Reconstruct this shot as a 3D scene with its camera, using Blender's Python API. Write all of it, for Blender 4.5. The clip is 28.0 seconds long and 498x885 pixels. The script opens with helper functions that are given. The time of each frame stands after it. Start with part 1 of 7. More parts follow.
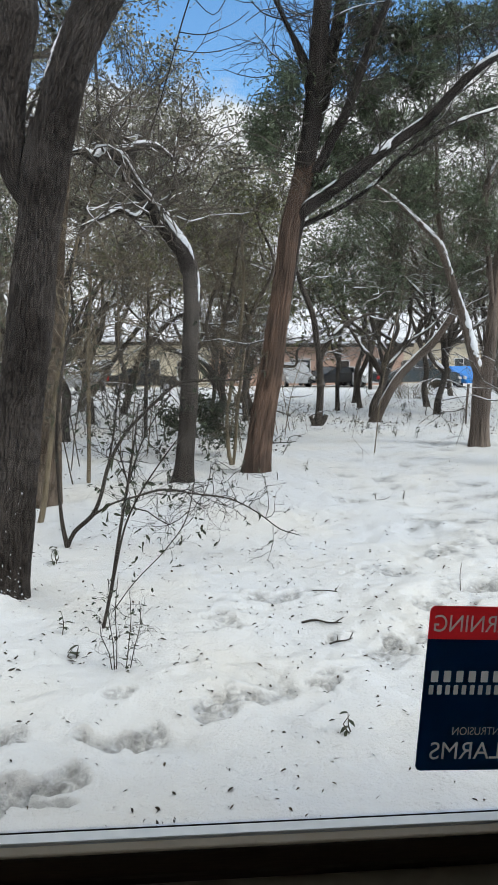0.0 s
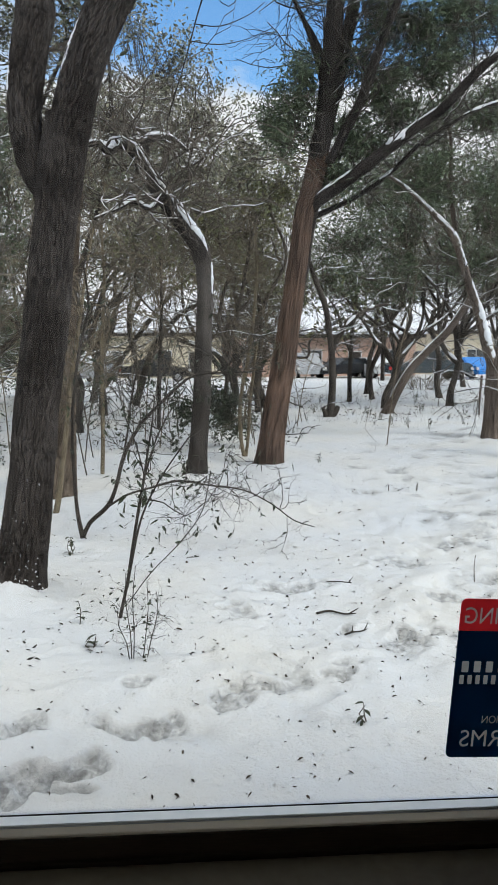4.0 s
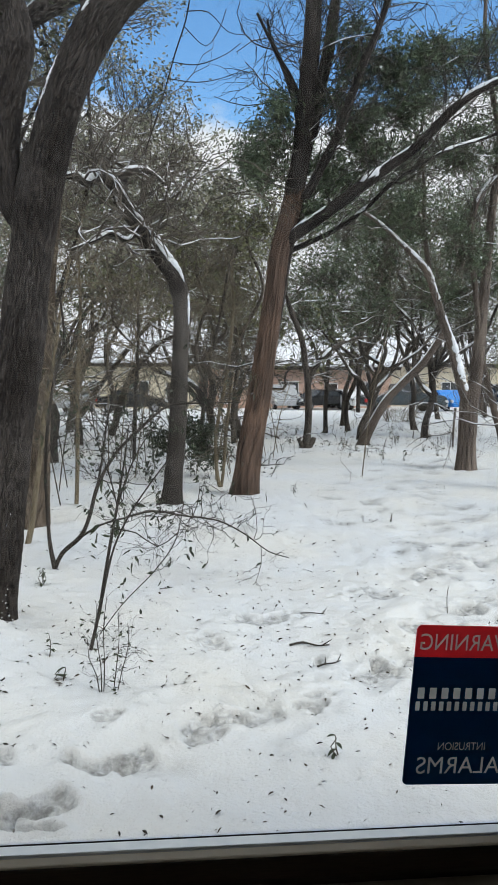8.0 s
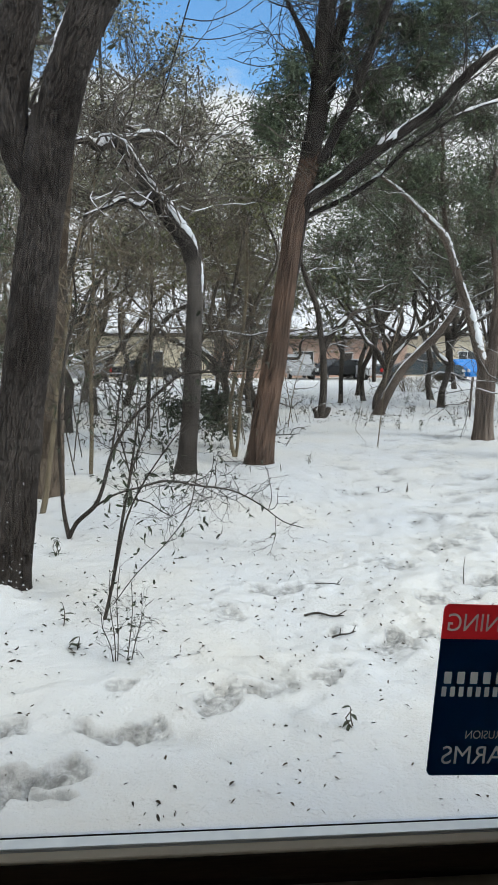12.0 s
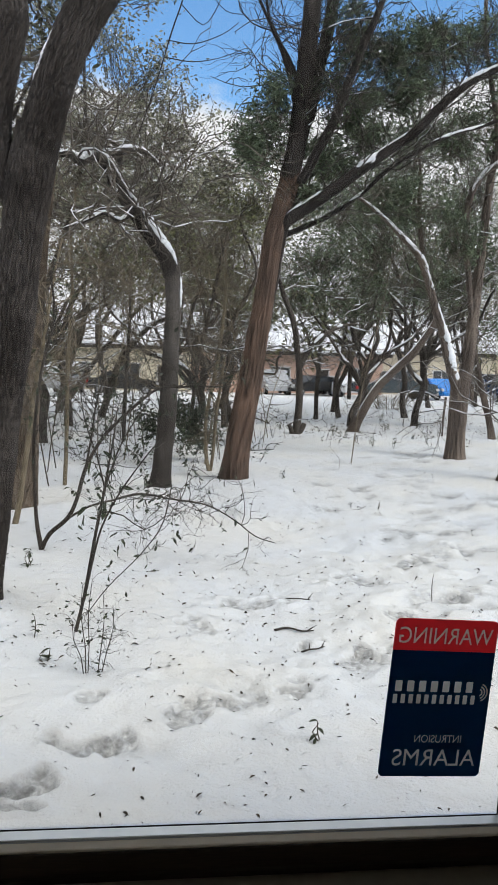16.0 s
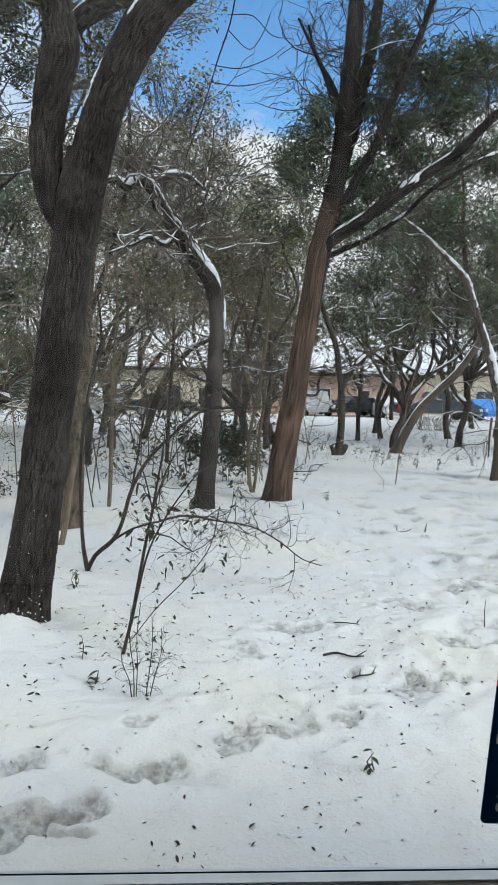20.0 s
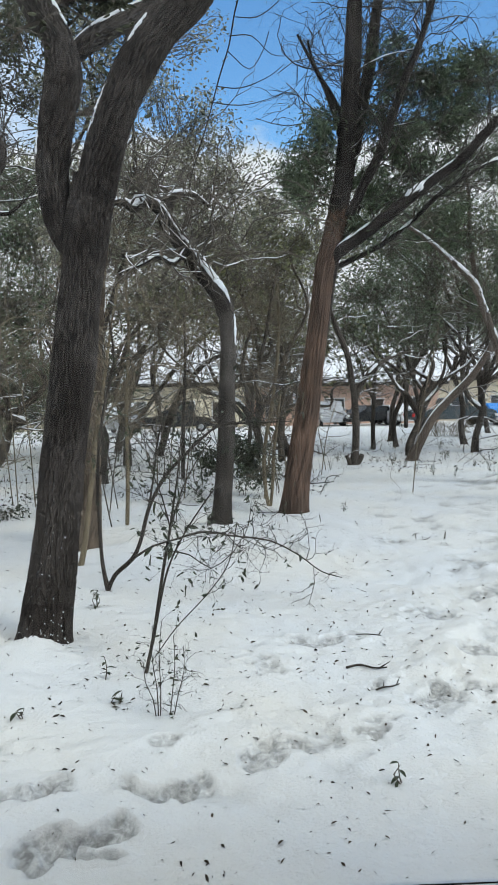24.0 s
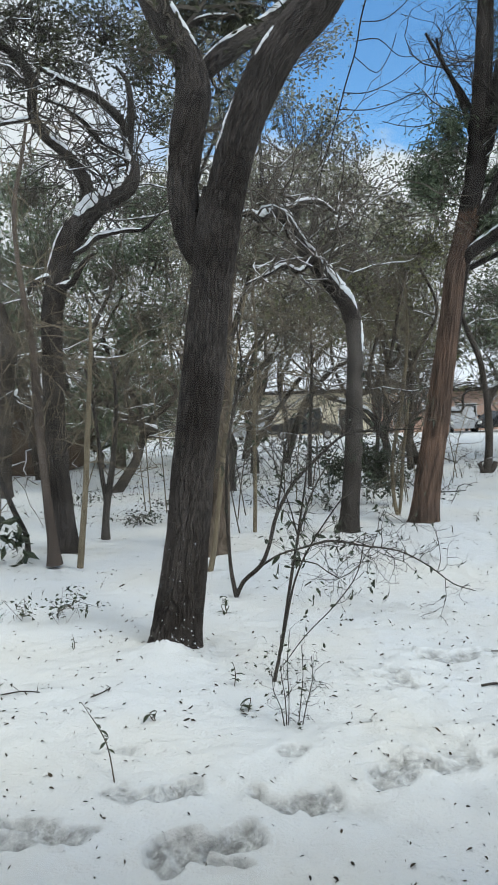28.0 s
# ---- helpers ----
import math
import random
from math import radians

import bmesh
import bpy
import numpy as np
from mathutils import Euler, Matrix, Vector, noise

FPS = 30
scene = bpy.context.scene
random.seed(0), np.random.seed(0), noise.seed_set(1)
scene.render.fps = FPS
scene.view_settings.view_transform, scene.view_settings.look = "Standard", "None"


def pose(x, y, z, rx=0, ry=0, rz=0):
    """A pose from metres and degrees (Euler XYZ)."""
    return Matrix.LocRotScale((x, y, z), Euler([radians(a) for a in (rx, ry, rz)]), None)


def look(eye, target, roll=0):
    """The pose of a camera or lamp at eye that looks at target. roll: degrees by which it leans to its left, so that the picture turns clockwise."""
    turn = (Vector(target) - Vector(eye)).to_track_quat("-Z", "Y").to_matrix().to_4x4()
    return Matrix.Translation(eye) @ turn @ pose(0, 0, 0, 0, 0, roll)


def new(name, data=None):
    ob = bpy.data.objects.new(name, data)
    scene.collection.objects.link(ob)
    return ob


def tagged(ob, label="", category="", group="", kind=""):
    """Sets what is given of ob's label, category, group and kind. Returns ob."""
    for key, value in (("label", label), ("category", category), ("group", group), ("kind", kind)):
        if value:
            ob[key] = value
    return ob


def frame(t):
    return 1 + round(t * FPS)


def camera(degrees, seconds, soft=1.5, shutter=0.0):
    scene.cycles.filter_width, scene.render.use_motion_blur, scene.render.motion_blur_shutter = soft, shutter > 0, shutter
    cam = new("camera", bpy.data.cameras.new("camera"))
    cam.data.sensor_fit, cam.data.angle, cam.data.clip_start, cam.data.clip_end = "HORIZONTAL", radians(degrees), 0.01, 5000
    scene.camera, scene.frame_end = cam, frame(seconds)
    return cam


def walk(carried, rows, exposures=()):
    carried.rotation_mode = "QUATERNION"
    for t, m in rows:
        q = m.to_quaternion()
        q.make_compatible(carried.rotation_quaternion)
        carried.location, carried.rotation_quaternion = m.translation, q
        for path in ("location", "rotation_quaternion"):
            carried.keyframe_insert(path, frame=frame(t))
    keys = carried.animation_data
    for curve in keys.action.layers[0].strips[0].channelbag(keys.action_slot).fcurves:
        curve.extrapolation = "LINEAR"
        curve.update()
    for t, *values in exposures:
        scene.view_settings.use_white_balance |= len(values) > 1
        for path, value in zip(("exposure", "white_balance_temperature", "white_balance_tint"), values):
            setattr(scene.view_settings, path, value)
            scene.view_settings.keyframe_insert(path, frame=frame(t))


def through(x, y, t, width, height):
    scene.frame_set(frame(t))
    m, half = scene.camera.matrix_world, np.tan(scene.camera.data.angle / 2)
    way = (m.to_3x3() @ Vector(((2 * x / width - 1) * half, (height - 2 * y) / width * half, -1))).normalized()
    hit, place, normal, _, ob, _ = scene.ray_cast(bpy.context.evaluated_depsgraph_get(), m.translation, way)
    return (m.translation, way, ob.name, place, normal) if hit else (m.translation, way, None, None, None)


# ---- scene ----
cam = camera(36.1, 28.0)

PATH = [
    (0, (0.036, 0.098, 1.607), (0.31, 2.063, 1.353), -0.1),
    (0.5, (0.009, 0.1, 1.614), (0.29, 2.065, 1.363), 0.0),
    (1, (0.036, 0.092, 1.623), (0.319, 2.055, 1.364), -0.1),
    (1.5, (0.027, 0.121, 1.594), (0.316, 2.081, 1.322), -0.1),
    (2, (0.03, 0.123, 1.597), (0.32, 2.081, 1.311), -0.2),
    (2.5, (0.032, 0.114, 1.597), (0.312, 2.072, 1.306), -0.3),
    (3, (0.024, 0.097, 1.605), (0.288, 2.059, 1.318), -0.4),
    (3.5, (0.007, 0.076, 1.617), (0.257, 2.041, 1.337), -0.3),
    (5.5, (0.005, 0.081, 1.618), (0.253, 2.046, 1.344), 0.2),
    (6, (0.011, 0.087, 1.615), (0.271, 2.053, 1.352), 0.2),
    (6.5, (0.01, 0.076, 1.618), (0.289, 2.042, 1.38), 0.2),
    (7, (0.047, 0.061, 1.615), (0.341, 2.028, 1.4), 0.2),
    (7.5, (0.043, 0.055, 1.62), (0.348, 2.022, 1.419), 0.4),
    (8, (0.023, 0.063, 1.615), (0.329, 2.03, 1.418), 0.4),
    (8.5, (0.03, 0.073, 1.622), (0.331, 2.039, 1.417), 0.4),
    (9, (0.03, 0.102, 1.622), (0.324, 2.068, 1.404), 0.4),
    (9.5, (0.007, 0.119, 1.616), (0.301, 2.084, 1.384), 0.5),
    (10, (0.006, 0.14, 1.598), (0.297, 2.103, 1.352), 0.6),
    (10.5, (0.034, 0.142, 1.603), (0.316, 2.104, 1.34), 0.4),
    (11, (0.035, 0.14, 1.595), (0.309, 2.103, 1.324), 0.3),
    (11.5, (0.038, 0.134, 1.6), (0.303, 2.098, 1.326), 0.2),
    (13.5, (0.037, 0.132, 1.598), (0.354, 2.087, 1.326), 0.7),
    (14, (0.053, 0.117, 1.601), (0.412, 2.067, 1.336), 1.0),
    (14.5, (0.061, 0.1, 1.601), (0.462, 2.044, 1.35), 1.4),
    (15, (0.066, 0.084, 1.612), (0.483, 2.025, 1.373), 1.8),
    (15.5, (0.063, 0.061, 1.624), (0.457, 2.008, 1.39), 1.9),
    (16, (0.032, 0.07, 1.619), (0.363, 2.028, 1.382), 1.7),
    (16.5, (-0.002, 0.096, 1.611), (0.247, 2.065, 1.368), 1.3),
    (17, (0.011, 0.096, 1.607), (0.174, 2.074, 1.361), 0.6),
    (17.5, (0.067, 0.119, 1.613), (0.14, 2.103, 1.377), -0.4),
    (18, (0.025, 0.132, 1.633), (0.04, 2.119, 1.41), -0.4),
    (18.5, (0.019, 0.158, 1.611), (-0.047, 2.146, 1.404), -0.9),
    (19, (0.027, 0.131, 1.631), (-0.001, 2.12, 1.418), -0.3),
    (19.5, (0.032, 0.101, 1.644), (0.145, 2.087, 1.442), 0.7),
    (20, (-0.011, 0.116, 1.612), (0.216, 2.094, 1.428), 1.3),
    (20.5, (-0.02, 0.119, 1.609), (0.222, 2.097, 1.433), 0.7),
    (21, (-0.035, 0.067, 1.637), (0.166, 2.051, 1.476), 0.2),
    (21.5, (-0.026, 0.068, 1.638), (0.144, 2.055, 1.489), -0.1),
    (23.5, (-0.007, 0.116, 1.621), (0.18, 2.102, 1.468), -0.7),
    (24, (-0.006, 0.098, 1.626), (0.181, 2.083, 1.476), -1.0),
    (24.5, (0.004, 0.071, 1.639), (0.191, 2.057, 1.487), -1.2),
    (25, (0.006, 0.067, 1.632), (0.195, 2.052, 1.475), -0.9),
    (25.5, (-0.02, 0.074, 1.64), (0.163, 2.058, 1.474), -0.5),
    (26, (-0.032, 0.046, 1.646), (0.126, 2.033, 1.475), -0.3),
    (26.5, (-0.035, 0.036, 1.669), (0.072, 2.026, 1.497), -0.2),
    (27, (-0.019, 0.073, 1.659), (0.012, 2.067, 1.503), -0.5),
    (27.5, (-0.018, 0.091, 1.65), (-0.074, 2.085, 1.513), -0.9),
    (28, (-0.012, 0.116, 1.636), (-0.154, 2.107, 1.512), -1.8),
]
walk(cam, [(t, look(eye, target, roll)) for t, eye, target, roll in PATH], [(0.0, 0.51, 6570, 5.5), (8.0, 0.5, 6540, 5), (11.0, 0.51, 6540, 4), (14.0, 0.51, 6600, 4), (15.0, 0.55, 6700, 8), (16.5, 0.53, 6680, 7), (17.7, 0.48, 6480, 3.6), (21.0, 0.46, 6400, 3), (25.0, 0.46, 6340, 2.6), (28.0, 0.45, 6330, 2.6)])

# ---- light ----
SUN_ELEV, SUN_AZ = 45.0, 134.0     # degrees; azimuth clockwise from +y
world = bpy.data.worlds.new("world")
scene.world = world
world.use_nodes = True
wn, wl = world.node_tree.nodes, world.node_tree.links
wn.clear()
w_out, w_bg = wn.new("ShaderNodeOutputWorld"), wn.new("ShaderNodeBackground")
w_sky = wn.new("ShaderNodeTexSky")
w_sky.sky_type, w_sky.sun_disc = "NISHITA", False
w_sky.sun_elevation, w_sky.sun_rotation = radians(SUN_ELEV), radians(SUN_AZ)
w_sky.air_density, w_sky.dust_density, w_sky.ozone_density = 1.0, 0.6, 2.0
w_co, w_map, w_noise = wn.new("ShaderNodeTexCoord"), wn.new("ShaderNodeMapping"), wn.new("ShaderNodeTexNoise")
w_map.inputs["Scale"].default_value = (1.6, 1.6, 3.4)
w_map.inputs["Location"].default_value = (0.35, 0.0, 0.55)
w_noise.inputs["Scale"].default_value, w_noise.inputs["Detail"].default_value = 1.5, 7.0
w_noise.inputs["Roughness"].default_value = 0.55
w_sep, w_low, w_add, w_mix = wn.new("ShaderNodeSeparateXYZ"), wn.new("ShaderNodeMapRange"), wn.new("ShaderNodeMath"), wn.new("ShaderNodeMix")
w_low.interpolation_type = "SMOOTHSTEP"
w_low.inputs["From Min"].default_value, w_low.inputs["From Max"].default_value = 0.585, 0.55
w_add.operation = "MULTIPLY_ADD"
w_add.inputs[1].default_value = 0.5
w_mix.data_type = "RGBA"
w_mix.inputs[7].default_value = (5.3, 5.45, 5.75, 1)
wl.new(w_co.outputs["Generated"], w_map.inputs["Vector"])
wl.new(w_map.outputs[0], w_noise.inputs["Vector"])
wl.new(w_co.outputs["Generated"], w_sep.inputs[0])
wl.new(w_noise.outputs[0], w_add.inputs[0])
wl.new(w_sep.outputs["Z"], w_add.inputs[2])
wl.new(w_add.outputs[0], w_low.inputs["Value"])
w_high, w_max = wn.new("ShaderNodeMapRange"), wn.new("ShaderNodeMath")
w_high.interpolation_type = "SMOOTHSTEP"
w_high.inputs["From Min"].default_value, w_high.inputs["From Max"].default_value = 0.74, 0.86
w_max.operation = "MAXIMUM"
wl.new(w_add.outputs[0], w_high.inputs["Value"])
wl.new(w_low.outputs[0], w_max.inputs[0])
wl.new(w_high.outputs[0], w_max.inputs[1])
w_side, w_veil, w_all = wn.new("ShaderNodeMapRange"), wn.new("ShaderNodeMath"), wn.new("ShaderNodeMath")
w_side.inputs["From Min"].default_value, w_side.inputs["From Max"].default_value = -0.06, -0.26
w_veil.operation, w_all.operation = "MULTIPLY", "MAXIMUM"
w_wisp = wn.new("ShaderNodeMapRange")
w_wisp.inputs["From Min"].default_value, w_wisp.inputs["From Max"].default_value = 0.36, 0.5
wl.new(w_sep.outputs["X"], w_side.inputs["Value"])
wl.new(w_noise.outputs[0], w_wisp.inputs["Value"])
wl.new(w_side.outputs[0], w_veil.inputs[0])
wl.new(w_wisp.outputs[0], w_veil.inputs[1])
wl.new(w_max.outputs[0], w_all.inputs[0])
wl.new(w_veil.outputs[0], w_all.inputs[1])
wl.new(w_all.outputs[0], w_mix.inputs[0])
w_hue = wn.new("ShaderNodeHueSaturation")
w_hue.inputs["Saturation"].default_value, w_hue.inputs["Value"].default_value = 1.22, 1.35
wl.new(w_sky.outputs[0], w_hue.inputs["Color"])
wl.new(w_hue.outputs[0], w_mix.inputs[6])
wl.new(w_mix.outputs[2], w_bg.inputs[0])
wl.new(w_bg.outputs[0], w_out.inputs[0])
w_bg.inputs[1].default_value = 0.15

sun = new("sun", bpy.data.lights.new("sun", "SUN"))
sun.data.energy, sun.data.angle, sun.data.color = 1.35, radians(16), (1.0, 0.97, 0.92)
_se, _sa = radians(SUN_ELEV), radians(SUN_AZ)
_sv = Vector((math.sin(_sa) * math.cos(_se), math.cos(_sa) * math.cos(_se), math.sin(_se)))
sun.matrix_world = look(_sv * 30, (0, 0, 0))


# ---- materials ----
def material(name, rough=0.8, spec=0.3, metal=0.0):
    m = bpy.data.materials.new(name)
    m.use_nodes = True
    b = m.node_tree.nodes["Principled BSDF"]
    b.inputs["Roughness"].default_value, b.inputs["Metallic"].default_value = rough, metal
    b.inputs["Specular IOR Level"].default_value = spec
    return m, m.node_tree.nodes, m.node_tree.links, b


def noisy(name, a, b_col, scale=8.0, stretch=(1, 1, 1), rough=0.85, bump=0.3, fine=60.0, dist=0.01, spec=0.25, metal=0.0, lo=0.35, hi=0.65, random_mix=0.0, island=False):
    """Two colours mixed by coarse and fine noise, with a bump."""
    m, n, l, b = material(name, rough, spec, metal)
    co, mp = n.new("ShaderNodeTexCoord"), n.new("ShaderNodeMapping")
    mp.inputs["Scale"].default_value = stretch
    l.new(co.outputs["Object"], mp.inputs["Vector"])
    n1, n2 = n.new("ShaderNodeTexNoise"), n.new("ShaderNodeTexNoise")
    n1.inputs["Scale"].default_value, n1.inputs["Detail"].default_value = scale, 5
    n2.inputs["Scale"].default_value, n2.inputs["Detail"].default_value = fine, 4
    l.new(mp.outputs[0], n1.inputs["Vector"]), l.new(mp.outputs[0], n2.inputs["Vector"])
    mean = n.new("ShaderNodeMix")
    mean.inputs[0].default_value = 0.45
    l.new(n1.outputs[0], mean.inputs[2]), l.new(n2.outputs[0], mean.inputs[3])
    fac = mean.outputs[0]
    if random_mix:
        src = n.new("ShaderNodeNewGeometry").outputs["Random Per Island"] if island else n.new("ShaderNodeObjectInfo").outputs["Random"]
        mx = n.new("ShaderNodeMix")
        mx.inputs[0].default_value = random_mix
        l.new(fac, mx.inputs[2]), l.new(src, mx.inputs[3])
        fac = mx.outputs[0]
    ramp = n.new("ShaderNodeValToRGB")
    ramp.color_ramp.elements[0].position, ramp.color_ramp.elements[1].position = lo, hi
    ramp.color_ramp.elements[0].color, ramp.color_ramp.elements[1].color = (*a, 1), (*b_col, 1)
    l.new(fac, ramp.inputs[0]), l.new(ramp.outputs[0], b.inputs["Base Color"])
    if bump:
        bp = n.new("ShaderNodeBump")
        bp.inputs["Strength"].default_value, bp.inputs["Distance"].default_value = bump, dist
        l.new(mean.outputs[0], bp.inputs["Height"]), l.new(bp.outputs[0], b.inputs["Normal"])
    return m


def bark(name, dark, light, across=26.0, along=3.5, snow=0.0, depth=0.02, warm=None):
    """Furrowed bark: ridges stretched along the trunk, stained in patches; snow: how much is caught on it."""
    m, n, l, b = material(name, 0.9, 0.15)
    co, mp = n.new("ShaderNodeTexCoord"), n.new("ShaderNodeMapping")
    mp.inputs["Scale"].default_value = (across, across, along)
    l.new(co.outputs["Object"], mp.inputs["Vector"])
    wob, add = n.new("ShaderNodeTexNoise"), n.new("ShaderNodeVectorMath")
    wob.inputs["Scale"].default_value, wob.inputs["Detail"].default_value = 0.35, 3
    l.new(mp.outputs[0], wob.inputs["Vector"])
    add.operation = "MULTIPLY_ADD"
    add.inputs[1].default_value = (1.6, 1.6, 1.6)
    l.new(wob.outputs["Color"], add.inputs[0]), l.new(mp.outputs[0], add.inputs[2])
    warp = n.new("ShaderNodeTexNoise")
    warp.inputs["Scale"].default_value, warp.inputs["Detail"].default_value, warp.inputs["Roughness"].default_value = 0.55, 5, 0.62
    l.new(add.outputs[0], warp.inputs["Vector"])
    fold, ridge = n.new("ShaderNodeMath"), n.new("ShaderNodeMapRange")
    fold.operation = "SUBTRACT"
    fold.inputs[1].default_value = 0.5
    l.new(warp.outputs[0], fold.inputs[0])
    away = n.new("ShaderNodeMath")
    away.operation = "ABSOLUTE"
    l.new(fold.outputs[0], away.inputs[0])
    ridge.inputs["From Max"].default_value = 0.16
    l.new(away.outputs[0], ridge.inputs["Value"])
    cell = n.new("ShaderNodeTexNoise")
    cell.inputs["Scale"].default_value, cell.inputs["Detail"].default_value, cell.inputs["Roughness"].default_value = 2.2, 6, 0.75
    l.new(mp.outputs[0], cell.inputs["Vector"])
    grain = n.new("ShaderNodeMix")
    grain.inputs[0].default_value = 0.7
    l.new(ridge.outputs[0], grain.inputs[2]), l.new(cell.outputs[0], grain.inputs[3])
    crest = n.new("ShaderNodeAttribute")
    crest.attribute_name = "crest"
    high = n.new("ShaderNodeMix")
    high.inputs[0].default_value = 0.42
    l.new(grain.outputs[0], high.inputs[2]), l.new(crest.outputs["Fac"], high.inputs[3])
    ramp = n.new("ShaderNodeValToRGB")
    ramp.color_ramp.elements[0].position, ramp.color_ramp.elements[1].position = 0.27, 0.74
    ramp.color_ramp.elements[0].color, ramp.color_ramp.elements[1].color = (*dark, 1), (*light, 1)
    l.new(high.outputs[0], ramp.inputs[0])
    stain, sramp, mul = n.new("ShaderNodeTexNoise"), n.new("ShaderNodeValToRGB"), n.new("ShaderNodeMix")
    stain.inputs["Scale"].default_value, stain.inputs["Detail"].default_value = 1.7, 4
    l.new(co.outputs["Object"], stain.inputs["Vector"])
    low = warm or (0.45, 0.43, 0.42)
    sramp.color_ramp.elements[0].position, sramp.color_ramp.elements[1].position = 0.4, 0.62
    sramp.color_ramp.elements[0].color, sramp.color_ramp.elements[1].color = (*low, 1), (1, 1, 1, 1)
    l.new(stain.outputs[0], sramp.inputs[0])
    mul.data_type, mul.blend_type = "RGBA", "MULTIPLY"
    mul.inputs[0].default_value = 1.0
    l.new(ramp.outputs[0], mul.inputs[6]), l.new(sramp.outputs[0], mul.inputs[7])
    colour = mul.outputs[2]
    if snow:
        fl, fr, fm = n.new("ShaderNodeTexNoise"), n.new("ShaderNodeMapRange"), n.new("ShaderNodeMix")
        mp2 = n.new("ShaderNodeMapping")
        mp2.inputs["Scale"].default_value = (1, 1, 0.45)
        l.new(co.outputs["Object"], mp2.inputs["Vector"]), l.new(mp2.outputs[0], fl.inputs["Vector"])
        fl.inputs["Scale"].default_value, fl.inputs["Detail"].default_value, fl.inputs["Roughness"].default_value = 24.0, 5, 0.7
        fr.inputs["From Min"].default_value, fr.inputs["From Max"].default_value = 0.72 - snow, 0.75 - snow
        fm.data_type = "RGBA"
        fm.inputs[7].default_value = (0.8, 0.82, 0.85, 1)
        l.new(fl.outputs[0], fr.inputs["Value"]), l.new(fr.outputs[0], fm.inputs[0])
        l.new(colour, fm.inputs[6])
        colour = fm.outputs[2]
    l.new(colour, b.inputs["Base Color"])
    bp = n.new("ShaderNodeBump")
    bp.inputs["Strength"].default_value, bp.inputs["Distance"].default_value = 0.7, depth * 0.6
    l.new(grain.outputs[0], bp.inputs["Height"]), l.new(bp.outputs[0], b.inputs["Normal"])
    return m


def leafy(name, a, b_col, rough=0.45, spec=0.4, through=0.25):
    """Leaves: each one its own tone, with some light passing through."""
    m, n, l, b = material(name, rough, spec)
    geo, ramp = n.new("ShaderNodeNewGeometry"), n.new("ShaderNodeValToRGB")
    ramp.color_ramp.elements[0].color, ramp.color_ramp.elements[1].color = (*a, 1), (*b_col, 1)
    l.new(geo.outputs["Random Per Island"], ramp.inputs[0]), l.new(ramp.outputs[0], b.inputs["Base Color"])
    tr, mx = n.new("ShaderNodeBsdfTranslucent"), n.new("ShaderNodeMixShader")
    mx.inputs[0].default_value = through
    l.new(ramp.outputs[0], tr.inputs[0])
    l.new(b.outputs[0], mx.inputs[1]), l.new(tr.outputs[0], mx.inputs[2])
    l.new(mx.outputs[0], n["Material Output"].inputs[0])
    return m


M_OAK = bark("oak_bark", (0.006, 0.0055, 0.0055), (0.108, 0.094, 0.085), 80, 40, 0.0, 0.014)
M_OAK_SNOWY = bark("oak_bark_with_snow_flecks", (0.006, 0.0055, 0.0055), (0.108, 0.094, 0.085), 80, 40, 0.012, 0.014)
M_OAK_BROWN = bark("brown_oak_bark", (0.026, 0.02, 0.015), (0.26, 0.207, 0.158), 70, 30, 0.0, 0.015)
M_GREYBARK = bark("grey_bark", (0.014, 0.0125, 0.0115), (0.16, 0.142, 0.127), 70, 40, 0.02, 0.012)
M_CEDAR = bark("cedar_bark", (0.026, 0.017, 0.013), (0.225, 0.145, 0.105), 60, 1.6, 0.0, 0.012, (0.62, 0.66, 0.7))
M_CEDAR_GREY = bark("weathered_cedar_bark", (0.044, 0.035, 0.029), (0.25, 0.20, 0.165), 46, 2.0, 0.0, 0.012, (0.6, 0.6, 0.62))
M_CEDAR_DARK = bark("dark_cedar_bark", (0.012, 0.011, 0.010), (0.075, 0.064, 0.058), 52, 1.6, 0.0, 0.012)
M_DARKBARK = bark("wet_dark_bark", (0.024, 0.021, 0.019), (0.17, 0.147, 0.127), 34, 6, 0.0, 0.01)
M_PALE = noisy("pale_sapling_bark", (0.10, 0.08, 0.052), (0.25, 0.205, 0.14), 14, (1, 1, 0.3), bump=0.3, dist=0.004)
M_TWIG = noisy("twig_bark", (0.035, 0.03, 0.026), (0.17, 0.147, 0.12), 6, bump=0)
M_TWIG_BROWN = noisy("brown_twig_bark", (0.06, 0.05, 0.036), (0.27, 0.222, 0.157), 6, bump=0)
M_TWIG_DARK = noisy("dark_twig_bark", (0.018, 0.016, 0.014), (0.085, 0.074, 0.064), 9, bump=0)
M_LEAF_OAK = leafy("live_oak_leaves", (0.04, 0.047, 0.02), (0.26, 0.26, 0.125))
# oak leaves again, with the shade of leaves against bright sky in their colour
M_LEAF_BACKLIT = leafy("backlit_live_oak_leaves", (0.018, 0.022, 0.012), (0.10, 0.105, 0.058), 0.5, 0.3, 0.12)
M_LEAF_GREY = leafy("grey_green_leaves", (0.055, 0.06, 0.036), (0.42, 0.41, 0.30))
M_LEAF_JUN = leafy("juniper_sprays", (0.035, 0.052, 0.030), (0.20, 0.245, 0.155), 0.7, 0.2, 0.15)
M_LEAF_BROAD = leafy("glossy_evergreen_leaves", (0.014, 0.022, 0.010), (0.05, 0.065, 0.032), 0.35, 0.5, 0.2)
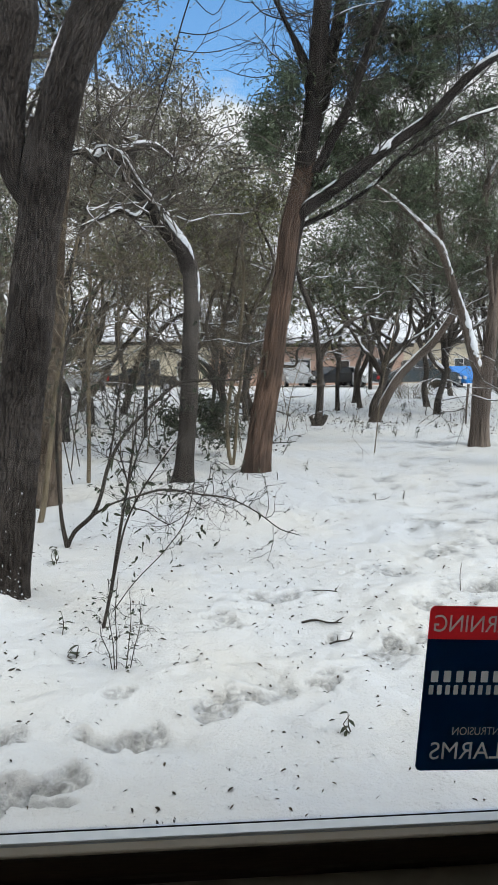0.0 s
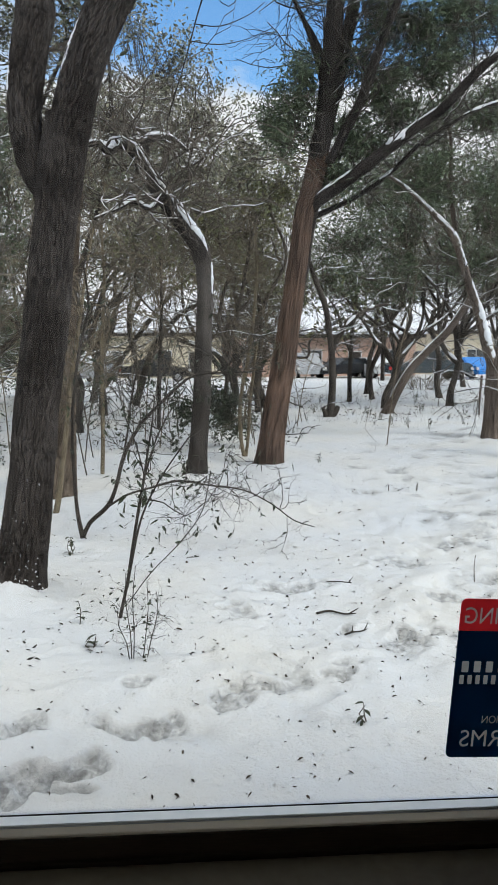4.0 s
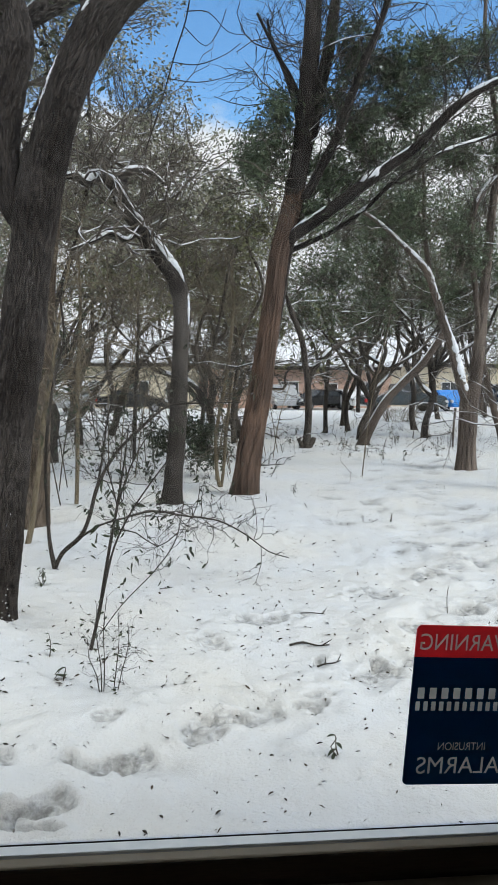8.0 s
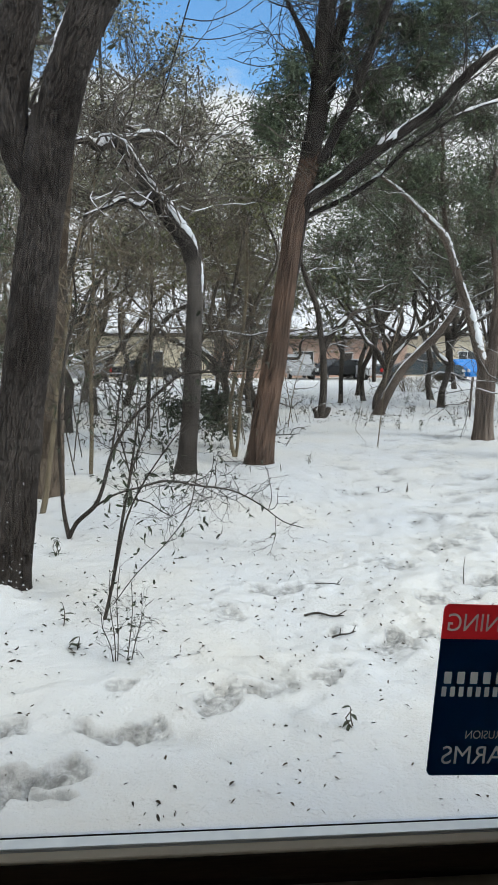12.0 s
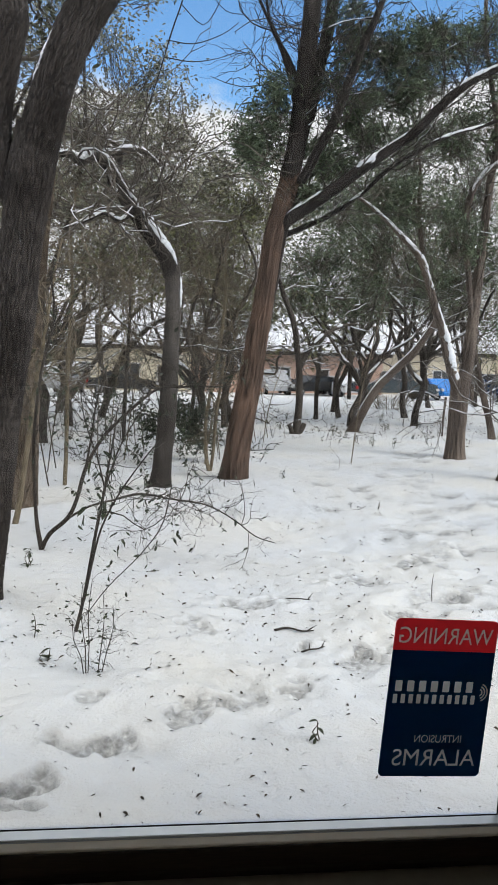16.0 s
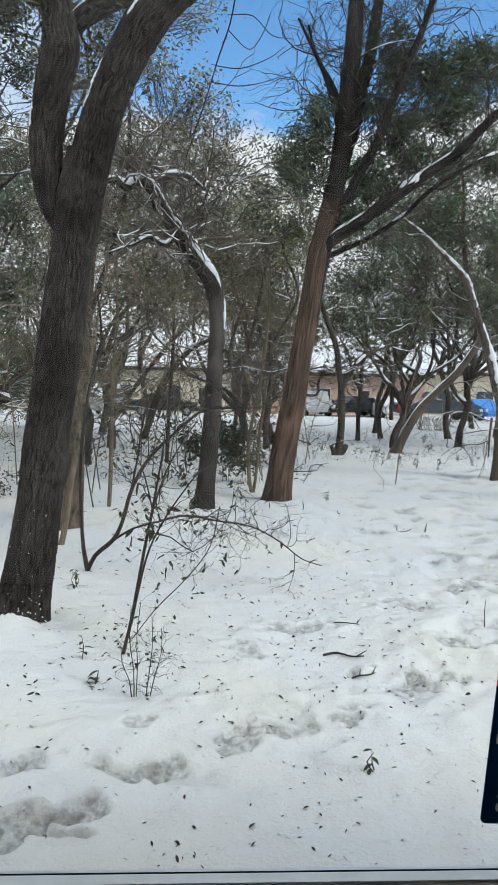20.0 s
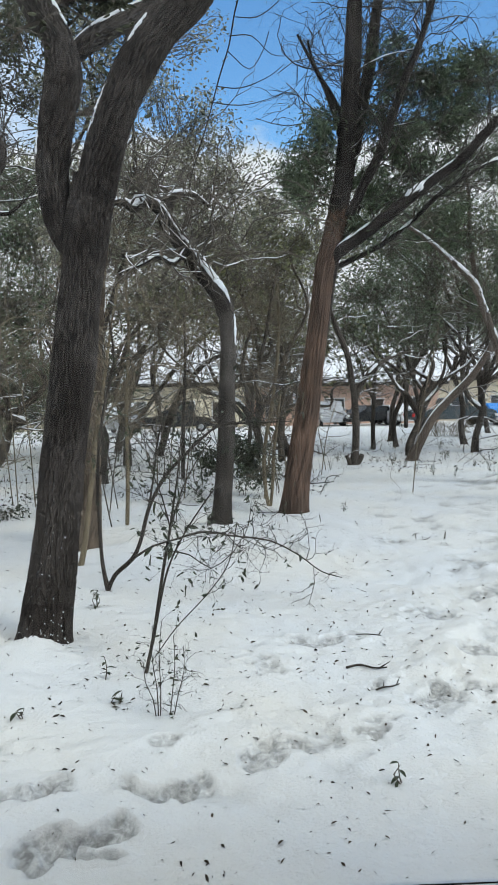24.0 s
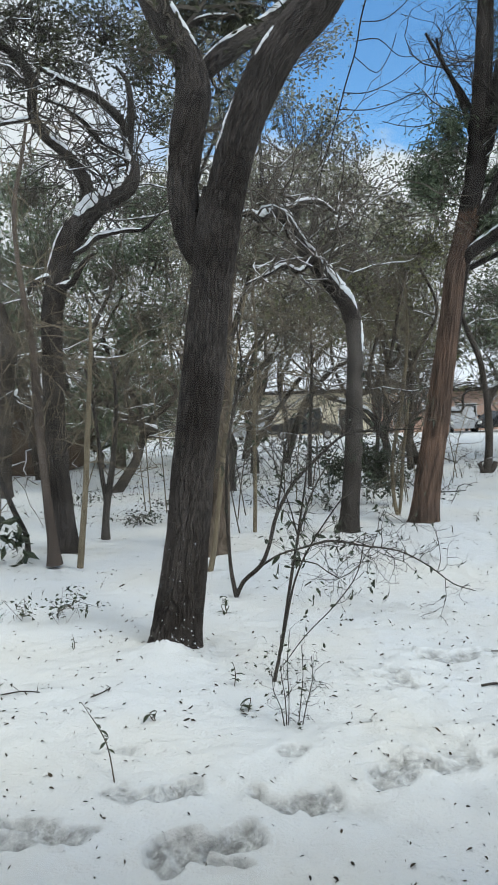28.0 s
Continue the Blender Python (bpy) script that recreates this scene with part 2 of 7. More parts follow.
M_LITTER = leafy("fallen_leaves", (0.016, 0.014, 0.010), (0.075, 0.055, 0.036), 0.6, 0.3, 0.1)
M_SNOWCAP = noisy("clinging_snow", (0.76, 0.79, 0.83), (0.88, 0.89, 0.91), 12, rough=0.6, bump=0.35, dist=0.012, spec=0.3)


def snow_material():
    m, n, l, b = material("ground_snow", 0.55, 0.35)
    co = n.new("ShaderNodeTexCoord")
    n1, n2, n3 = (n.new("ShaderNodeTexNoise") for _ in range(3))
    for node, s, d in ((n1, 0.7, 4), (n2, 7, 3), (n3, 60, 5)):
        node.inputs["Scale"].default_value, node.inputs["Detail"].default_value = s, d
        l.new(co.outputs["Object"], node.inputs["Vector"])
    ramp = n.new("ShaderNodeValToRGB")
    ramp.color_ramp.elements[0].position, ramp.color_ramp.elements[1].position = 0.40, 0.66
    ramp.color_ramp.elements[0].color, ramp.color_ramp.elements[1].color = (0.765, 0.79, 0.81, 1), (0.80, 0.795, 0.76, 1)
    l.new(n1.outputs[0], ramp.inputs[0])
    # grey tone of footprints and dents, read from the mesh, broken up by noise
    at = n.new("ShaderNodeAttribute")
    at.attribute_name = "print_grey"
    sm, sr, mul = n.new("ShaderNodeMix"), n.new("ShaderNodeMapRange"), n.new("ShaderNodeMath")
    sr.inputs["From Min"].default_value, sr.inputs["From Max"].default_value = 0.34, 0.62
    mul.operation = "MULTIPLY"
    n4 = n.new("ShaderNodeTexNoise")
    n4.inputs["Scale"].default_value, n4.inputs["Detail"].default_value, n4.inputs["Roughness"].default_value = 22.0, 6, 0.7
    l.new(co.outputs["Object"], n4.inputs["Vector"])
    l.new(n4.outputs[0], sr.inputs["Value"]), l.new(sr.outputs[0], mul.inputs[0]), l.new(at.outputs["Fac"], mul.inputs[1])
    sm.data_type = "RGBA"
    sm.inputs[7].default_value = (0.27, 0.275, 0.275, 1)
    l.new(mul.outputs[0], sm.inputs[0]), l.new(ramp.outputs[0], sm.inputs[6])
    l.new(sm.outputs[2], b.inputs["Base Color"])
    mean = n.new("ShaderNodeMix")
    mean.inputs[0].default_value = 0.26
    l.new(n2.outputs[0], mean.inputs[2]), l.new(n3.outputs[0], mean.inputs[3])
    bp = n.new("ShaderNodeBump")
    bp.inputs["Strength"].default_value, bp.inputs["Distance"].default_value = 0.8, 0.045
    l.new(mean.outputs[0], bp.inputs["Height"]), l.new(bp.outputs[0], b.inputs["Normal"])
    return m


M_SNOW = snow_material()
M_ALU = noisy("anodised_aluminium", (0.66, 0.70, 0.74), (0.73, 0.76, 0.79), 30, (1, 1, 1), 0.34, 0.03, metal=0.8, spec=0.5)
M_FRAME = noisy("beige_frame_paint", (0.62, 0.54, 0.42), (0.69, 0.61, 0.49), 20, rough=0.5, bump=0.05)
M_DARKWOOD = noisy("dark_brown_wood", (0.022, 0.015, 0.010), (0.05, 0.035, 0.024), 5, (1, 12, 12), 0.5, 0.15, dist=0.002)
M_SILL = noisy("olive_brown_sill_paint", (0.10, 0.085, 0.055), (0.15, 0.125, 0.085), 9, rough=0.5, bump=0.08)
M_RUBBER = noisy("black_rubber", (0.012, 0.012, 0.012), (0.025, 0.025, 0.025), 40, rough=0.7, bump=0.1)
M_ROOMWALL = noisy("room_wall_paint", (0.72, 0.69, 0.62), (0.78, 0.75, 0.68), 3, rough=0.9, bump=0.05)
M_CEILING = noisy("white_ceiling_paint", (0.80, 0.80, 0.78), (0.84, 0.84, 0.82), 3, rough=0.9, bump=0.05)
M_ROOMFLOOR = noisy("room_carpet", (0.40, 0.36, 0.30), (0.50, 0.45, 0.38), 30, rough=0.95, bump=0.3)
M_CURTAIN = noisy("dark_curtain_cloth", (0.015, 0.014, 0.014), (0.03, 0.028, 0.027), 40, rough=0.95, bump=0.2)
M_FACADE = noisy("facade_brick", (0.20, 0.13, 0.10), (0.30, 0.2, 0.16), 3, rough=0.9, bump=0.2)


# ---- mesh helpers ----
def mesh_of(name, verts, faces, mat, smooth=True):
    """A mesh from an array of places and an array of faces (all three- or all four-cornered)."""
    verts, faces = np.asarray(verts, np.float32), np.asarray(faces, np.int32)
    k = faces.shape[1]
    me = bpy.data.meshes.new(name)
    me.vertices.add(len(verts)), me.loops.add(faces.size), me.polygons.add(len(faces))
    me.vertices.foreach_set("co", verts.ravel())
    me.loops.foreach_set("vertex_index", faces.ravel())
    me.polygons.foreach_set("loop_start", np.arange(0, faces.size, k, dtype=np.int32))
    me.polygons.foreach_set("use_smooth", np.full(len(faces), smooth))
    me.update(calc_edges=True)
    me.materials.append(mat)
    return me


def thing(name, place, label, category, group="", kind=""):
    ob = new(name)
    ob.empty_display_size = 0.1
    ob.matrix_world = Matrix.Translation(place)
    ob["at"] = tuple(place)
    return tagged(ob, label, category, group, kind)


def under(ob, parent):
    """Hangs ob under parent, built in world places."""
    ob.parent = parent
    m = Matrix.Identity(4)
    p = parent
    while p is not None:
        m = p.matrix_basis @ m
        if p.parent is not None:
            m = p.matrix_parent_inverse @ m
        p = p.parent
    ob.matrix_parent_inverse = m.inverted()
    return ob


def part_mesh(name, me, parent, label=""):
    ob = new(name, me)
    if parent is not None:
        under(ob, parent)
    return tagged(ob, label, "", "", "stuff" if name in MANY else "")


MANY = {"twigs", "crown", "sprays", "leaves", "snow_flakes", "snow_on_twigs"}


def part(name, bm, mat, parent, label=""):
    me = bpy.data.meshes.new(name)
    bm.to_mesh(me)
    bm.free()
    me.materials.append(mat)
    return part_mesh(name, me, parent, label)


class Soup:
    """Gathers tubes and leaves, to become one mesh."""

    def __init__(self):
        self.v, self.f, self.n, self.lines = [], [], 0, {}

    def line(self, pts):
        """A thin three-sided twig through (x, y, z, r) points, made when the mesh is."""
        self.lines.setdefault(len(pts), []).append(pts)

    def add(self, v, f):
        self.v.append(np.asarray(v, np.float32)), self.f.append(np.asarray(f, np.int32) + self.n)
        self.n += len(v)

    def snow(self, share, seed, least=0.009):
        """Snow that lies on the flatter twigs, as lines of its own just above them."""
        rs, top = np.random.RandomState(seed), Soup()
        for k, some in self.lines.items():
            p = np.array(some, float)
            tan = np.gradient(p[:, :, :3], axis=1)
            tan /= np.linalg.norm(tan, axis=2, keepdims=True) + 1e-9
            flat = np.clip((0.8 - np.abs(tan[:, :, 2])) * 3, 0, 1)
            pick = (rs.rand(len(p)) < share) & (flat.max(1) > 0.3) & (p[:, 0, 3] > least)
            q, fl = p[pick].copy(), flat[pick]
            fl = fl * rs.uniform(0.35, 1.0, fl.shape)
            fl[:, -1] *= 0.3
            q[:, :, 2] += q[:, :, 3] * 0.75
            q[:, :, 1] -= q[:, :, 3] * 0.25
            q[:, :, 3] = 0.0004 + q[:, :, 3] * 1.05 * fl
            for line in q:
                top.line([tuple(c) for c in line])
        return top

    def mesh(self, name, mat, smooth=True):
        for k, some in self.lines.items():
            p = np.array(some, float)
            n = len(p)
            tan = np.gradient(p[:, :, :3], axis=1)
            tan /= np.linalg.norm(tan, axis=2, keepdims=True) + 1e-9
            u = np.cross(tan, np.array((0.31, 0.83, 0.46)))
            u /= np.linalg.norm(u, axis=2, keepdims=True) + 1e-9
            w = np.cross(tan, u)
            ang = np.array((0, 2.0944, 4.1888))
            v = p[:, :, None, :3] + p[:, :, None, 3:] * (np.cos(ang)[:, None] * u[:, :, None] + np.sin(ang)[:, None] * w[:, :, None])
            i, j = np.meshgrid(np.arange(k - 1), np.arange(3), indexing="ij")
            a, b = i * 3 + j, i * 3 + (j + 1) % 3
            f = np.stack([a, b, b + 3, a + 3], -1).reshape(-1, 4)
            self.add(v.reshape(-1, 3), (f[None] + 3 * k * np.arange(n)[:, None, None]).reshape(-1, 4))
        return mesh_of(name, np.concatenate(self.v), np.concatenate(self.f), mat, smooth)


def smooth_line(pts, step):
    """A rounded line through (x, y, z, r) points, with a point every step metres or so."""
    p = np.array(pts, float)
    ext = np.vstack([2 * p[0] - p[1], p, 2 * p[-1] - p[-2]])
    out = []
    for i in range(1, len(ext) - 2):
        a, b, c, d = ext[i - 1 : i + 3]
        k = max(1, int(np.linalg.norm((c - b)[:3]) / step))
        t = (np.arange(k) / k)[:, None]
        out.append(0.5 * (2 * b + (c - a) * t + (2 * a - 5 * b + 4 * c - d) * t**2 + (3 * b - a - 3 * c + d) * t**3))
    out.append(p[-1:])
    line = np.concatenate(out)
    line[:, 3] = np.maximum(line[:, 3], 0.0012)
    return line


def furrows(ang, along, r, across, lengthwise, seed):
    """Height from 0 to 1 of interlaced bark ridges round a stem; the seam lies at its back."""
    u = ((ang[None] + np.pi / 2) % (2 * np.pi)) * np.maximum(r, 0.05)[:, None].mean() + 0 * along[:, None]
    s = along[:, None] + 0 * u
    bend = 0.022 * (wave(u, s, 9.0, seed % 40 + 60) - 0.5)
    net = np.abs(wave((u + bend) * across, s * lengthwise, 1.0, seed % 30 + 20) - 0.5)
    fine = np.abs(wave((u - bend) * across * 2.1, s * lengthwise * 2.3, 1.0, seed % 30 + 31) - 0.5)
    return np.clip(0.55 * np.clip(net / 0.24, 0, 1) + 0.45 * np.clip(fine / 0.26, 0, 1), 0, 1)


def wave(X, Y, per_metre, seed):
    """Smooth random heights from 0 to 1, so many to the metre."""
    rs = np.random.RandomState(900 + seed)
    grid = rs.rand(257, 257)
    u, w = np.clip(X, -300, 300) * per_metre + 37.3 * seed, np.clip(Y, -300, 300) * per_metre + 11.9 * seed
    i, j = np.floor(u).astype(int), np.floor(w).astype(int)
    f, g = u - i, w - j
    f, g = f * f * (3 - 2 * f), g * g * (3 - 2 * g)
    i0, j0 = i % 256, j % 256
    return (grid[i0, j0] * (1 - f) + grid[i0 + 1, j0] * f) * (1 - g) + (grid[i0, j0 + 1] * (1 - f) + grid[i0 + 1, j0 + 1] * f) * g


def tube(line, sides, rough=0.0, ridges=0, seed=0, flare=0.0, relief=None):
    """Rings of corners along a line of (x, y, z, r); rough: unevenness as a share of the radius; ridges: furrows round it;
    relief: (across, lengthwise, deep) of the bark, whose heights come back as a third value."""
    line = np.asarray(line, float)
    n = len(line)
    c, r = line[:, :3], line[:, 3]
    tan = np.gradient(c, axis=0)
    tan /= np.linalg.norm(tan, axis=1)[:, None] + 1e-9
    ref = np.array([0.0, 1.0, 0.0]) if abs(tan[:, 1]).mean() < 0.8 else np.array([1.0, 0, 0])
    u = np.cross(tan, ref)
    u /= np.linalg.norm(u, axis=1)[:, None] + 1e-9
    w = np.cross(tan, u)
    ang = np.linspace(0, 2 * np.pi, sides, endpoint=False)
    along = np.r_[0, np.cumsum(np.linalg.norm(np.diff(c, axis=0), axis=1))]
    rad = np.repeat(r[:, None], sides, 1)
    if rough:
        rs = np.random.RandomState(seed)
        for k in range(1, 7):
            ph, fr, am = rs.rand() * 6.3, rs.uniform(0.6, 3.5), rs.uniform(0.3, 1.0) / k**0.7
            rad *= 1 + rough * am * np.sin(k * ang[None] + ph + fr * along[:, None] + np.sin(along[:, None] * 1.7 * k))
    if ridges:
        rs = np.random.RandomState(seed + 1)
        wob = 0.5 * np.sin(along[:, None] * 2.1 + rs.rand() * 6) + 0.4 * np.sin(along[:, None] * 5.3 + ang[None] * 3)
        rad *= 1 + 0.012 * np.sin(ridges * ang[None] + wob * 2.2) + 0.008 * np.sin(ridges * 1.7 * ang[None] - wob * 3 + 1)
        rad += 0.0035 * rs.randn(n, sides)
    if flare:
        rad *= 1 + flare * np.exp(-along[:, None] / 0.22) * (0.65 + 0.35 * np.sin(5 * ang[None] + 1))
    if relief:
        crest = furrows(ang, along, r, relief[0], relief[1], seed)
        rad += relief[2] * (crest - 0.75)
    v = c[:, None] + rad[..., None] * (np.cos(ang)[None, :, None] * u[:, None] + np.sin(ang)[None, :, None] * w[:, None])
    i, j = np.meshgrid(np.arange(n - 1), np.arange(sides), indexing="ij")
    a, b = i * sides + j, i * sides + (j + 1) % sides
    if relief:
        return v.reshape(-1, 3), np.stack([a, b, b + sides, a + sides], -1).reshape(-1, 4), crest.ravel()
    return v.reshape(-1, 3), np.stack([a, b, b + sides, a + sides], -1).reshape(-1, 4)


def box(bm, x0, x1, y0, y1, z0, z1, bevel=0.0):
    """A box with bevelled edges, added to bm."""
    made = bmesh.ops.create_cube(bm, size=1.0)["verts"]
    bmesh.ops.transform(bm, matrix=Matrix.LocRotScale(((x0 + x1) / 2, (y0 + y1) / 2, (z0 + z1) / 2), None, (x1 - x0, y1 - y0, z1 - z0)), verts=made)
    if bevel:
        edges = list({e for v in made for e in v.link_edges})
        bmesh.ops.bevel(bm, geom=edges, offset=bevel, segments=2, profile=0.6, affect="EDGES")
    return bm


def boxed(name, dims, mat, parent, bevel=0.0, label=""):
    return part(name, box(bmesh.new(), *dims, bevel), mat, parent, label)


def solid(name, dims, mat, label, category, kind="", bevel=0.0):
    ob = boxed(name, dims, mat, None, bevel)
    return tagged(ob, label, category, "", kind)


def leaf_quads(rs, at, size, droop=0.3, narrow=0.42, fine=False):
    """One bent leaf of four corners at every place; size: its length."""
    n = len(at)
    d = rs.randn(n, 3)
    d[:, 2] = d[:, 2] * 0.6 - droop
    d /= np.linalg.norm(d, axis=1)[:, None]
    s = np.cross(d, rs.randn(n, 3))
    s /= np.linalg.norm(s, axis=1)[:, None] + 1e-9
    ln = size * rs.uniform(0.65, 1.3, (n, 1))
    nrm = np.cross(d, s)
    base, tip = at, at + d * ln
    if fine:
        wd = s * ln * narrow * 0.5
        low, far = at + d * ln * 0.25 + nrm * ln * 0.05, at + d * ln * 0.66 + nrm * ln * 0.04
        v = np.stack([base, low + wd * 0.85, far + wd * 0.8, tip - nrm * ln * 0.06, far - wd * 0.8, low - wd * 0.85], 1).reshape(-1, 3)
        k = np.arange(n)[:, None] * 6
        return v, np.concatenate([k + [0, 1, 2, 3], k + [0, 3, 4, 5]], 1).reshape(-1, 4)
    mid = at + d * ln * 0.45 + nrm * ln * 0.06
    wd = s * ln * narrow * 0.5
    v = np.stack([base, mid + wd, tip, mid - wd], 1).reshape(-1, 3)
    return v, np.arange(4 * n).reshape(-1, 4)


def twig_tubes(soup, rs, start, direction, length, r, depth, kids=3, bend=0.35, tips=None, sides=3):
    """A twig of three or four lengths with side twigs of their own."""
    k = 5 if depth > 1 else 4
    p = np.array(start, float)
    d = np.array(direction, float)
    d /= np.linalg.norm(d) + 1e-9
    pts = [(*p, r)]
    for i in range(k):
        d = d + rs.randn(3) * bend
        d /= np.linalg.norm(d)
        p = p + d * length / k
        pts.append((*p, r * (1 - 0.6 * (i + 1) / k)))
    soup.line(pts)
    if tips is not None:
        tips.append(p)
    if depth:
        for _ in range(kids):
            q = rs.randint(1, k + 1)
            dd = d + rs.randn(3) * 0.75
            twig_tubes(soup, rs, pts[q][:3], dd, length * rs.uniform(0.4, 0.7), r * 0.58, depth - 1, kids, bend, tips, sides)


# ---- ground ----
def hill(x, y):
    """Lie of the land."""
    return -0.026 * y - 0.025


PITS = []   # x, y, long, wide, turn, deep


def ground_mesh():
    def axis(lo, hi, fine, grow, dense_lo, dense_hi):
        mid = np.arange(dense_lo, dense_hi, fine)
        right, left = [dense_hi], [dense_lo]
        s = fine
        while right[-1] < hi:
            s *= grow
            right.append(right[-1] + s)
        s = fine
        while left[-1] > lo:
            s *= grow
            left.append(left[-1] - s)
        return np.array(left[1:][::-1] + list(mid) + right)
    xs = axis(-900, 900, 0.016, 1.045, -1.7, 2.3)
    ys = axis(-900, 1400, 0.016, 1.026, 2.2, 5.2)
    X, Y = np.meshgrid(xs, ys)
    Z = np.where(Y < 1.0, hill(0, 1.0), hill(X, np.clip(Y, 1.0, 75)))
    Z = Z + 0.09 * (wave(X, Y, 0.45, 1) - 0.5) + 0.04 * (wave(X, Y, 1.3, 2) - 0.5) + 0.02 * (wave(X, Y, 3.4, 3) - 0.5)
    crust = wave(X, Y, 8.0, 4)
    Z = Z + 0.02 * (crust - 0.5) + 0.016 * (wave(X, Y, 4.7, 14) - 0.5) + 0.008 * (wave(X, Y, 19.0, 5) - 0.5)
    # trodden lumps: a strip that runs off to the woods, and one along the wall
    lump = 0.13 * np.clip(wave(X, Y, 3.1, 6) - 0.42, -0.2, 0.3) + 0.09 * np.abs(wave(X, Y, 5.2, 7) - 0.5) + 0.045 * (wave(X, Y, 11.0, 8) - 0.5)
    strip = np.exp(-(((X - (0.9 + 0.42 * (Y - 2))) / (0.5 + 0.06 * Y)) ** 2)) * np.clip((Y - 3.0) / 2, 0, 1) * np.clip((22 - Y) / 8, 0, 1)
    near = np.exp(-(((Y - 3.55 - 0.45 * np.clip(X, -2, 3)) / 0.6) ** 2)) * (np.abs(X) < 6)
    Z = Z + lump * np.clip(0.6 * strip + 0.28 * near, 0, 1)
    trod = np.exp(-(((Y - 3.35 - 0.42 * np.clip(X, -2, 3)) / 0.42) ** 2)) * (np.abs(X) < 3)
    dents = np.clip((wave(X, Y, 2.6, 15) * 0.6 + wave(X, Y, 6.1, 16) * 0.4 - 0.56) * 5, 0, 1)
    # greyer colour in the trodden dents
    print_grey = 0.5 * dents * np.clip(trod + 0.3 * strip, 0, 1)
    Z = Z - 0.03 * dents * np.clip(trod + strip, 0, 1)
    ragged = 1.1 * (wave(X, Y, 6.5, 9) - 0.5) + 0.9 * (wave(X, Y, 15.0, 10) - 0.5)
    inside = 0.035 * (wave(X, Y, 12.0, 12) - 0.5) + 0.03 * (wave(X, Y, 30.0, 13) - 0.5)
    for x, y, a, b, turn, deep in PITS:
        c, s = math.cos(radians(turn)), math.sin(radians(turn))
        u, w = (X - x) * c + (Y - y) * s, -(X - x) * s + (Y - y) * c
        q = np.sqrt((u / (1.08 * a)) ** 2 + (w / (1.05 * b)) ** 2) + ragged * 1.4
        bowl = 1 / (1 + np.exp(np.clip((q - 0.9) * 8, -50, 50)))
        rim = np.exp(-np.clip(((q - 1.25) / 0.3) ** 2, 0, 50))
        Z = Z - 0.5 * deep * bowl + inside * bowl * min(1, deep / 0.06) + 0.2 * deep * rim * (0.4 + crust)
        # greyer inside each footprint, more so where it is deep
        print_grey = np.maximum(print_grey, min(1.0, deep / 0.05) / (1 + np.exp(np.clip((q - 0.98) * 10, -50, 50))))
    for x, y, r, h in MOUNDS:
        d2 = ((X - x) ** 2 + (Y - y) ** 2) / r**2
        Z = Z + h * np.exp(-d2) * (1 + 0.15 * np.sin(X * 23) * np.sin(Y * 19))
    n, m = X.shape
    i, j = np.meshgrid(np.arange(n - 1), np.arange(m - 1), indexing="ij")
    a = i * m + j
    me = mesh_of("ground", np.stack([X, Y, Z], -1).reshape(-1, 3), np.stack([a, a + 1, a + m + 1, a + m], -1).reshape(-1, 4), M_SNOW)
    attr = me.attributes.new("print_grey", "FLOAT", "POINT")
    attr.data.foreach_set("value", print_grey.ravel().astype(np.float32))
    return me, (xs, ys, Z)


MOUNDS = [(-1.03, 5.25, 0.26, 0.03), (-0.9, 5.1, 0.2, 0.03), (-3.0, 9.3, 0.5, 0.05), (0.55, 10.2, 0.4, 0.04), (1.75, 11.1, 0.45, 0.04)]
# deep footprints by the wall, then a line of them that climbs away
PITS += [(-0.52, 2.86, 0.14, 0.10, 15, 0.09), (-0.34, 2.93, 0.12, 0.09, 30, 0.09), (-0.13, 3.26, 0.11, 0.08, 10, 0.08), (0.03, 3.31, 0.11, 0.07, 20, 0.05),
         (-0.76, 3.29, 0.12, 0.07, 5, 0.045), (-0.6, 3.34, 0.12, 0.06, 15, 0.05), (-1.15, 2.93, 0.14, 0.09, 0, 0.07), (-0.98, 2.95, 0.10, 0.07, 10, 0.05), (0.36, 3.5, 0.13, 0.07, 35, 0.045), (0.5, 3.62, 0.12, 0.06, 25, 0.045),
         (0.72, 3.62, 0.16, 0.07, 15, 0.04), (0.88, 3.74, 0.13, 0.06, 10, 0.05), (1.02, 3.86, 0.12, 0.06, 0, 0.04), (1.12, 4.40, 0.10, 0.06, 20, 0.06),
         (-0.95, 3.72, 0.10, 0.05, 0, 0.03), (1.37, 4.14, 0.18, 0.1, 10, 0.05), (1.62, 4.3, 0.15, 0.09, 0, 0.05), (-0.1, 3.72, 0.07, 0.05, 0, 0.04), (-1.45, 3.02, 0.14, 0.08, 0, 0.06)]
_rs = np.random.RandomState(11)
for _i in range(110):
    _y = _rs.uniform(4.6, 17)
    PITS.append((0.9 + 0.42 * (_y - 2) + _rs.randn() * (0.35 + 0.06 * _y), _y, _rs.uniform(0.10, 0.2), _rs.uniform(0.07, 0.12), _rs.uniform(0, 180), _rs.uniform(0.02, 0.06)))
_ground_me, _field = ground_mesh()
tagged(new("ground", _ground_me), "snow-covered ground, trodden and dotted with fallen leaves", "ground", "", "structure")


def snow_z(x, y):
    """Height of the snow at a place."""
    xs, ys, Z = _field
    return float(Z[min(np.searchsorted(ys, y), len(ys) - 1), min(np.searchsorted(xs, x), len(xs) - 1)])


# ---- trees ----
def base_of(x, y):
    return (x, y, snow_z(x, y))


STEM_LINES = {}


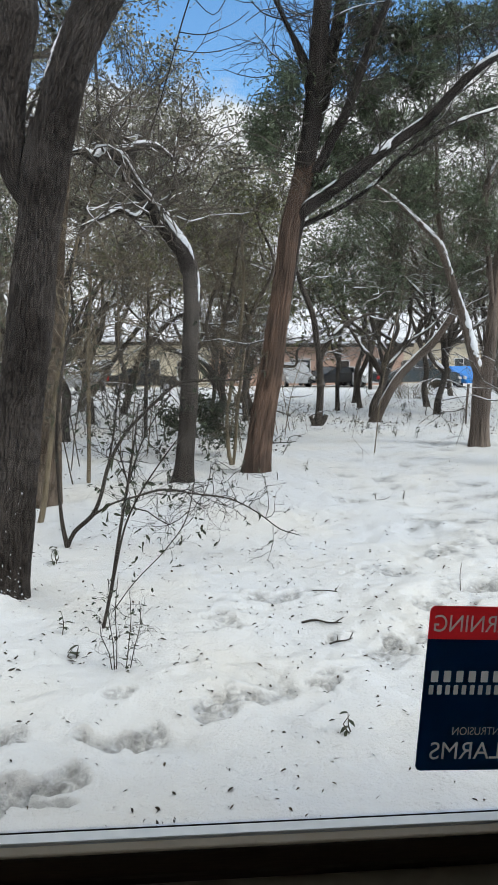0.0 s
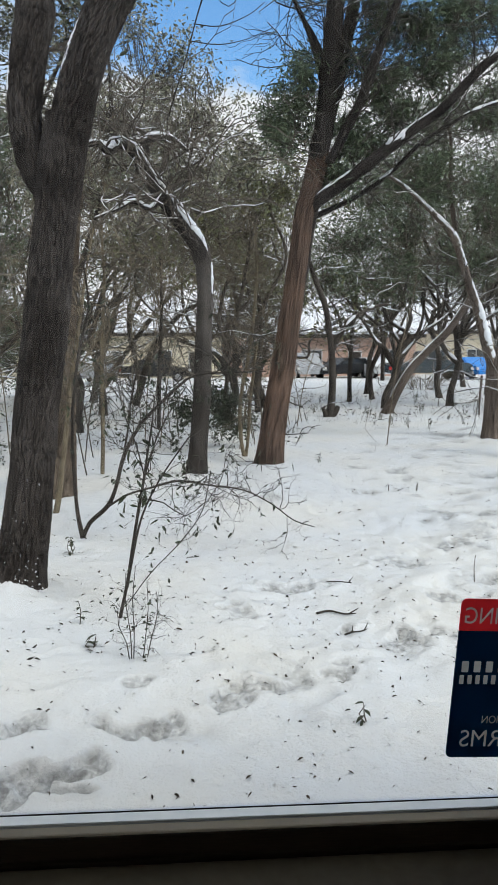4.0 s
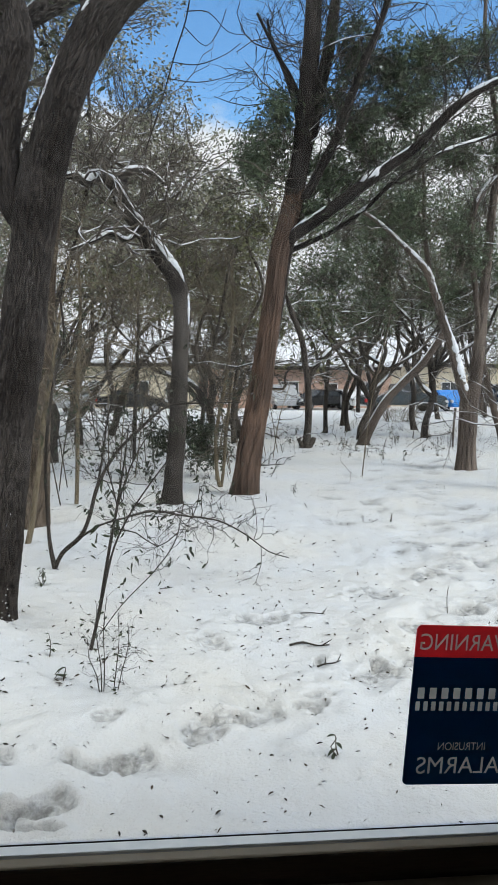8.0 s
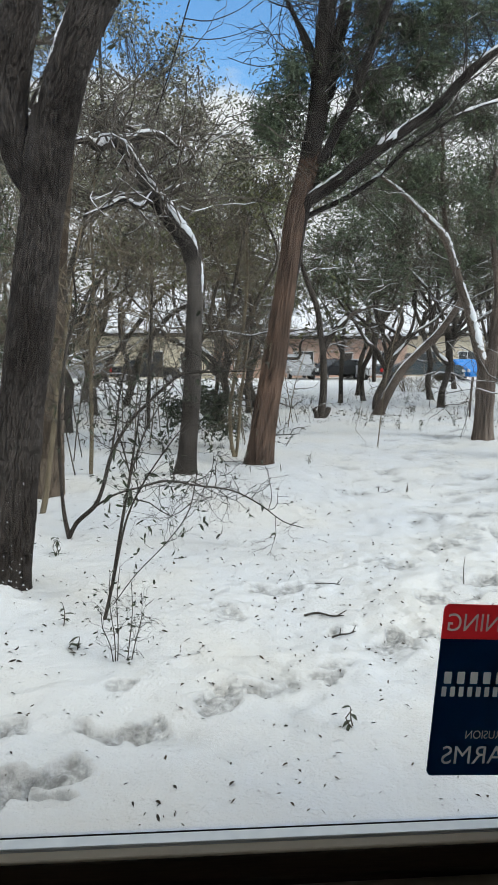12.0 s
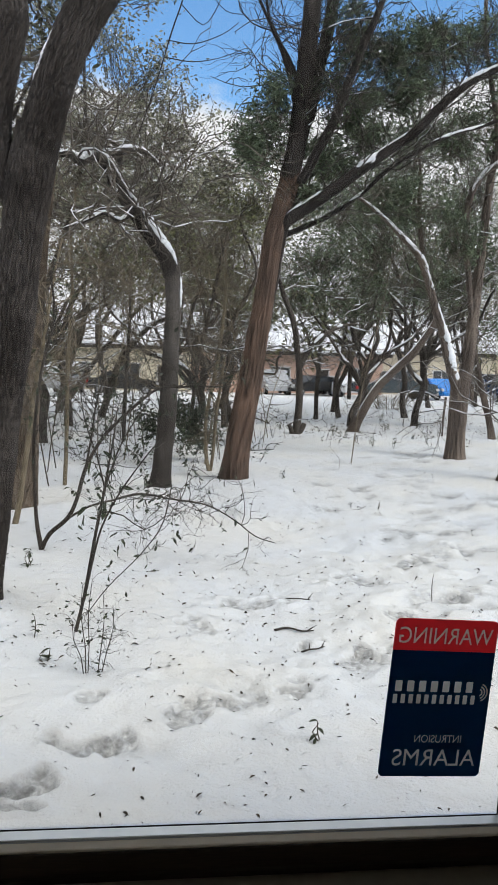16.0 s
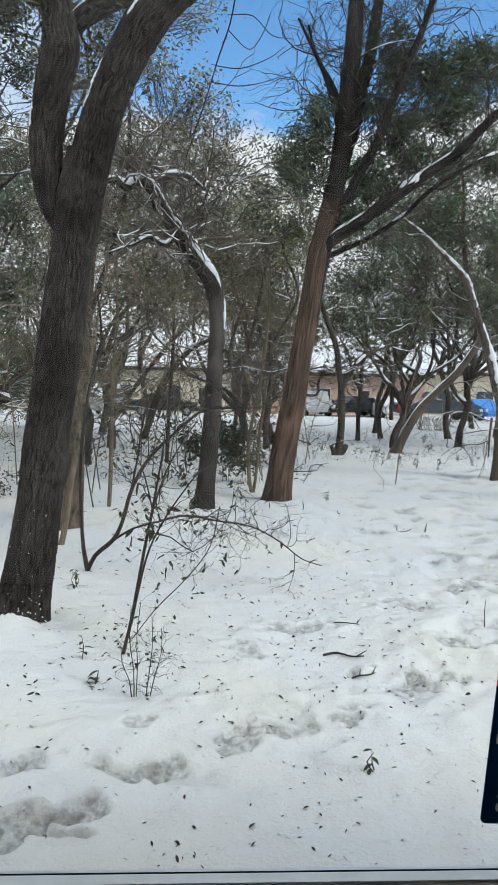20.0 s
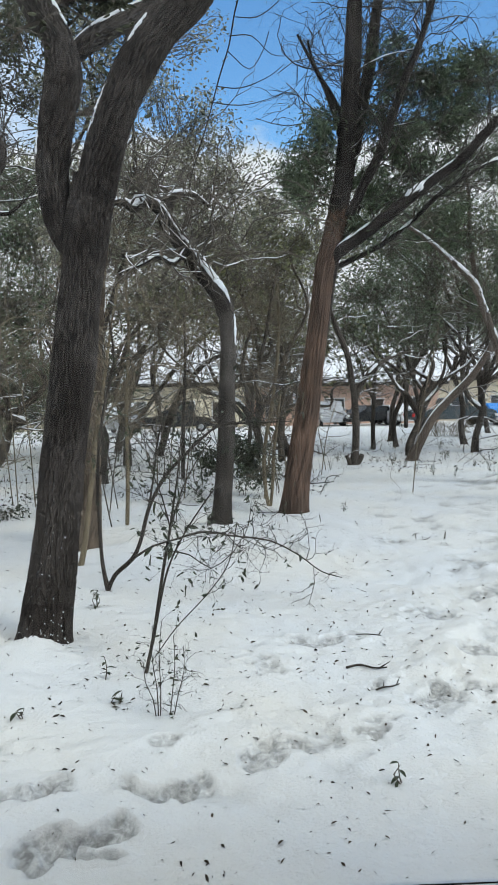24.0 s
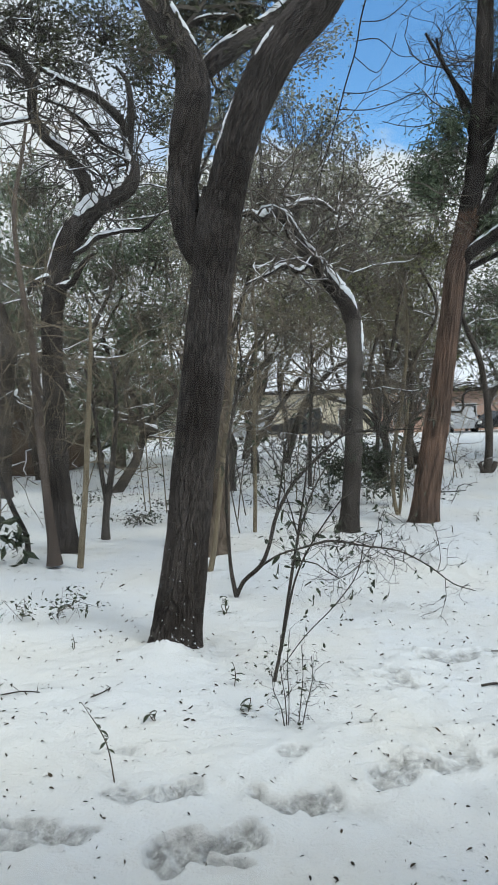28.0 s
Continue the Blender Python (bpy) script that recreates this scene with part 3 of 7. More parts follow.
def limb(tree, name, pts):
    """One stem or branch of a tree, from points (x, y, z, r)."""
    style = STYLE[tree.name]
    mat, sides = (style["upper"] if name in ("stem", "limb") and style["upper"] else style["bark"]), style["sides"]
    big = pts[0][3]
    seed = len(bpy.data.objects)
    relief = style["relief"] if max(p[3] for p in pts) > 0.055 else None
    line = smooth_line(pts, style["step"] if relief else 0.03 if big > 0.1 and style["near"] else 0.06 if style["near"] else 0.15)
    flare = 0.25 if name == "trunk" and big > 0.04 else 0.0
    if relief:
        v, f, crest = tube(line, max(24, int(6.283 * line[:, 3].mean() / (style["step"] * 0.55))), 0.06, 0, seed, flare, relief)
    else:
        v, f = tube(line, sides if name.startswith("trunk") else max(6, sides // 2) if big > 0.03 else 6, 0.09, 0, seed, flare)
        crest = np.full(len(v), 0.5)
    me = mesh_of(name, v, f, mat)
    me.attributes.new("crest", "FLOAT", "POINT").data.foreach_set("value", crest.astype(np.float32))
    part_mesh(name, me, tree)
    STEM_LINES.setdefault(tree.name, []).append(line)
    if style["snow"]:
        cap_snow(tree, line, seed, style["snow"])


def cap_snow(tree, line, seed, amount):
    """Snow that lies along the upper side of a stem where it slopes."""
    rs = np.random.RandomState(seed)
    tan = np.gradient(line[:, :3], axis=0)
    tan /= np.linalg.norm(tan, axis=1)[:, None] + 1e-9
    flat = np.sqrt(1 - np.clip(tan[:, 2], -1, 1) ** 2)
    along = np.r_[0, np.cumsum(np.linalg.norm(np.diff(line[:, :3], axis=0), axis=1))]
    hold = flat * (1 + 0.24 * np.sin(along * 3.1 + rs.rand() * 6) + 0.14 * np.sin(along * 8.3 + rs.rand() * 6))
    on = (hold > 1.0 - 0.65 * amount) & (line[:, 3] > 0.008)
    start = None
    for i in range(len(line) + 1):
        if i < len(line) and on[i]:
            start = i if start is None else start
        elif start is not None:
            if along[i - 1] - along[start] > max(0.1, 3.5 * line[start, 3]):
                seg = line[start:i].copy()
                side = np.array([0.2, -0.55, 0.0])
                nrm = np.array([0, 0, 1.0]) - tan[start:i] * tan[start:i][:, 2:3] + side
                nrm /= np.linalg.norm(nrm, axis=1)[:, None]
                r = seg[:, 3].copy()
                taper = np.sin(np.linspace(0.12, np.pi - 0.12, len(seg))) ** 0.45
                wid = r * 0.68 * taper * np.clip(1 + 0.14 * np.sin(along[start:i] * 13 + seed) + 0.12 * np.sin(along[start:i] * 31 + seed * 2) + 0.06 * np.sin(along[start:i] * 71), 0.4, 1.4) + 0.003
                seg[:, :3] += nrm * (r * 0.66)[:, None]
                seg[:, 3] = wid
                part_mesh("snow", mesh_of("snow", *tube(seg, 12, 0.2, 0, seed), M_SNOWCAP), tree, "white snow lying along the branch")
            start = None


def snow_strip(tree, index, low, high, side, wide):
    """Snow stuck along one side of a limb, between two shares of its length."""
    line = STEM_LINES[tree.name][index]
    seg = line[int(len(line) * low) : int(len(line) * high)].copy()
    k = np.linspace(0, 1, len(seg))
    nrm = np.array(side, float) / np.linalg.norm(side)
    wid = wide * np.sin(np.clip(k, 0.03, 0.97) * np.pi) ** 0.5 * (0.75 + 0.35 * np.sin(k * 9 + index) * np.sin(k * 23))
    seg[:, :3] += nrm * (seg[:, 3] + 0.004 - wid * 0.55)[:, None]
    seg[:, 3] = wid
    part_mesh("snow", mesh_of("snow", *tube(seg, 10, 0.2, 0, index), M_SNOWCAP), tree, "white snow stuck to the side of the limb")


STYLE = {}


def tree(name, x, y, label, bark_mat, sides=14, near=True, snow=0.0, category="tree", group="", upper=None, relief=None, step=0.012):
    ob = thing(name, base_of(x, y), label, category, group)
    STYLE[ob.name] = dict(bark=bark_mat, sides=sides, near=near, snow=snow, upper=upper, relief=relief, step=step)
    return ob


def twigs(ob, count, length, r, depth=2, kids=3, mat=None, low=0.3, up=0.35, bend=0.3, seed=1, skip=0, name="twigs", upto=99, white=0.0):
    """Side twigs from a tree's limbs; gives back where they end."""
    rs = np.random.RandomState(seed)
    soup, tips = Soup(), []
    lines = STEM_LINES[ob.name][skip:upto]
    weight = np.array([len(l) for l in lines], float)
    for _ in range(count):
        line = lines[rs.choice(len(lines), p=weight / weight.sum())]
        i = rs.randint(int(len(line) * low), len(line))
        d = rs.randn(3)
        d[2] = abs(d[2]) * 0.5 + up
        twig_tubes(soup, rs, line[i, :3], d, length * rs.uniform(0.5, 1.2), min(r, line[i, 3] * 0.7), depth, kids, bend, tips)
    if white:
        top = soup.snow(white, seed + 5)
        if top.lines:
            part_mesh("snow_on_twigs", top.mesh("snow_on_twigs", M_SNOWCAP, False), ob, "thin white snow along the twigs")
    part_mesh(name, soup.mesh(name, mat or M_TWIG, False), ob)
    return np.array(tips)


def foliage(ob, tips, per, spread, size, mat, droop=0.3, narrow=0.42, seed=1, name="crown", snow=0.0, label="", fine=False):
    """Leaves round the tips of twigs."""
    rs = np.random.RandomState(seed)
    at = np.repeat(np.asarray(tips), per, 0)
    at = at + rs.randn(len(at), 3) * spread * rs.uniform(0.3, 1.0, (len(at), 1))
    v, f = leaf_quads(rs, at, size, droop, narrow, fine)
    part_mesh(name, mesh_of(name, v, f, mat, False), ob, label)
    if snow:
        pick = at[rs.rand(len(at)) < snow * 1.6]
        v, f = leaf_quads(rs, pick + (0, 0, 0.02), size * 0.55, 0.0, 0.7)
        part_mesh("snow_flakes", mesh_of("snow_flakes", v, f, M_SNOWCAP, False), ob, "snow caught on the leaves")


def clumps(rs, centre, radii, n, gap=0.0):
    """Places in an uneven ellipsoid with gaps."""
    out, k = [], 1.3 / min(radii)
    for _ in range(n * 5):
        d = rs.randn(3)
        d /= np.linalg.norm(d)
        p = np.array(centre) + d * np.array(radii) * rs.rand() ** 0.4
        if noise.noise(Vector(p * k)) > gap - 0.25 + 0.2 * rs.rand():
            out.append(p)
        if len(out) == n:
            break
    out.append(np.array(centre))
    return np.array(out)


def crown(ob, blobs, per, spread, size, mat, droop=0.3, narrow=0.42, seed=1, twig_r=0.008, gap=0.27, snow=0.0, twig_mat=None):
    """Boughs full of leaves: each blob is (x, y, z, rx, ry, rz, places). A small twig leads to every bunch of leaves."""
    rs = np.random.RandomState(seed)
    soup, tips = Soup(), []
    for x, y, z, rx, ry, rz, n in blobs:
        c = np.array((x, y, z))
        p = clumps(rs, c, (rx, ry, rz), n, gap)
        hub = np.array((x, y, z - 0.5 * rz))
        for q in p:
            back = hub - q
            ln = min(np.linalg.norm(back) * 0.8, 0.9)
            back = back / (np.linalg.norm(back) + 1e-9) + rs.randn(3) * 0.25
            m = q + back * ln * 0.5 + rs.randn(3) * 0.05
            e = q + back * ln + rs.randn(3) * 0.05
            soup.line([(*e, twig_r), (*m, twig_r * 0.7), (*q, twig_r * 0.35)])
        tips.append(p)
    part_mesh("twigs", soup.mesh("twigs", twig_mat or M_TWIG, False), ob)
    foliage(ob, np.concatenate(tips), per, spread, size, mat, droop, narrow, seed + 7, snow=snow)


# ---- room and window ----
FLOOR_Z = 0.02
solid("floor", (-3, 3, -4.2, 0.72, FLOOR_Z - 0.15, FLOOR_Z), M_ROOMFLOOR, "beige carpeted room floor", "floor", "structure")
solid("ceiling", (-3, 3, -4.2, 0.72, 2.62, 2.8), M_CEILING, "plain painted room ceiling", "ceiling", "structure")
solid("wall_south", (-3.2, 3.2, -4.4, -4.2, FLOOR_Z - 0.15, 2.8), M_ROOMWALL, "plain painted room wall", "wall", "structure")
# unseen opening, added so that daylight brightens the sill and window frame
wall_w = thing("wall_west", (-3.1, -1.7, 0), "plain painted room wall with an added, unseen opening that brightens the room", "wall", "", "structure")
for _y0, _y1, _z0, _z1 in ((-4.2, -2.9, FLOOR_Z - 0.15, 2.8), (-0.7, 0.72, FLOOR_Z - 0.15, 2.8), (-2.9, -0.7, FLOOR_Z - 0.15, 0.95), (-2.9, -0.7, 2.3, 2.8)):
    boxed("wall_panel", (-3.2, -3, _y0, _y1, _z0, _z1), M_ROOMWALL, wall_w)
solid("wall_east", (3, 3.2, -4.2, 0.72, FLOOR_Z - 0.15, 2.8), M_ROOMWALL, "plain painted room wall", "wall", "structure")
WX0, WX1, WZ0, WZ1 = -1.25, 0.60, 0.96, 2.36
wall_n = thing("wall_north", (0, 0.84, 0), "outer wall of the room with a window opening", "wall", "", "structure")
boxed("wall_below", (-3.2, 3.2, 0.72, 0.96, -0.4, WZ0), M_FACADE, wall_n)
boxed("wall_above", (-3.2, 3.2, 0.72, 0.96, WZ1, 3.0), M_FACADE, wall_n)
boxed("wall_beside", (-3.2, WX0, 0.72, 0.96, WZ0, WZ1), M_FACADE, wall_n)
boxed("wall_beside", (WX1, 3.2, 0.72, 0.96, WZ0, WZ1), M_FACADE, wall_n)
boxed("plaster", (-3.0, 3.0, 0.705, 0.72, FLOOR_Z, WZ0 - 0.02), M_ROOMWALL, wall_n)

window = thing("window_1", (0.448, 0.80, 1.119), "fixed window with an aluminium and beige frame", "window", "", "structure")
window.matrix_world = pose(0.4415, 0.80, 1.1245, 0, 2.45, 0)
GW, GH = 1.56, 1.12      # pane
LEAN_IN = 0.021          # the right jamb is a little out of square


def frame_ring(name, profile, mat, label=""):
    """A mitred ring round the pane; profile: (outwards, depth) points, closed."""
    bm = bmesh.new()
    rings = []
    for o, y in profile:
        rings.append([bm.verts.new(c) for c in ((o, y, -o), (o - LEAN_IN * (GH + o), y, GH + o), (-GW - o, y, GH + o), (-GW - o, y, -o))])
    for a, b in zip(rings, rings[1:] + rings[:1]):
        for k in range(4):
            bm.faces.new((a[k], a[(k + 1) % 4], b[(k + 1) % 4], b[k]))
    bmesh.ops.recalc_face_normals(bm, faces=bm.faces)
    bmesh.ops.bevel(bm, geom=list(bm.edges), offset=0.0006, segments=1, affect="EDGES")
    me = bpy.data.meshes.new(name)
    bm.to_mesh(me)
    bm.free()
    me.materials.append(mat)
    ob = new(name, me)
    ob.parent = window
    return tagged(ob, label)


frame_ring("gasket", [(0.0, -0.0037), (0.0004, -0.005), (0.012, -0.005), (0.012, -0.0037)], M_RUBBER, "black rubber gasket")
frame_ring("sash", [(0.0008, -0.0053), (0.0032, -0.0172), (0.0048, -0.018), (0.026, -0.018), (0.026, 0.02), (0.0125, 0.02), (0.0125, -0.0053)], M_ALU, "pale aluminium glazing edge")
frame_ring("window_frame", [(0.0051, -0.0186), (0.0056, -0.0300), (0.0070, -0.0310), (0.05, -0.024), (0.05, 0.03), (0.027, 0.03), (0.027, -0.0186)], M_FRAME, "beige painted window frame")
frame_ring("casing", [(0.0073, -0.0315), (0.0083, -0.0335), (0.0285, -0.0350), (0.034, -0.0325), (0.15, -0.0795), (0.15, -0.0765), (0.0505, -0.0248)], M_DARKWOOD, "dark brown wooden casing")
frame_ring("outer_stop", [(0.013, 0.0025), (0.013, 0.02), (0.02, 0.02), (0.02, 0.0025)], M_ALU)
m_glass, _n, _l, _b = material("window_glass", 0.0, 0.5)
_b.inputs["Transmission Weight"].default_value, _b.inputs["IOR"].default_value = 1.0, 1.45
bm = box(bmesh.new(), -GW - 0.01, 0.01, -0.0035, 0.0015, -0.01, GH + 0.01)
me = bpy.data.meshes.new("pane")
bm.to_mesh(me), bm.free(), me.materials.append(m_glass)
pane = new("pane", me)
pane.parent, pane.visible_shadow = window, False
bm = box(bmesh.new(), -GW - 0.2, 0.14, -0.24, -0.039, -0.052, -0.0335, 0.003)
me = bpy.data.meshes.new("window_sill")
bm.to_mesh(me), bm.free(), me.materials.append(M_SILL)
sill = new("window_sill", me)
sill.parent = window
tagged(sill, "olive-brown painted wooden sill board")
for _o in (0.040, 0.049, 0.061):
    _face = -0.0325 - (_o - 0.034) * 0.405
    bm = box(bmesh.new(), _o, _o + 0.0022, _face - 0.004, _face + 0.002, -0.033, GH + 0.03, 0.0006)
    bmesh.ops.transform(bm, matrix=Matrix(((1, 0, -LEAN_IN, 0), (0, 1, 0, 0), (0, 0, 1, 0), (0, 0, 0, 1))), verts=bm.verts)
    me = bpy.data.meshes.new("bead")
    bm.to_mesh(me), bm.free(), me.materials.append(M_SILL)
    bead = new("bead", me)
    bead.parent = window
    tagged(bead, "thin olive-brown trim strip")

# curtain drawn aside
bm = bmesh.new()
cols = []
for i in range(61):
    s = i / 60
    x, y = 0.478 + 0.5 * s, 0.60 + 0.035 * math.sin(s * 44) + 0.008 * math.sin(s * 97)
    cols.append([bm.verts.new((x + 0.01 * math.sin(z * 5 + i), y + 0.006 * math.sin(z * 3 + i * 0.7), z)) for z in np.linspace(0.1, 2.5, 18)])
for a, b in zip(cols, cols[1:]):
    for k in range(17):
        bm.faces.new((a[k], b[k], b[k + 1], a[k + 1]))
bmesh.ops.solidify(bm, geom=list(bm.faces), thickness=0.003)
curtain = part("curtain", bm, M_CURTAIN, None)
tagged(curtain, "dark folded curtain drawn aside beside the window", "curtain")

# warning sticker on the pane, facing out
def vinyl(name, col):
    m, n, l, b = material(name, 0.5, 0.3)
    tr, mx = n.new("ShaderNodeBsdfTranslucent"), n.new("ShaderNodeMixShader")
    nz, mr, mu = n.new("ShaderNodeTexNoise"), n.new("ShaderNodeMapRange"), n.new("ShaderNodeMix")
    nz.inputs["Scale"].default_value = 55.0
    mr.inputs["To Min"].default_value = 0.82
    l.new(nz.outputs[0], mr.inputs["Value"])
    mu.data_type, mu.blend_type = "RGBA", "MULTIPLY"
    mu.inputs[0].default_value, mu.inputs[6].default_value = 1.0, (*col, 1)
    l.new(mr.outputs[0], mu.inputs[7])
    l.new(mu.outputs[2], tr.inputs[0]), l.new(mu.outputs[2], b.inputs["Base Color"])
    mx.inputs[0].default_value = 0.9
    l.new(b.outputs[0], mx.inputs[1]), l.new(tr.outputs[0], mx.inputs[2]), l.new(mx.outputs[0], n["Material Output"].inputs[0])
    return m


M_NAVY, M_RED, M_LETTER = vinyl("navy_vinyl", (0.042, 0.125, 0.215)), vinyl("red_vinyl", (0.93, 0.17, 0.19)), vinyl("pale_vinyl", (0.8, 0.8, 0.77))
SW, SH = 0.1145, 0.1735
sticker = thing("warning_sticker", (0.3655, 0.7945, 1.2605), "navy and red warning sticker with pale lettering, stuck on the pane", "sticker")
sticker.matrix_world = pose(0.3655, 0.7945, 1.2605, 0, 4.0, 0)


def sheet(name, outline, y0, y1, mat, label=""):
    """A thin flat piece with the given outline of (x, z) points, between two depths."""
    bm = bmesh.new()
    f = bm.faces.new([bm.verts.new((x, y0, z)) for x, z in outline])
    ext = bmesh.ops.extrude_face_region(bm, geom=[f])
    bmesh.ops.translate(bm, vec=(0, y1 - y0, 0), verts=[v for v in ext["geom"] if isinstance(v, bmesh.types.BMVert)])
    bmesh.ops.recalc_face_normals(bm, faces=bm.faces)
    me = bpy.data.meshes.new(name)
    bm.to_mesh(me), bm.free(), me.materials.append(mat)
    ob = new(name, me)
    ob.parent = sticker
    return tagged(ob, label)


def rounded(x0, x1, z0, z1, r, top=True, bottom=True):
    out = []
    for cx, cz, a0, on in ((x1 - r, z1 - r, 0, top), (x0 + r, z1 - r, 90, top), (x0 + r, z0 + r, 180, bottom), (x1 - r, z0 + r, 270, bottom)):
        if on:
            out += [(cx + r * math.cos(radians(a0 + k * 15)), cz + r * math.sin(radians(a0 + k * 15))) for k in range(7)]
        else:
            out.append((cx + math.copysign(r, cx - (x0 + x1) / 2), cz + math.copysign(r, cz - (z0 + z1) / 2)))
    return out


BAND = SH / 2 - 0.0345
backing = sheet("backing", rounded(-SW / 2, SW / 2, -SH / 2, BAND, 0.006, top=False), 0, 0.0004, M_NAVY, "navy blue vinyl")
band = sheet("band", rounded(-SW / 2, SW / 2, BAND + 0.0001, SH / 2, 0.006, bottom=False), 0, 0.0004, M_RED, "red vinyl band")


def cut_out(film, me):
    """Cuts the shape of a mesh out of a film."""
    tool = new("tool", me.copy())
    co = np.zeros(len(tool.data.vertices) * 3, np.float32)
    tool.data.vertices.foreach_get("co", co)
    co = co.reshape(-1, 3)
    co[:, 1] = (co[:, 1] - 0.0002) * 6 + 0.0002
    tool.data.vertices.foreach_set("co", co.ravel())
    tool.parent = sticker
    mod = film.modifiers.new("cut", "BOOLEAN")
    mod.operation, mod.object, mod.solver = "DIFFERENCE", tool, "EXACT"
    bpy.context.view_layer.update()
    cut = bpy.data.meshes.new_from_object(film.evaluated_get(bpy.context.evaluated_depsgraph_get()))
    film.modifiers.clear()
    bpy.data.objects.remove(tool)
    if len(cut.polygons) > 4:
        film.data = cut


def lettering(film, text, x, z, wide, high):
    """Mirrored words, as seen through the pane from behind, let into the film."""
    cu = bpy.data.curves.new("lettering", "FONT")
    cu.body, cu.align_x, cu.extrude = text, "CENTER", 0.01
    tmp = new("lettering", cu)
    bpy.context.view_layer.update()
    me = bpy.data.meshes.new_from_object(tmp.evaluated_get(bpy.context.evaluated_depsgraph_get()))
    bpy.data.objects.remove(tmp)
    bpy.data.curves.remove(cu)
    co = np.zeros(len(me.vertices) * 3, np.float32)
    me.vertices.foreach_get("co", co)
    co = co.reshape(-1, 3)
    lo, hi = co.min(0), co.max(0)
    c2 = np.zeros_like(co)
    c2[:, 0] = x - ((co[:, 0] - lo[0]) / (hi[0] - lo[0]) - 0.5) * wide
    c2[:, 2] = z + ((co[:, 1] - lo[1]) / (hi[1] - lo[1]) - 0.5) * high
    c2[:, 1] = np.where(co[:, 2] > 0, 0.0, 0.0004)
    me.vertices.foreach_set("co", c2.ravel())
    bm = bmesh.new()
    bm.from_mesh(me)
    bmesh.ops.remove_doubles(bm, verts=bm.verts, dist=0.00001)
    bmesh.ops.recalc_face_normals(bm, faces=bm.faces)
    bm.to_mesh(me)
    bm.free()
    me.materials.clear()
    me.materials.append(M_LETTER)
    cut_out(film, me)
    ob = new("lettering", me)
    ob.parent = sticker
    return tagged(ob, "pale grey mirrored letters")


lettering(band, "WARNING", 0.0, SH / 2 - 0.018, 0.104, 0.0175)
lettering(backing, "INTRUSION", 0.005, -0.0445, 0.053, 0.0085)
lettering(backing, "ALARMS", 0.0035, -0.0655, 0.094, 0.0185)


def inlay(name, outline):
    ob = sheet(name, outline, 0, 0.0004, M_LETTER)
    cut_out(backing, ob.data)


# maker's name as plain bars, with the arcs of its sign
for k in range(7):
    x = -0.046 + k * 0.0132
    inlay("bar", rounded(x - 0.0038, x + 0.0038, 0.0075, 0.0195, 0.001))
for k in range(11):
    x = -0.0485 + k * 0.0087
    inlay("bar", rounded(x - 0.0024, x + 0.0024, -0.0055, 0.0045, 0.0008))
for r in (0.0045, 0.0075, 0.0105):
    arc = [(0.0445 + r * math.cos(radians(a)), 0.008 + r * math.sin(radians(a))) for a in range(-70, 71, 14)]
    arc += [(0.0445 + (r - 0.0016) * math.cos(radians(a)), 0.008 + (r - 0.0016) * math.sin(radians(a))) for a in range(70, -71, -14)]
    inlay("arc", arc)


# ---- trees near the window ----
OAK = tree("live_oak_tree", -0.96, 5.4, "large live oak with dark furrowed bark and snow in its forks", M_OAK_SNOWY, 46, True, 0.0, relief=(72, 14, 0.014), step=0.007)
BACKOAK = tree("live_oak_tree", -1.11, 9.1, "brown-barked oak trunk standing in snow behind a darker oak", M_OAK_BROWN, 28, True, 0.0, relief=(60, 12, 0.013), step=0.011)
MID = tree("live_oak_tree", 0.57, 10.3, "crooked oak with a bent snow-topped limb", M_GREYBARK, 24, True, 0.9, upper=M_OAK, relief=(60, 26, 0.009), step=0.012)
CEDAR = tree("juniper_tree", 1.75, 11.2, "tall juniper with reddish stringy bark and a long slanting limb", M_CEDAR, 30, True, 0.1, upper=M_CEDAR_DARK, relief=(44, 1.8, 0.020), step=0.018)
RIGHT = tree("juniper_tree", 6.62, 14.3, "forked juniper with brown bark and snow along one stem", M_CEDAR_GREY, 22, True, 1.05, relief=(30, 1.8, 0.022), step=0.025)
LEAN = tree("leaning_tree", 6.64, 21.2, "leaning bare trunk with snow along its upper side", M_CEDAR_GREY, 12, True, 0.0)
STUMP = tree("oak_tree", 4.68, 20.1, "thin oak with broken stubs at its foot", M_DARKBARK, 10, True, 0.3)
P597 = tree("oak_tree", 6.86, 26.4, "thin dark oak trunk at the edge of the woods", M_DARKBARK, 8, False, 0.3)
P637 = tree("oak_tree", 8.04, 27.6, "thin curved dark oak trunk at the edge of the woods", M_DARKBARK, 8, False, 0.3)
DK145 = tree("oak_tree", -2.11, 28.0, "dark oak with a long slanting stem", M_DARKBARK, 8, False, 0.4)
LEAN220 = tree("leaning_tree", -0.55, 24.0, "slanting trunk with patches of snow on top", M_DARKBARK, 10, False, 0.8)
LEFT = tree("live_oak_tree", -3.03, 9.4, "dark live oak with snow-laden forked limbs", M_OAK, 26, True, 0.5, relief=(60, 12, 0.012), step=0.013)
LEFTTHIN = tree("juniper_tree", -2.9, 8.6, "slim brown juniper trunk beside a dark oak", M_CEDAR_GREY, 14, True, 0.0)
LEFTPOLE = tree("sapling", -2.53, 8.4, "pale straight bare sapling", M_PALE, 8, True, 0.0)
PAIR = tree("sapling", -2.75, 10.3, "forked brown sapling standing in snow", M_GREYBARK, 10, True, 0.0)
B212 = tree("juniper_tree", -6.3, 26.0, "short brown juniper trunk among evergreens", M_CEDAR_GREY, 10, False, 0.0)
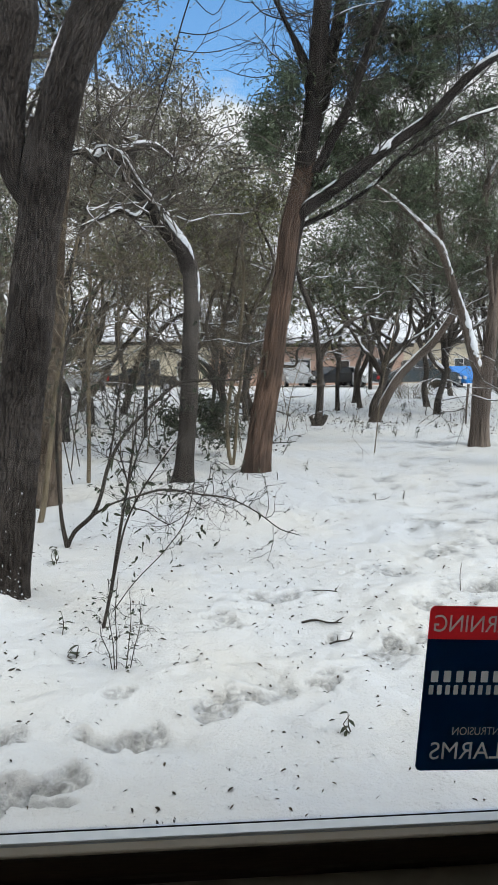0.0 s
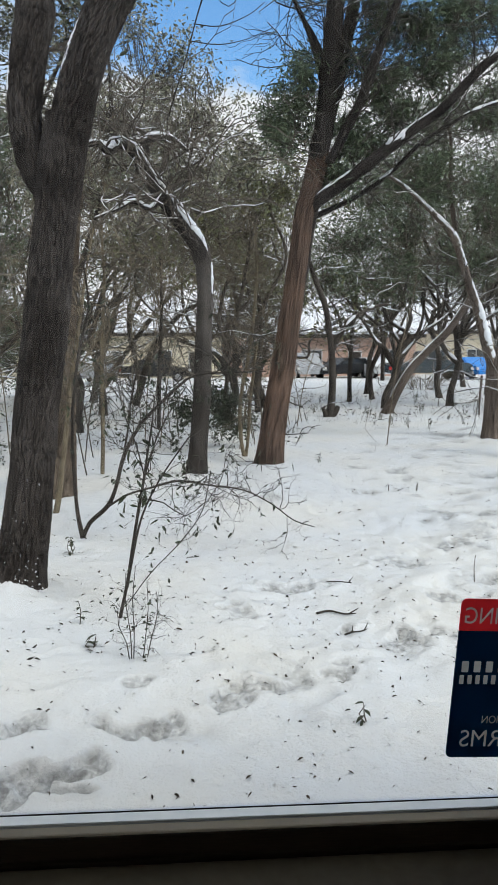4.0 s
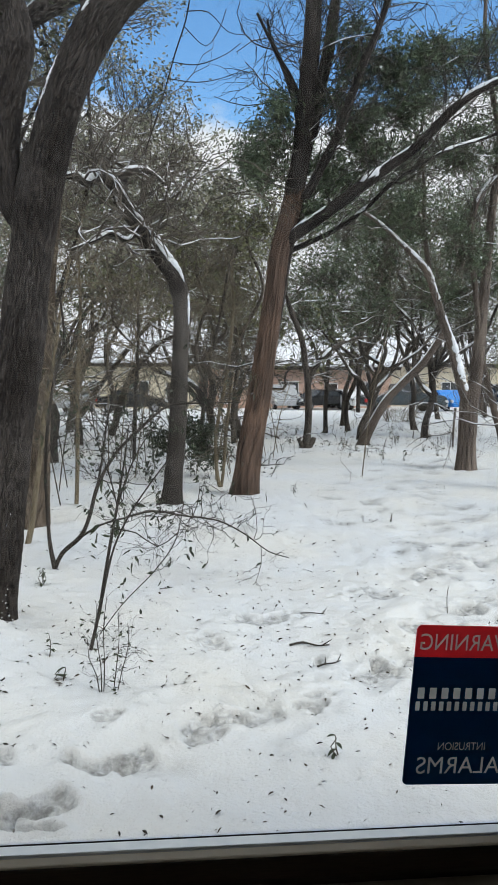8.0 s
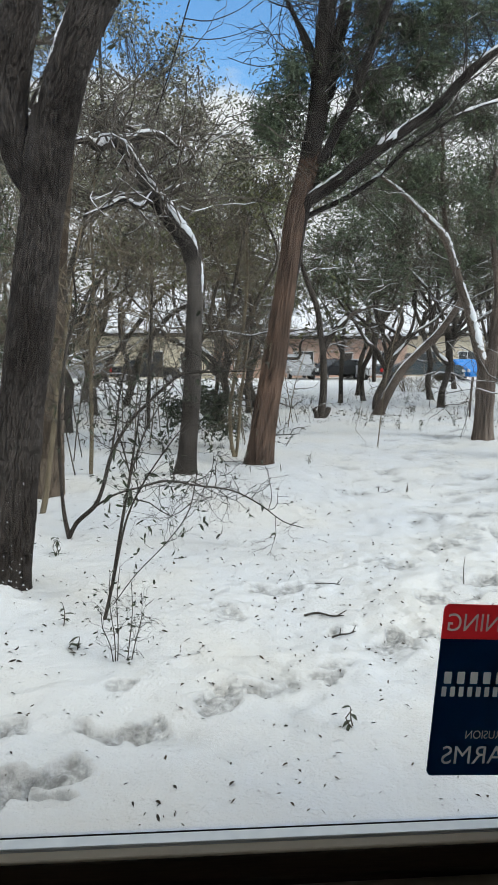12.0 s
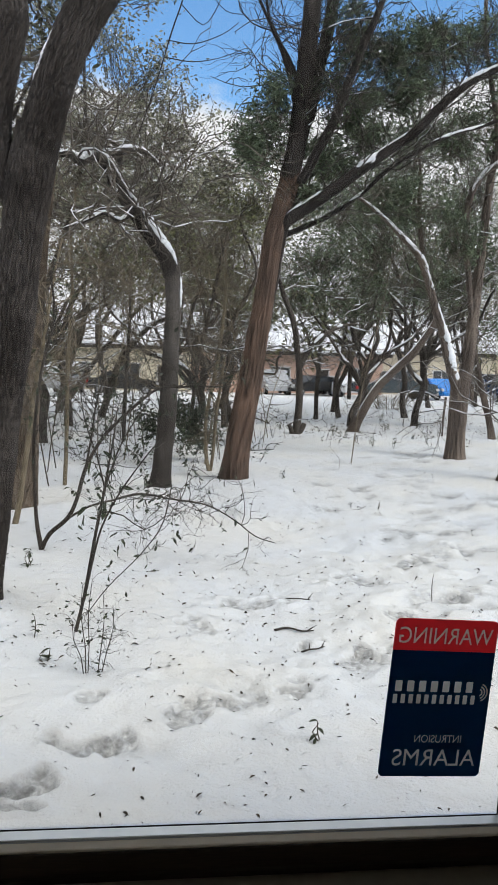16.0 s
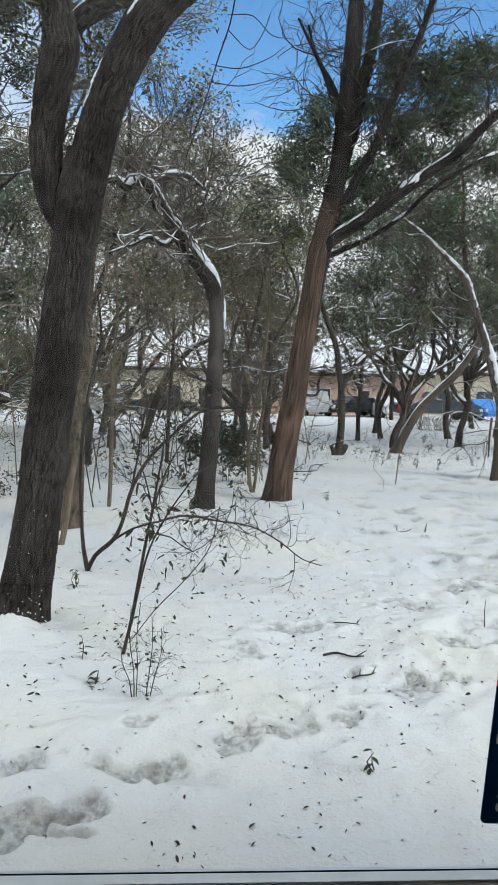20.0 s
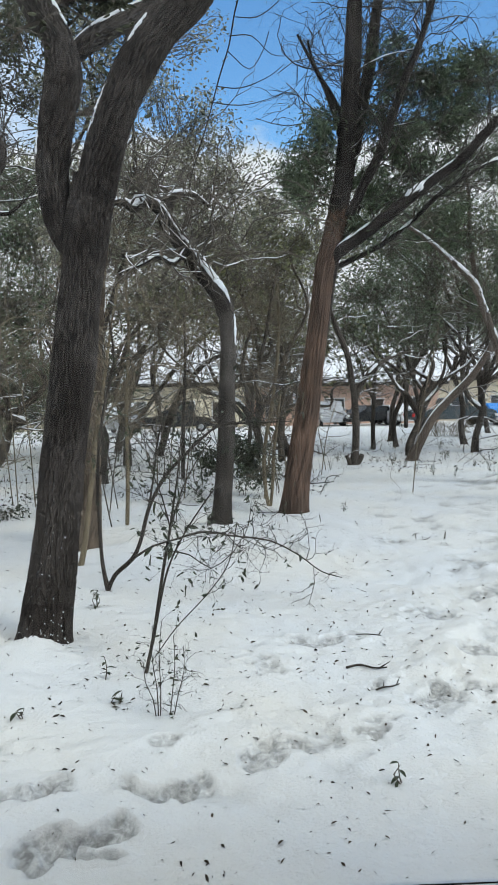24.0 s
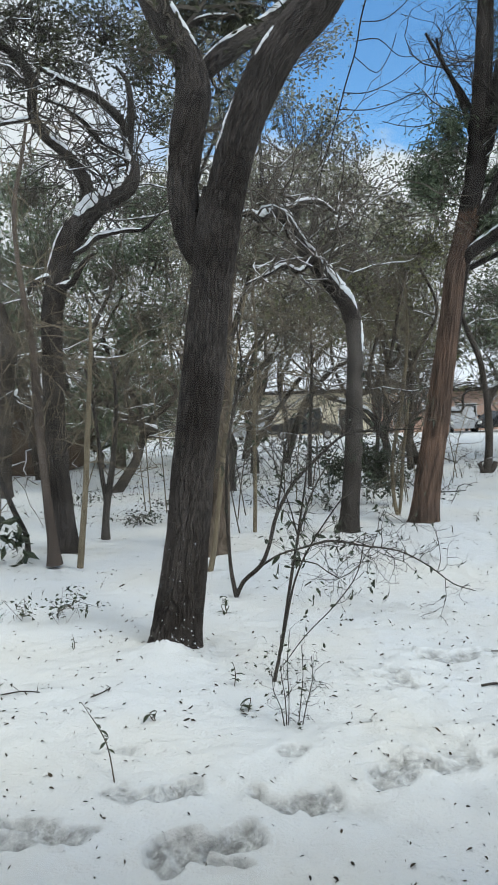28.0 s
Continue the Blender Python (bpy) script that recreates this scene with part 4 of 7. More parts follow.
LEFTEDGE = tree("sapling", -3.38, 9.0, "slanting brown sapling at the edge of the woods", M_GREYBARK, 8, True, 0.0)
LEFTBIG = tree("oak_tree", -5.3, 12.5, "dark oak trunk at the edge of the woods", M_DARKBARK, 14, True, 0.0)
RB = tree("oak_tree", 9.9, 19.2, "slanting bare brown trunk", M_CEDAR_GREY, 10, True, 0.0)
RB2 = tree("oak_tree", 21.2, 44.0, "far brown trunk by the car park", M_CEDAR_GREY, 8, False, 0.0)
RB3 = tree("leaning_tree", 5.8, 11.0, "leaning brown trunk close to the path", M_CEDAR_GREY, 14, True, 0.0)
PALE = tree("sapling", -1.02, 8.05, "pale yellowish sapling leaning in snow", M_PALE, 8, True, 0.0)
PALEPOLE = tree("sapling", -0.72, 10.8, "pale straight bare sapling", M_PALE, 8, True, 0.0)
P258 = tree("sapling", 0.08, 12.5, "thin grey-brown bare sapling", M_GREYBARK, 7, True, 0.0)
P415 = tree("sapling", 1.48, 12.2, "thin forked pale sapling", M_PALE, 7, True, 0.0)
P385 = tree("sapling", 1.7, 17.0, "thin dark bare sapling", M_DARKBARK, 7, True, 0.0)
P435 = tree("oak_tree", 2.9, 19.0, "thin dark trunk behind a juniper", M_DARKBARK, 8, False, 0.0)
SAP = tree("sapling", -0.66, 6.9, "forked bare sapling with an arching twiggy stem", M_DARKBARK, 7, True, 0.0)
SHRUBSTEM = tree("shrub", -0.22, 4.72, "thin dark shrub with drooping leaves", M_TWIG_DARK, 6, True, 0.0)

limb(OAK, "trunk", [(-0.958, 5.40, -0.21, 0.203), (-0.938, 5.40, -0.03, 0.176), (-0.870, 5.40, 0.46, 0.156), (-0.82, 5.40, 0.86, 0.152), (-0.77, 5.40, 1.25, 0.152), (-0.71, 5.40, 1.65, 0.148), (-0.66, 5.40, 2.04, 0.141), (-0.61, 5.40, 2.42, 0.137), (-0.57, 5.40, 2.72, 0.145), (-0.51, 5.40, 3.03, 0.137)])
limb(OAK, "limb", [(-0.55, 5.40, 2.80, 0.125), (-0.47, 5.33, 3.08, 0.127), (-0.37, 5.27, 3.35, 0.126), (-0.25, 5.20, 3.59, 0.124), (-0.08, 5.13, 3.84, 0.122), (0.14, 5.07, 4.05, 0.121), (0.29, 5.00, 4.24, 0.108)])
limb(OAK, "limb", [(-0.67, 5.42, 2.50, 0.059), (-0.77, 5.46, 2.74, 0.087), (-0.80, 5.49, 3.10, 0.107), (-0.76, 5.53, 3.46, 0.116), (-0.71, 5.56, 3.74, 0.121), (-0.74, 5.59, 3.98, 0.101), (-0.85, 5.63, 4.18, 0.110), (-0.97, 5.67, 4.42, 0.107), (-1.05, 5.70, 4.71, 0.099)])
limb(OAK, "limb", [(-0.76, 5.60, 3.80, 0.045), (-0.54, 5.66, 4.02, 0.073), (-0.37, 5.78, 4.18, 0.071), (-0.16, 5.92, 4.36, 0.069), (0.05, 6.06, 4.58, 0.066), (0.23, 6.20, 4.89, 0.054)])
limb(OAK, "limb", [(-0.78, 5.60, 4.16, 0.028), (-0.72, 5.70, 4.28, 0.025), (-0.59, 5.80, 4.37, 0.021), (-0.41, 5.90, 4.41, 0.017), (-0.27, 6.00, 4.53, 0.013)])
limb(OAK, "vine", [(0.53, 5.60, 4.43, 0.006), (0.47, 5.66, 4.24, 0.005), (0.43, 5.72, 4.04, 0.005), (0.36, 5.78, 3.84, 0.005), (0.27, 5.84, 3.54, 0.004), (0.14, 5.90, 3.16, 0.004)])
limb(OAK, "vine", [(0.42, 5.60, 4.05, 0.004), (0.59, 5.70, 4.10, 0.004), (0.74, 5.80, 4.02, 0.003), (0.90, 5.90, 4.05, 0.003)])
limb(OAK, "vine", [(0.32, 5.60, 3.71, 0.004), (0.51, 5.70, 3.74, 0.004), (0.72, 5.80, 3.86, 0.003), (0.85, 5.90, 3.99, 0.003)])
limb(OAK, "vine", [(0.29, 5.60, 3.60, 0.004), (0.50, 5.70, 3.62, 0.004), (0.71, 5.80, 3.70, 0.003), (0.91, 5.90, 3.82, 0.003)])
limb(OAK, "vine", [(0.47, 5.60, 4.18, 0.004), (0.63, 5.70, 4.23, 0.004), (0.79, 5.80, 4.38, 0.003), (0.88, 5.90, 4.53, 0.003)])
limb(OAK, "vine", [(0.41, 5.60, 3.95, 0.004), (0.57, 5.70, 3.87, 0.003), (0.68, 5.80, 4.04, 0.003), (0.74, 5.90, 4.22, 0.003)])
snow_strip(OAK, 1, 0.26, 0.46, (-0.85, -0.45, 0.3), 0.034)
snow_strip(OAK, 1, 0.6, 0.72, (-0.75, -0.55, 0.4), 0.022)
snow_strip(OAK, 2, 0.68, 0.98, (0.8, -0.4, 0.45), 0.034)
snow_strip(OAK, 2, 0.30, 0.38, (-0.9, -0.4, 0.2), 0.022)
snow_strip(OAK, 3, 0.12, 0.95, (-0.45, -0.35, 0.85), 0.036)
snow_strip(OAK, 4, 0.1, 0.9, (0.0, -0.3, 0.9), 0.012)
limb(BACKOAK, "trunk", [(-1.11, 9.10, -0.28, 0.193), (-1.09, 9.13, -0.08, 0.167), (-1.07, 9.17, 0.38, 0.148), (-1.04, 9.20, 1.04, 0.141), (-1.01, 9.23, 1.69, 0.135), (-0.96, 9.27, 2.33, 0.122), (-0.91, 9.30, 2.84, 0.109), (-0.85, 9.33, 3.22, 0.089), (-0.80, 9.37, 3.73, 0.069), (-0.80, 9.40, 4.23, 0.048)])
limb(MID, "trunk", [(0.56, 10.30, -0.31, 0.166), (0.58, 10.30, -0.08, 0.128), (0.62, 10.30, 0.49, 0.117), (0.66, 10.30, 1.10, 0.113), (0.68, 10.30, 1.69, 0.109), (0.70, 10.30, 2.13, 0.106), (0.69, 10.30, 2.50, 0.113), (0.64, 10.30, 2.75, 0.121)])
limb(MID, "limb", [(0.67, 10.30, 2.57, 0.106), (0.61, 10.25, 2.79, 0.113), (0.46, 10.20, 2.99, 0.108), (0.30, 10.15, 3.19, 0.104), (0.16, 10.10, 3.37, 0.104), (0.03, 10.05, 3.54, 0.096), (-0.09, 10.00, 3.71, 0.095)])
limb(MID, "limb", [(-0.07, 10.00, 3.69, 0.088), (-0.16, 9.94, 3.85, 0.080), (-0.31, 9.88, 3.92, 0.065), (-0.47, 9.82, 3.83, 0.054), (-0.60, 9.76, 3.89, 0.046), (-0.75, 9.70, 3.86, 0.032)])
limb(MID, "limb", [(-0.09, 10.00, 3.77, 0.073), (-0.04, 10.07, 4.00, 0.066), (0.12, 10.15, 4.09, 0.048), (0.30, 10.23, 4.09, 0.030), (0.51, 10.30, 3.95, 0.019)])
limb(MID, "limb", [(0.16, 10.00, 3.35, 0.044), (-0.00, 9.90, 3.17, 0.033), (-0.19, 9.80, 3.24, 0.029), (-0.37, 9.70, 3.14, 0.025), (-0.66, 9.60, 3.00, 0.014)])
snow_strip(MID, 0, 0.80, 0.93, (0.85, -0.5, 0.2), 0.03)
snow_strip(MID, 1, 0.02, 0.66, (0.5, -0.6, 0.6), 0.074)
snow_strip(MID, 1, 0.6, 0.98, (0.5, -0.6, 0.6), 0.055)
snow_strip(MID, 2, 0.04, 0.97, (0.1, -0.5, 0.85), 0.046)
snow_strip(MID, 3, 0.25, 0.97, (-0.1, -0.4, 0.9), 0.022)
snow_strip(MID, 4, 0.1, 0.95, (0.0, -0.4, 0.9), 0.02)
limb(CEDAR, "trunk", [(1.68, 11.20, -0.37, 0.238), (1.71, 11.20, -0.18, 0.197), (1.80, 11.20, 0.54, 0.181), (1.92, 11.20, 1.29, 0.168), (2.02, 11.20, 2.02, 0.152), (2.11, 11.20, 2.75, 0.140), (2.19, 11.20, 3.31, 0.140), (2.30, 11.20, 3.70, 0.140), (2.42, 11.20, 4.18, 0.148)])
limb(CEDAR, "stem", [(1.90, 11.29, 0.9, 0.05), (2.05, 11.29, 1.7, 0.085), (2.17, 11.28, 2.5, 0.10), (2.27, 11.27, 3.2, 0.11), (2.43, 11.24, 4.05, 0.12)])
limb(CEDAR, "trunk_fork", [(1.59, 11.25, -0.33, 0.082), (1.69, 11.25, 0.37, 0.074), (1.81, 11.25, 1.04, 0.066), (1.94, 11.25, 1.70, 0.049)])
limb(CEDAR, "stem", [(2.39, 11.20, 4.10, 0.140), (2.46, 11.14, 4.55, 0.139), (2.50, 11.09, 5.07, 0.130), (2.53, 11.03, 5.57, 0.129), (2.56, 10.97, 6.07, 0.121), (2.58, 10.91, 6.69, 0.104), (2.62, 10.86, 7.44, 0.080), (2.63, 10.80, 8.30, 0.047)])
limb(CEDAR, "stem", [(2.51, 11.30, 4.51, 0.091), (2.70, 11.38, 5.17, 0.100), (2.85, 11.47, 5.82, 0.092), (2.99, 11.55, 6.47, 0.085), (3.08, 11.63, 7.05, 0.077), (3.24, 11.72, 7.94, 0.060), (3.33, 11.80, 8.97, 0.035)])
limb(CEDAR, "stem", [(2.52, 11.10, 4.00, 0.065), (2.73, 11.00, 4.44, 0.069), (2.94, 10.90, 4.88, 0.064), (3.10, 10.80, 5.37, 0.059), (3.26, 10.70, 5.85, 0.055), (3.42, 10.60, 6.25, 0.047), (3.60, 10.50, 6.91, 0.035), (3.70, 10.40, 7.62, 0.019)])
limb(CEDAR, "limb", [(2.23, 11.20, 3.31, 0.066), (2.39, 11.11, 3.53, 0.090), (2.78, 11.02, 3.80, 0.089), (3.24, 10.93, 4.14, 0.080), (3.66, 10.84, 4.45, 0.075), (4.07, 10.75, 4.74, 0.071), (4.35, 10.66, 5.05, 0.062), (4.71, 10.57, 5.38, 0.058), (5.14, 10.48, 5.61, 0.050), (5.81, 10.39, 5.94, 0.042), (6.55, 10.30, 6.44, 0.026)])
limb(CEDAR, "limb", [(2.28, 11.30, 3.28, 0.041), (2.66, 11.38, 3.46, 0.038), (3.08, 11.45, 3.67, 0.038), (3.55, 11.53, 4.00, 0.034), (4.01, 11.60, 4.43, 0.034), (4.43, 11.68, 4.71, 0.030), (4.99, 11.75, 5.02, 0.030), (5.75, 11.83, 5.30, 0.026), (6.71, 11.90, 5.74, 0.017)])
limb(CEDAR, "stem", [(2.52, 11.30, 4.90, 0.041), (2.39, 11.38, 5.53, 0.038), (2.24, 11.45, 6.01, 0.034), (2.05, 11.53, 6.41, 0.025), (1.90, 11.60, 6.74, 0.021)])
limb(CEDAR, "stem", [(2.52, 11.20, 5.33, 0.041), (2.28, 11.13, 5.75, 0.029), (2.05, 11.07, 6.04, 0.020), (1.94, 11.00, 6.40, 0.016)])
snow_strip(CEDAR, 6, 0.05, 0.16, (-0.3, -0.5, 0.8), 0.03)
snow_strip(CEDAR, 6, 0.3, 0.42, (-0.3, -0.4, 0.85), 0.022)
limb(RIGHT, "trunk", [(6.62, 14.30, -0.51, 0.221), (6.61, 14.30, -0.19, 0.184), (6.62, 14.30, 0.38, 0.173), (6.62, 14.30, 0.95, 0.179), (6.63, 14.30, 1.34, 0.189)])
limb(RIGHT, "limb", [(6.58, 14.30, 0.95, 0.105), (6.38, 14.21, 1.39, 0.094), (6.18, 14.12, 1.94, 0.088), (5.95, 14.04, 2.46, 0.077), (5.71, 13.95, 2.98, 0.067), (5.48, 13.86, 3.43, 0.061), (5.06, 13.78, 3.80, 0.046), (4.58, 13.69, 4.16, 0.035), (4.06, 13.60, 4.47, 0.025)])
limb(RIGHT, "limb", [(6.71, 14.30, 1.06, 0.126), (6.76, 14.27, 1.73, 0.115), (6.79, 14.23, 2.51, 0.105), (6.82, 14.20, 3.27, 0.094), (6.86, 14.17, 4.13, 0.083), (6.91, 14.13, 4.97, 0.073), (6.97, 14.10, 5.90, 0.062), (6.75, 14.07, 6.79, 0.046), (6.57, 14.03, 7.56, 0.036), (6.53, 14.00, 8.72, 0.026)])
limb(RIGHT, "limb", [(6.73, 14.20, 2.39, 0.052), (6.58, 14.14, 3.25, 0.052), (6.46, 14.08, 3.88, 0.057), (6.46, 14.02, 4.60, 0.062), (6.70, 13.96, 5.04, 0.051), (7.11, 13.90, 5.35, 0.041)])
limb(RIGHT, "limb", [(5.85, 14.40, 3.13, 0.042), (5.73, 14.50, 3.89, 0.048), (5.70, 14.60, 4.44, 0.043), (5.72, 14.70, 5.21, 0.032), (5.62, 14.80, 6.07, 0.022)])
limb(RIGHT, "limb", [(6.30, 14.20, 0.84, 0.026), (6.25, 14.15, 0.39, 0.021), (6.23, 14.10, 0.08, 0.016)])
limb(LEAN, "trunk", [(6.61, 21.20, -0.64, 0.172), (6.67, 21.10, -0.38, 0.140), (6.91, 21.00, 0.18, 0.131), (7.20, 20.90, 0.70, 0.123), (7.64, 20.80, 1.19, 0.115), (8.14, 20.70, 1.72, 0.107), (8.57, 20.60, 2.39, 0.091), (8.74, 20.50, 2.77, 0.075)])
snow_strip(LEAN, 0, 0.12, 0.97, (-0.7, -0.3, 0.65), 0.034)
limb(STUMP, "trunk", [(4.69, 20.10, -0.58, 0.163), (4.71, 20.10, -0.34, 0.104), (4.75, 20.10, 0.27, 0.096), (4.73, 20.10, 1.02, 0.089), (4.64, 20.10, 1.77, 0.081), (4.51, 20.10, 2.43, 0.074), (4.25, 20.10, 3.09, 0.067), (4.10, 20.10, 3.52, 0.052)])
limb(STUMP, "limb", [(4.71, 20.10, 1.17, 0.067), (5.06, 20.23, 1.77, 0.067), (5.47, 20.35, 2.14, 0.060), (5.98, 20.48, 2.38, 0.045), (6.49, 20.60, 2.46, 0.030)])
limb(STUMP, "stub", [(4.76, 20.05, -0.52, 0.089), (4.87, 20.05, -0.37, 0.074), (4.91, 20.05, -0.26, 0.059)])
limb(STUMP, "stub", [(4.59, 20.05, -0.52, 0.074), (4.53, 20.05, -0.41, 0.059), (4.48, 20.05, -0.30, 0.044)])
limb(P597, "trunk", [(6.87, 26.40, -0.76, 0.088), (6.86, 26.40, 0.04, 0.078), (6.89, 26.40, 1.03, 0.078), (6.94, 26.40, 2.01, 0.068), (7.05, 26.40, 2.99, 0.058), (6.87, 26.40, 3.95, 0.049)])
limb(P597, "limb", [(6.89, 26.40, 1.03, 0.058), (6.60, 26.40, 1.62, 0.049), (6.39, 26.40, 2.40, 0.039), (6.08, 26.40, 2.88, 0.029)])
limb(P637, "trunk", [(8.05, 27.60, -0.76, 0.092), (7.97, 27.60, -0.25, 0.092), (7.98, 27.60, 0.37, 0.092), (8.25, 27.60, 1.00, 0.092), (8.50, 27.60, 1.82, 0.081), (8.52, 27.60, 2.85, 0.071), (8.78, 27.60, 3.87, 0.061), (8.61, 27.60, 5.08, 0.051)])
limb(P637, "limb", [(8.42, 27.60, -0.05, 0.081), (8.43, 27.60, 0.79, 0.081), (8.50, 27.60, 1.62, 0.071), (8.92, 27.60, 2.44, 0.061), (9.55, 27.60, 3.06, 0.041)])
limb(DK145, "trunk", [(-2.15, 28.00, -0.77, 0.134), (-2.01, 28.00, 0.04, 0.124), (-1.80, 28.00, 1.04, 0.113), (-1.59, 28.00, 1.84, 0.103), (-1.33, 28.00, 2.43, 0.083), (-1.02, 28.00, 3.23, 0.062)])
limb(DK145, "limb", [(-1.77, 28.20, -0.18, 0.093), (-1.38, 27.89, 0.40, 0.092), (-0.86, 27.57, 1.14, 0.081), (-0.18, 27.26, 2.03, 0.080), (0.55, 26.94, 2.89, 0.069), (1.41, 26.63, 3.63, 0.059), (2.35, 26.31, 3.80, 0.048), (3.27, 26.00, 3.69, 0.038)])
limb(LEAN220, "trunk", [(-0.56, 24.00, -0.48, 0.106), (-0.37, 23.67, 0.10, 0.105), (-0.18, 23.33, 0.71, 0.112), (0.07, 23.00, 1.30, 0.110), (0.45, 22.67, 1.87, 0.092), (0.85, 22.33, 2.27, 0.074), (1.32, 22.00, 2.50, 0.057)])
limb(LEFT, "trunk", [(-3.02, 9.40, -0.31, 0.180), (-3.03, 9.40, 0.02, 0.150), (-3.06, 9.40, 0.59, 0.135), (-3.07, 9.40, 1.30, 0.128), (-3.07, 9.40, 2.12, 0.126), (-3.05, 9.40, 2.68, 0.128), (-2.98, 9.40, 3.08, 0.135), (-2.84, 9.40, 3.49, 0.145), (-2.68, 9.39, 3.76, 0.145)])
limb(LEFT, "limb", [(-2.74, 9.39, 3.66, 0.130), (-2.62, 9.37, 3.79, 0.135), (-2.46, 9.35, 3.93, 0.128), (-2.22, 9.35, 4.06, 0.120), (-2.03, 9.35, 4.18, 0.112), (-1.96, 9.35, 4.36, 0.085), (-2.01, 9.35, 4.56, 0.066), (-1.98, 9.35, 4.80, 0.052)])
limb(LEFT, "limb", [(-1.98, 9.34, 4.74, 0.050), (-2.09, 9.32, 4.95, 0.052), (-2.24, 9.30, 5.12, 0.050), (-2.39, 9.30, 5.25, 0.046), (-2.54, 9.30, 5.33, 0.042), (-2.77, 9.30, 5.46, 0.034), (-3.02, 9.30, 5.60, 0.024)])
limb(LEFT, "limb", [(-2.03, 9.42, 4.52, 0.036), (-2.19, 9.48, 4.63, 0.038), (-2.35, 9.50, 4.72, 0.034), (-2.48, 9.50, 4.90, 0.031), (-2.61, 9.50, 5.05, 0.028), (-2.79, 9.50, 5.20, 0.024), (-3.00, 9.50, 5.30, 0.016)])
limb(LEFT, "limb", [(-1.98, 9.38, 4.76, 0.040), (-1.97, 9.40, 5.05, 0.042), (-1.97, 9.40, 5.25, 0.036), (-2.01, 9.40, 5.45, 0.028), (-2.12, 9.40, 5.59, 0.020)])
limb(LEFT, "limb", [(-2.68, 9.40, 3.72, 0.085), (-2.58, 9.40, 3.98, 0.090), (-2.55, 9.40, 4.22, 0.082), (-2.67, 9.40, 4.49, 0.075), (-2.83, 9.40, 4.67, 0.070), (-2.99, 9.40, 4.81, 0.066), (-3.14, 9.40, 5.02, 0.064), (-3.18, 9.40, 5.19, 0.058), (-3.16, 9.40, 5.46, 0.060), (-3.21, 9.40, 5.62, 0.060), (-3.30, 9.40, 5.74, 0.058), (-3.52, 9.40, 5.94, 0.052), (-3.75, 9.40, 6.15, 0.04)])
limb(LEFT, "limb", [(-2.72, 9.33, 3.40, 0.030), (-2.57, 9.30, 3.46, 0.034), (-2.43, 9.30, 3.58, 0.032), (-2.11, 9.30, 3.65, 0.026), (-1.87, 9.30, 3.65, 0.024), (-1.71, 9.30, 3.78, 0.015)])
limb(LEFT, "limb", [(-2.95, 9.34, 3.06, 0.045), (-3.02, 9.31, 3.14, 0.040), (-3.14, 9.30, 3.11, 0.034), (-3.25, 9.30, 3.05, 0.028), (-3.31, 9.30, 2.95, 0.018)])
limb(LEFT, "limb", [(-2.95, 9.30, 3.0, 0.05), (-2.73, 9.22, 3.05, 0.040), (-2.62, 9.20, 3.21, 0.036), (-2.55, 9.20, 3.30, 0.032), (-2.44, 9.20, 3.38, 0.018)])
limb(LEFT, "limb", [(-3.14, 9.40, 5.06, 0.030), (-3.37, 9.40, 5.04, 0.027), (-3.58, 9.40, 5.01, 0.021)])
snow_strip(LEFT, 0, 0.80, 0.98, (-0.75, -0.5, 0.35), 0.04)
snow_strip(LEFT, 1, 0.06, 0.66, (-0.3, -0.5, 0.8), 0.068)
snow_strip(LEFT, 1, 0.6, 0.99, (-0.2, -0.75, 0.5), 0.04)
snow_strip(LEFT, 2, 0.1, 0.7, (0.2, -0.4, 0.85), 0.02)
snow_strip(LEFT, 5, 0.2, 0.42, (0.5, -0.35, 0.7), 0.03)
limb(LEFTTHIN, "trunk", [(-2.89, 8.60, -0.24, 0.082), (-2.91, 8.60, 0.03, 0.060), (-2.95, 8.60, 0.55, 0.050), (-2.99, 8.60, 1.20, 0.047), (-3.02, 8.60, 1.84, 0.044), (-3.04, 8.60, 2.35, 0.038), (-3.11, 8.60, 2.86, 0.031), (-3.16, 8.60, 3.36, 0.028), (-3.16, 8.60, 3.86, 0.025), (-3.05, 8.60, 4.35, 0.019), (-2.98, 8.60, 4.71, 0.016)])
limb(LEFTPOLE, "trunk", [(-2.54, 8.40, -0.23, 0.040), (-2.49, 8.40, 0.19, 0.034), (-2.43, 8.40, 0.69, 0.031), (-2.39, 8.40, 1.20, 0.031), (-2.35, 8.40, 1.69, 0.028), (-2.31, 8.40, 2.19, 0.021), (-2.30, 8.40, 2.68, 0.015)])
limb(PAIR, "trunk", [(-2.74, 10.30, -0.27, 0.053), (-2.73, 10.30, 0.01, 0.045), (-2.70, 10.30, 0.24, 0.049), (-2.63, 10.30, 0.62, 0.041), (-2.57, 10.30, 1.01, 0.034), (-2.52, 10.30, 1.54, 0.030), (-2.54, 10.30, 2.15, 0.023)])
limb(PAIR, "limb", [(-2.71, 10.30, 0.24, 0.034), (-2.76, 10.30, 0.63, 0.030), (-2.78, 10.30, 1.01, 0.030), (-2.83, 10.30, 1.55, 0.023), (-2.93, 10.30, 2.09, 0.019)])
limb(B212, "trunk", [(-6.33, 26.00, -0.75, 0.191), (-6.29, 26.00, -0.16, 0.153), (-6.22, 26.00, 1.00, 0.134), (-6.11, 26.00, 2.16, 0.115), (-6.10, 26.00, 3.70, 0.086)])
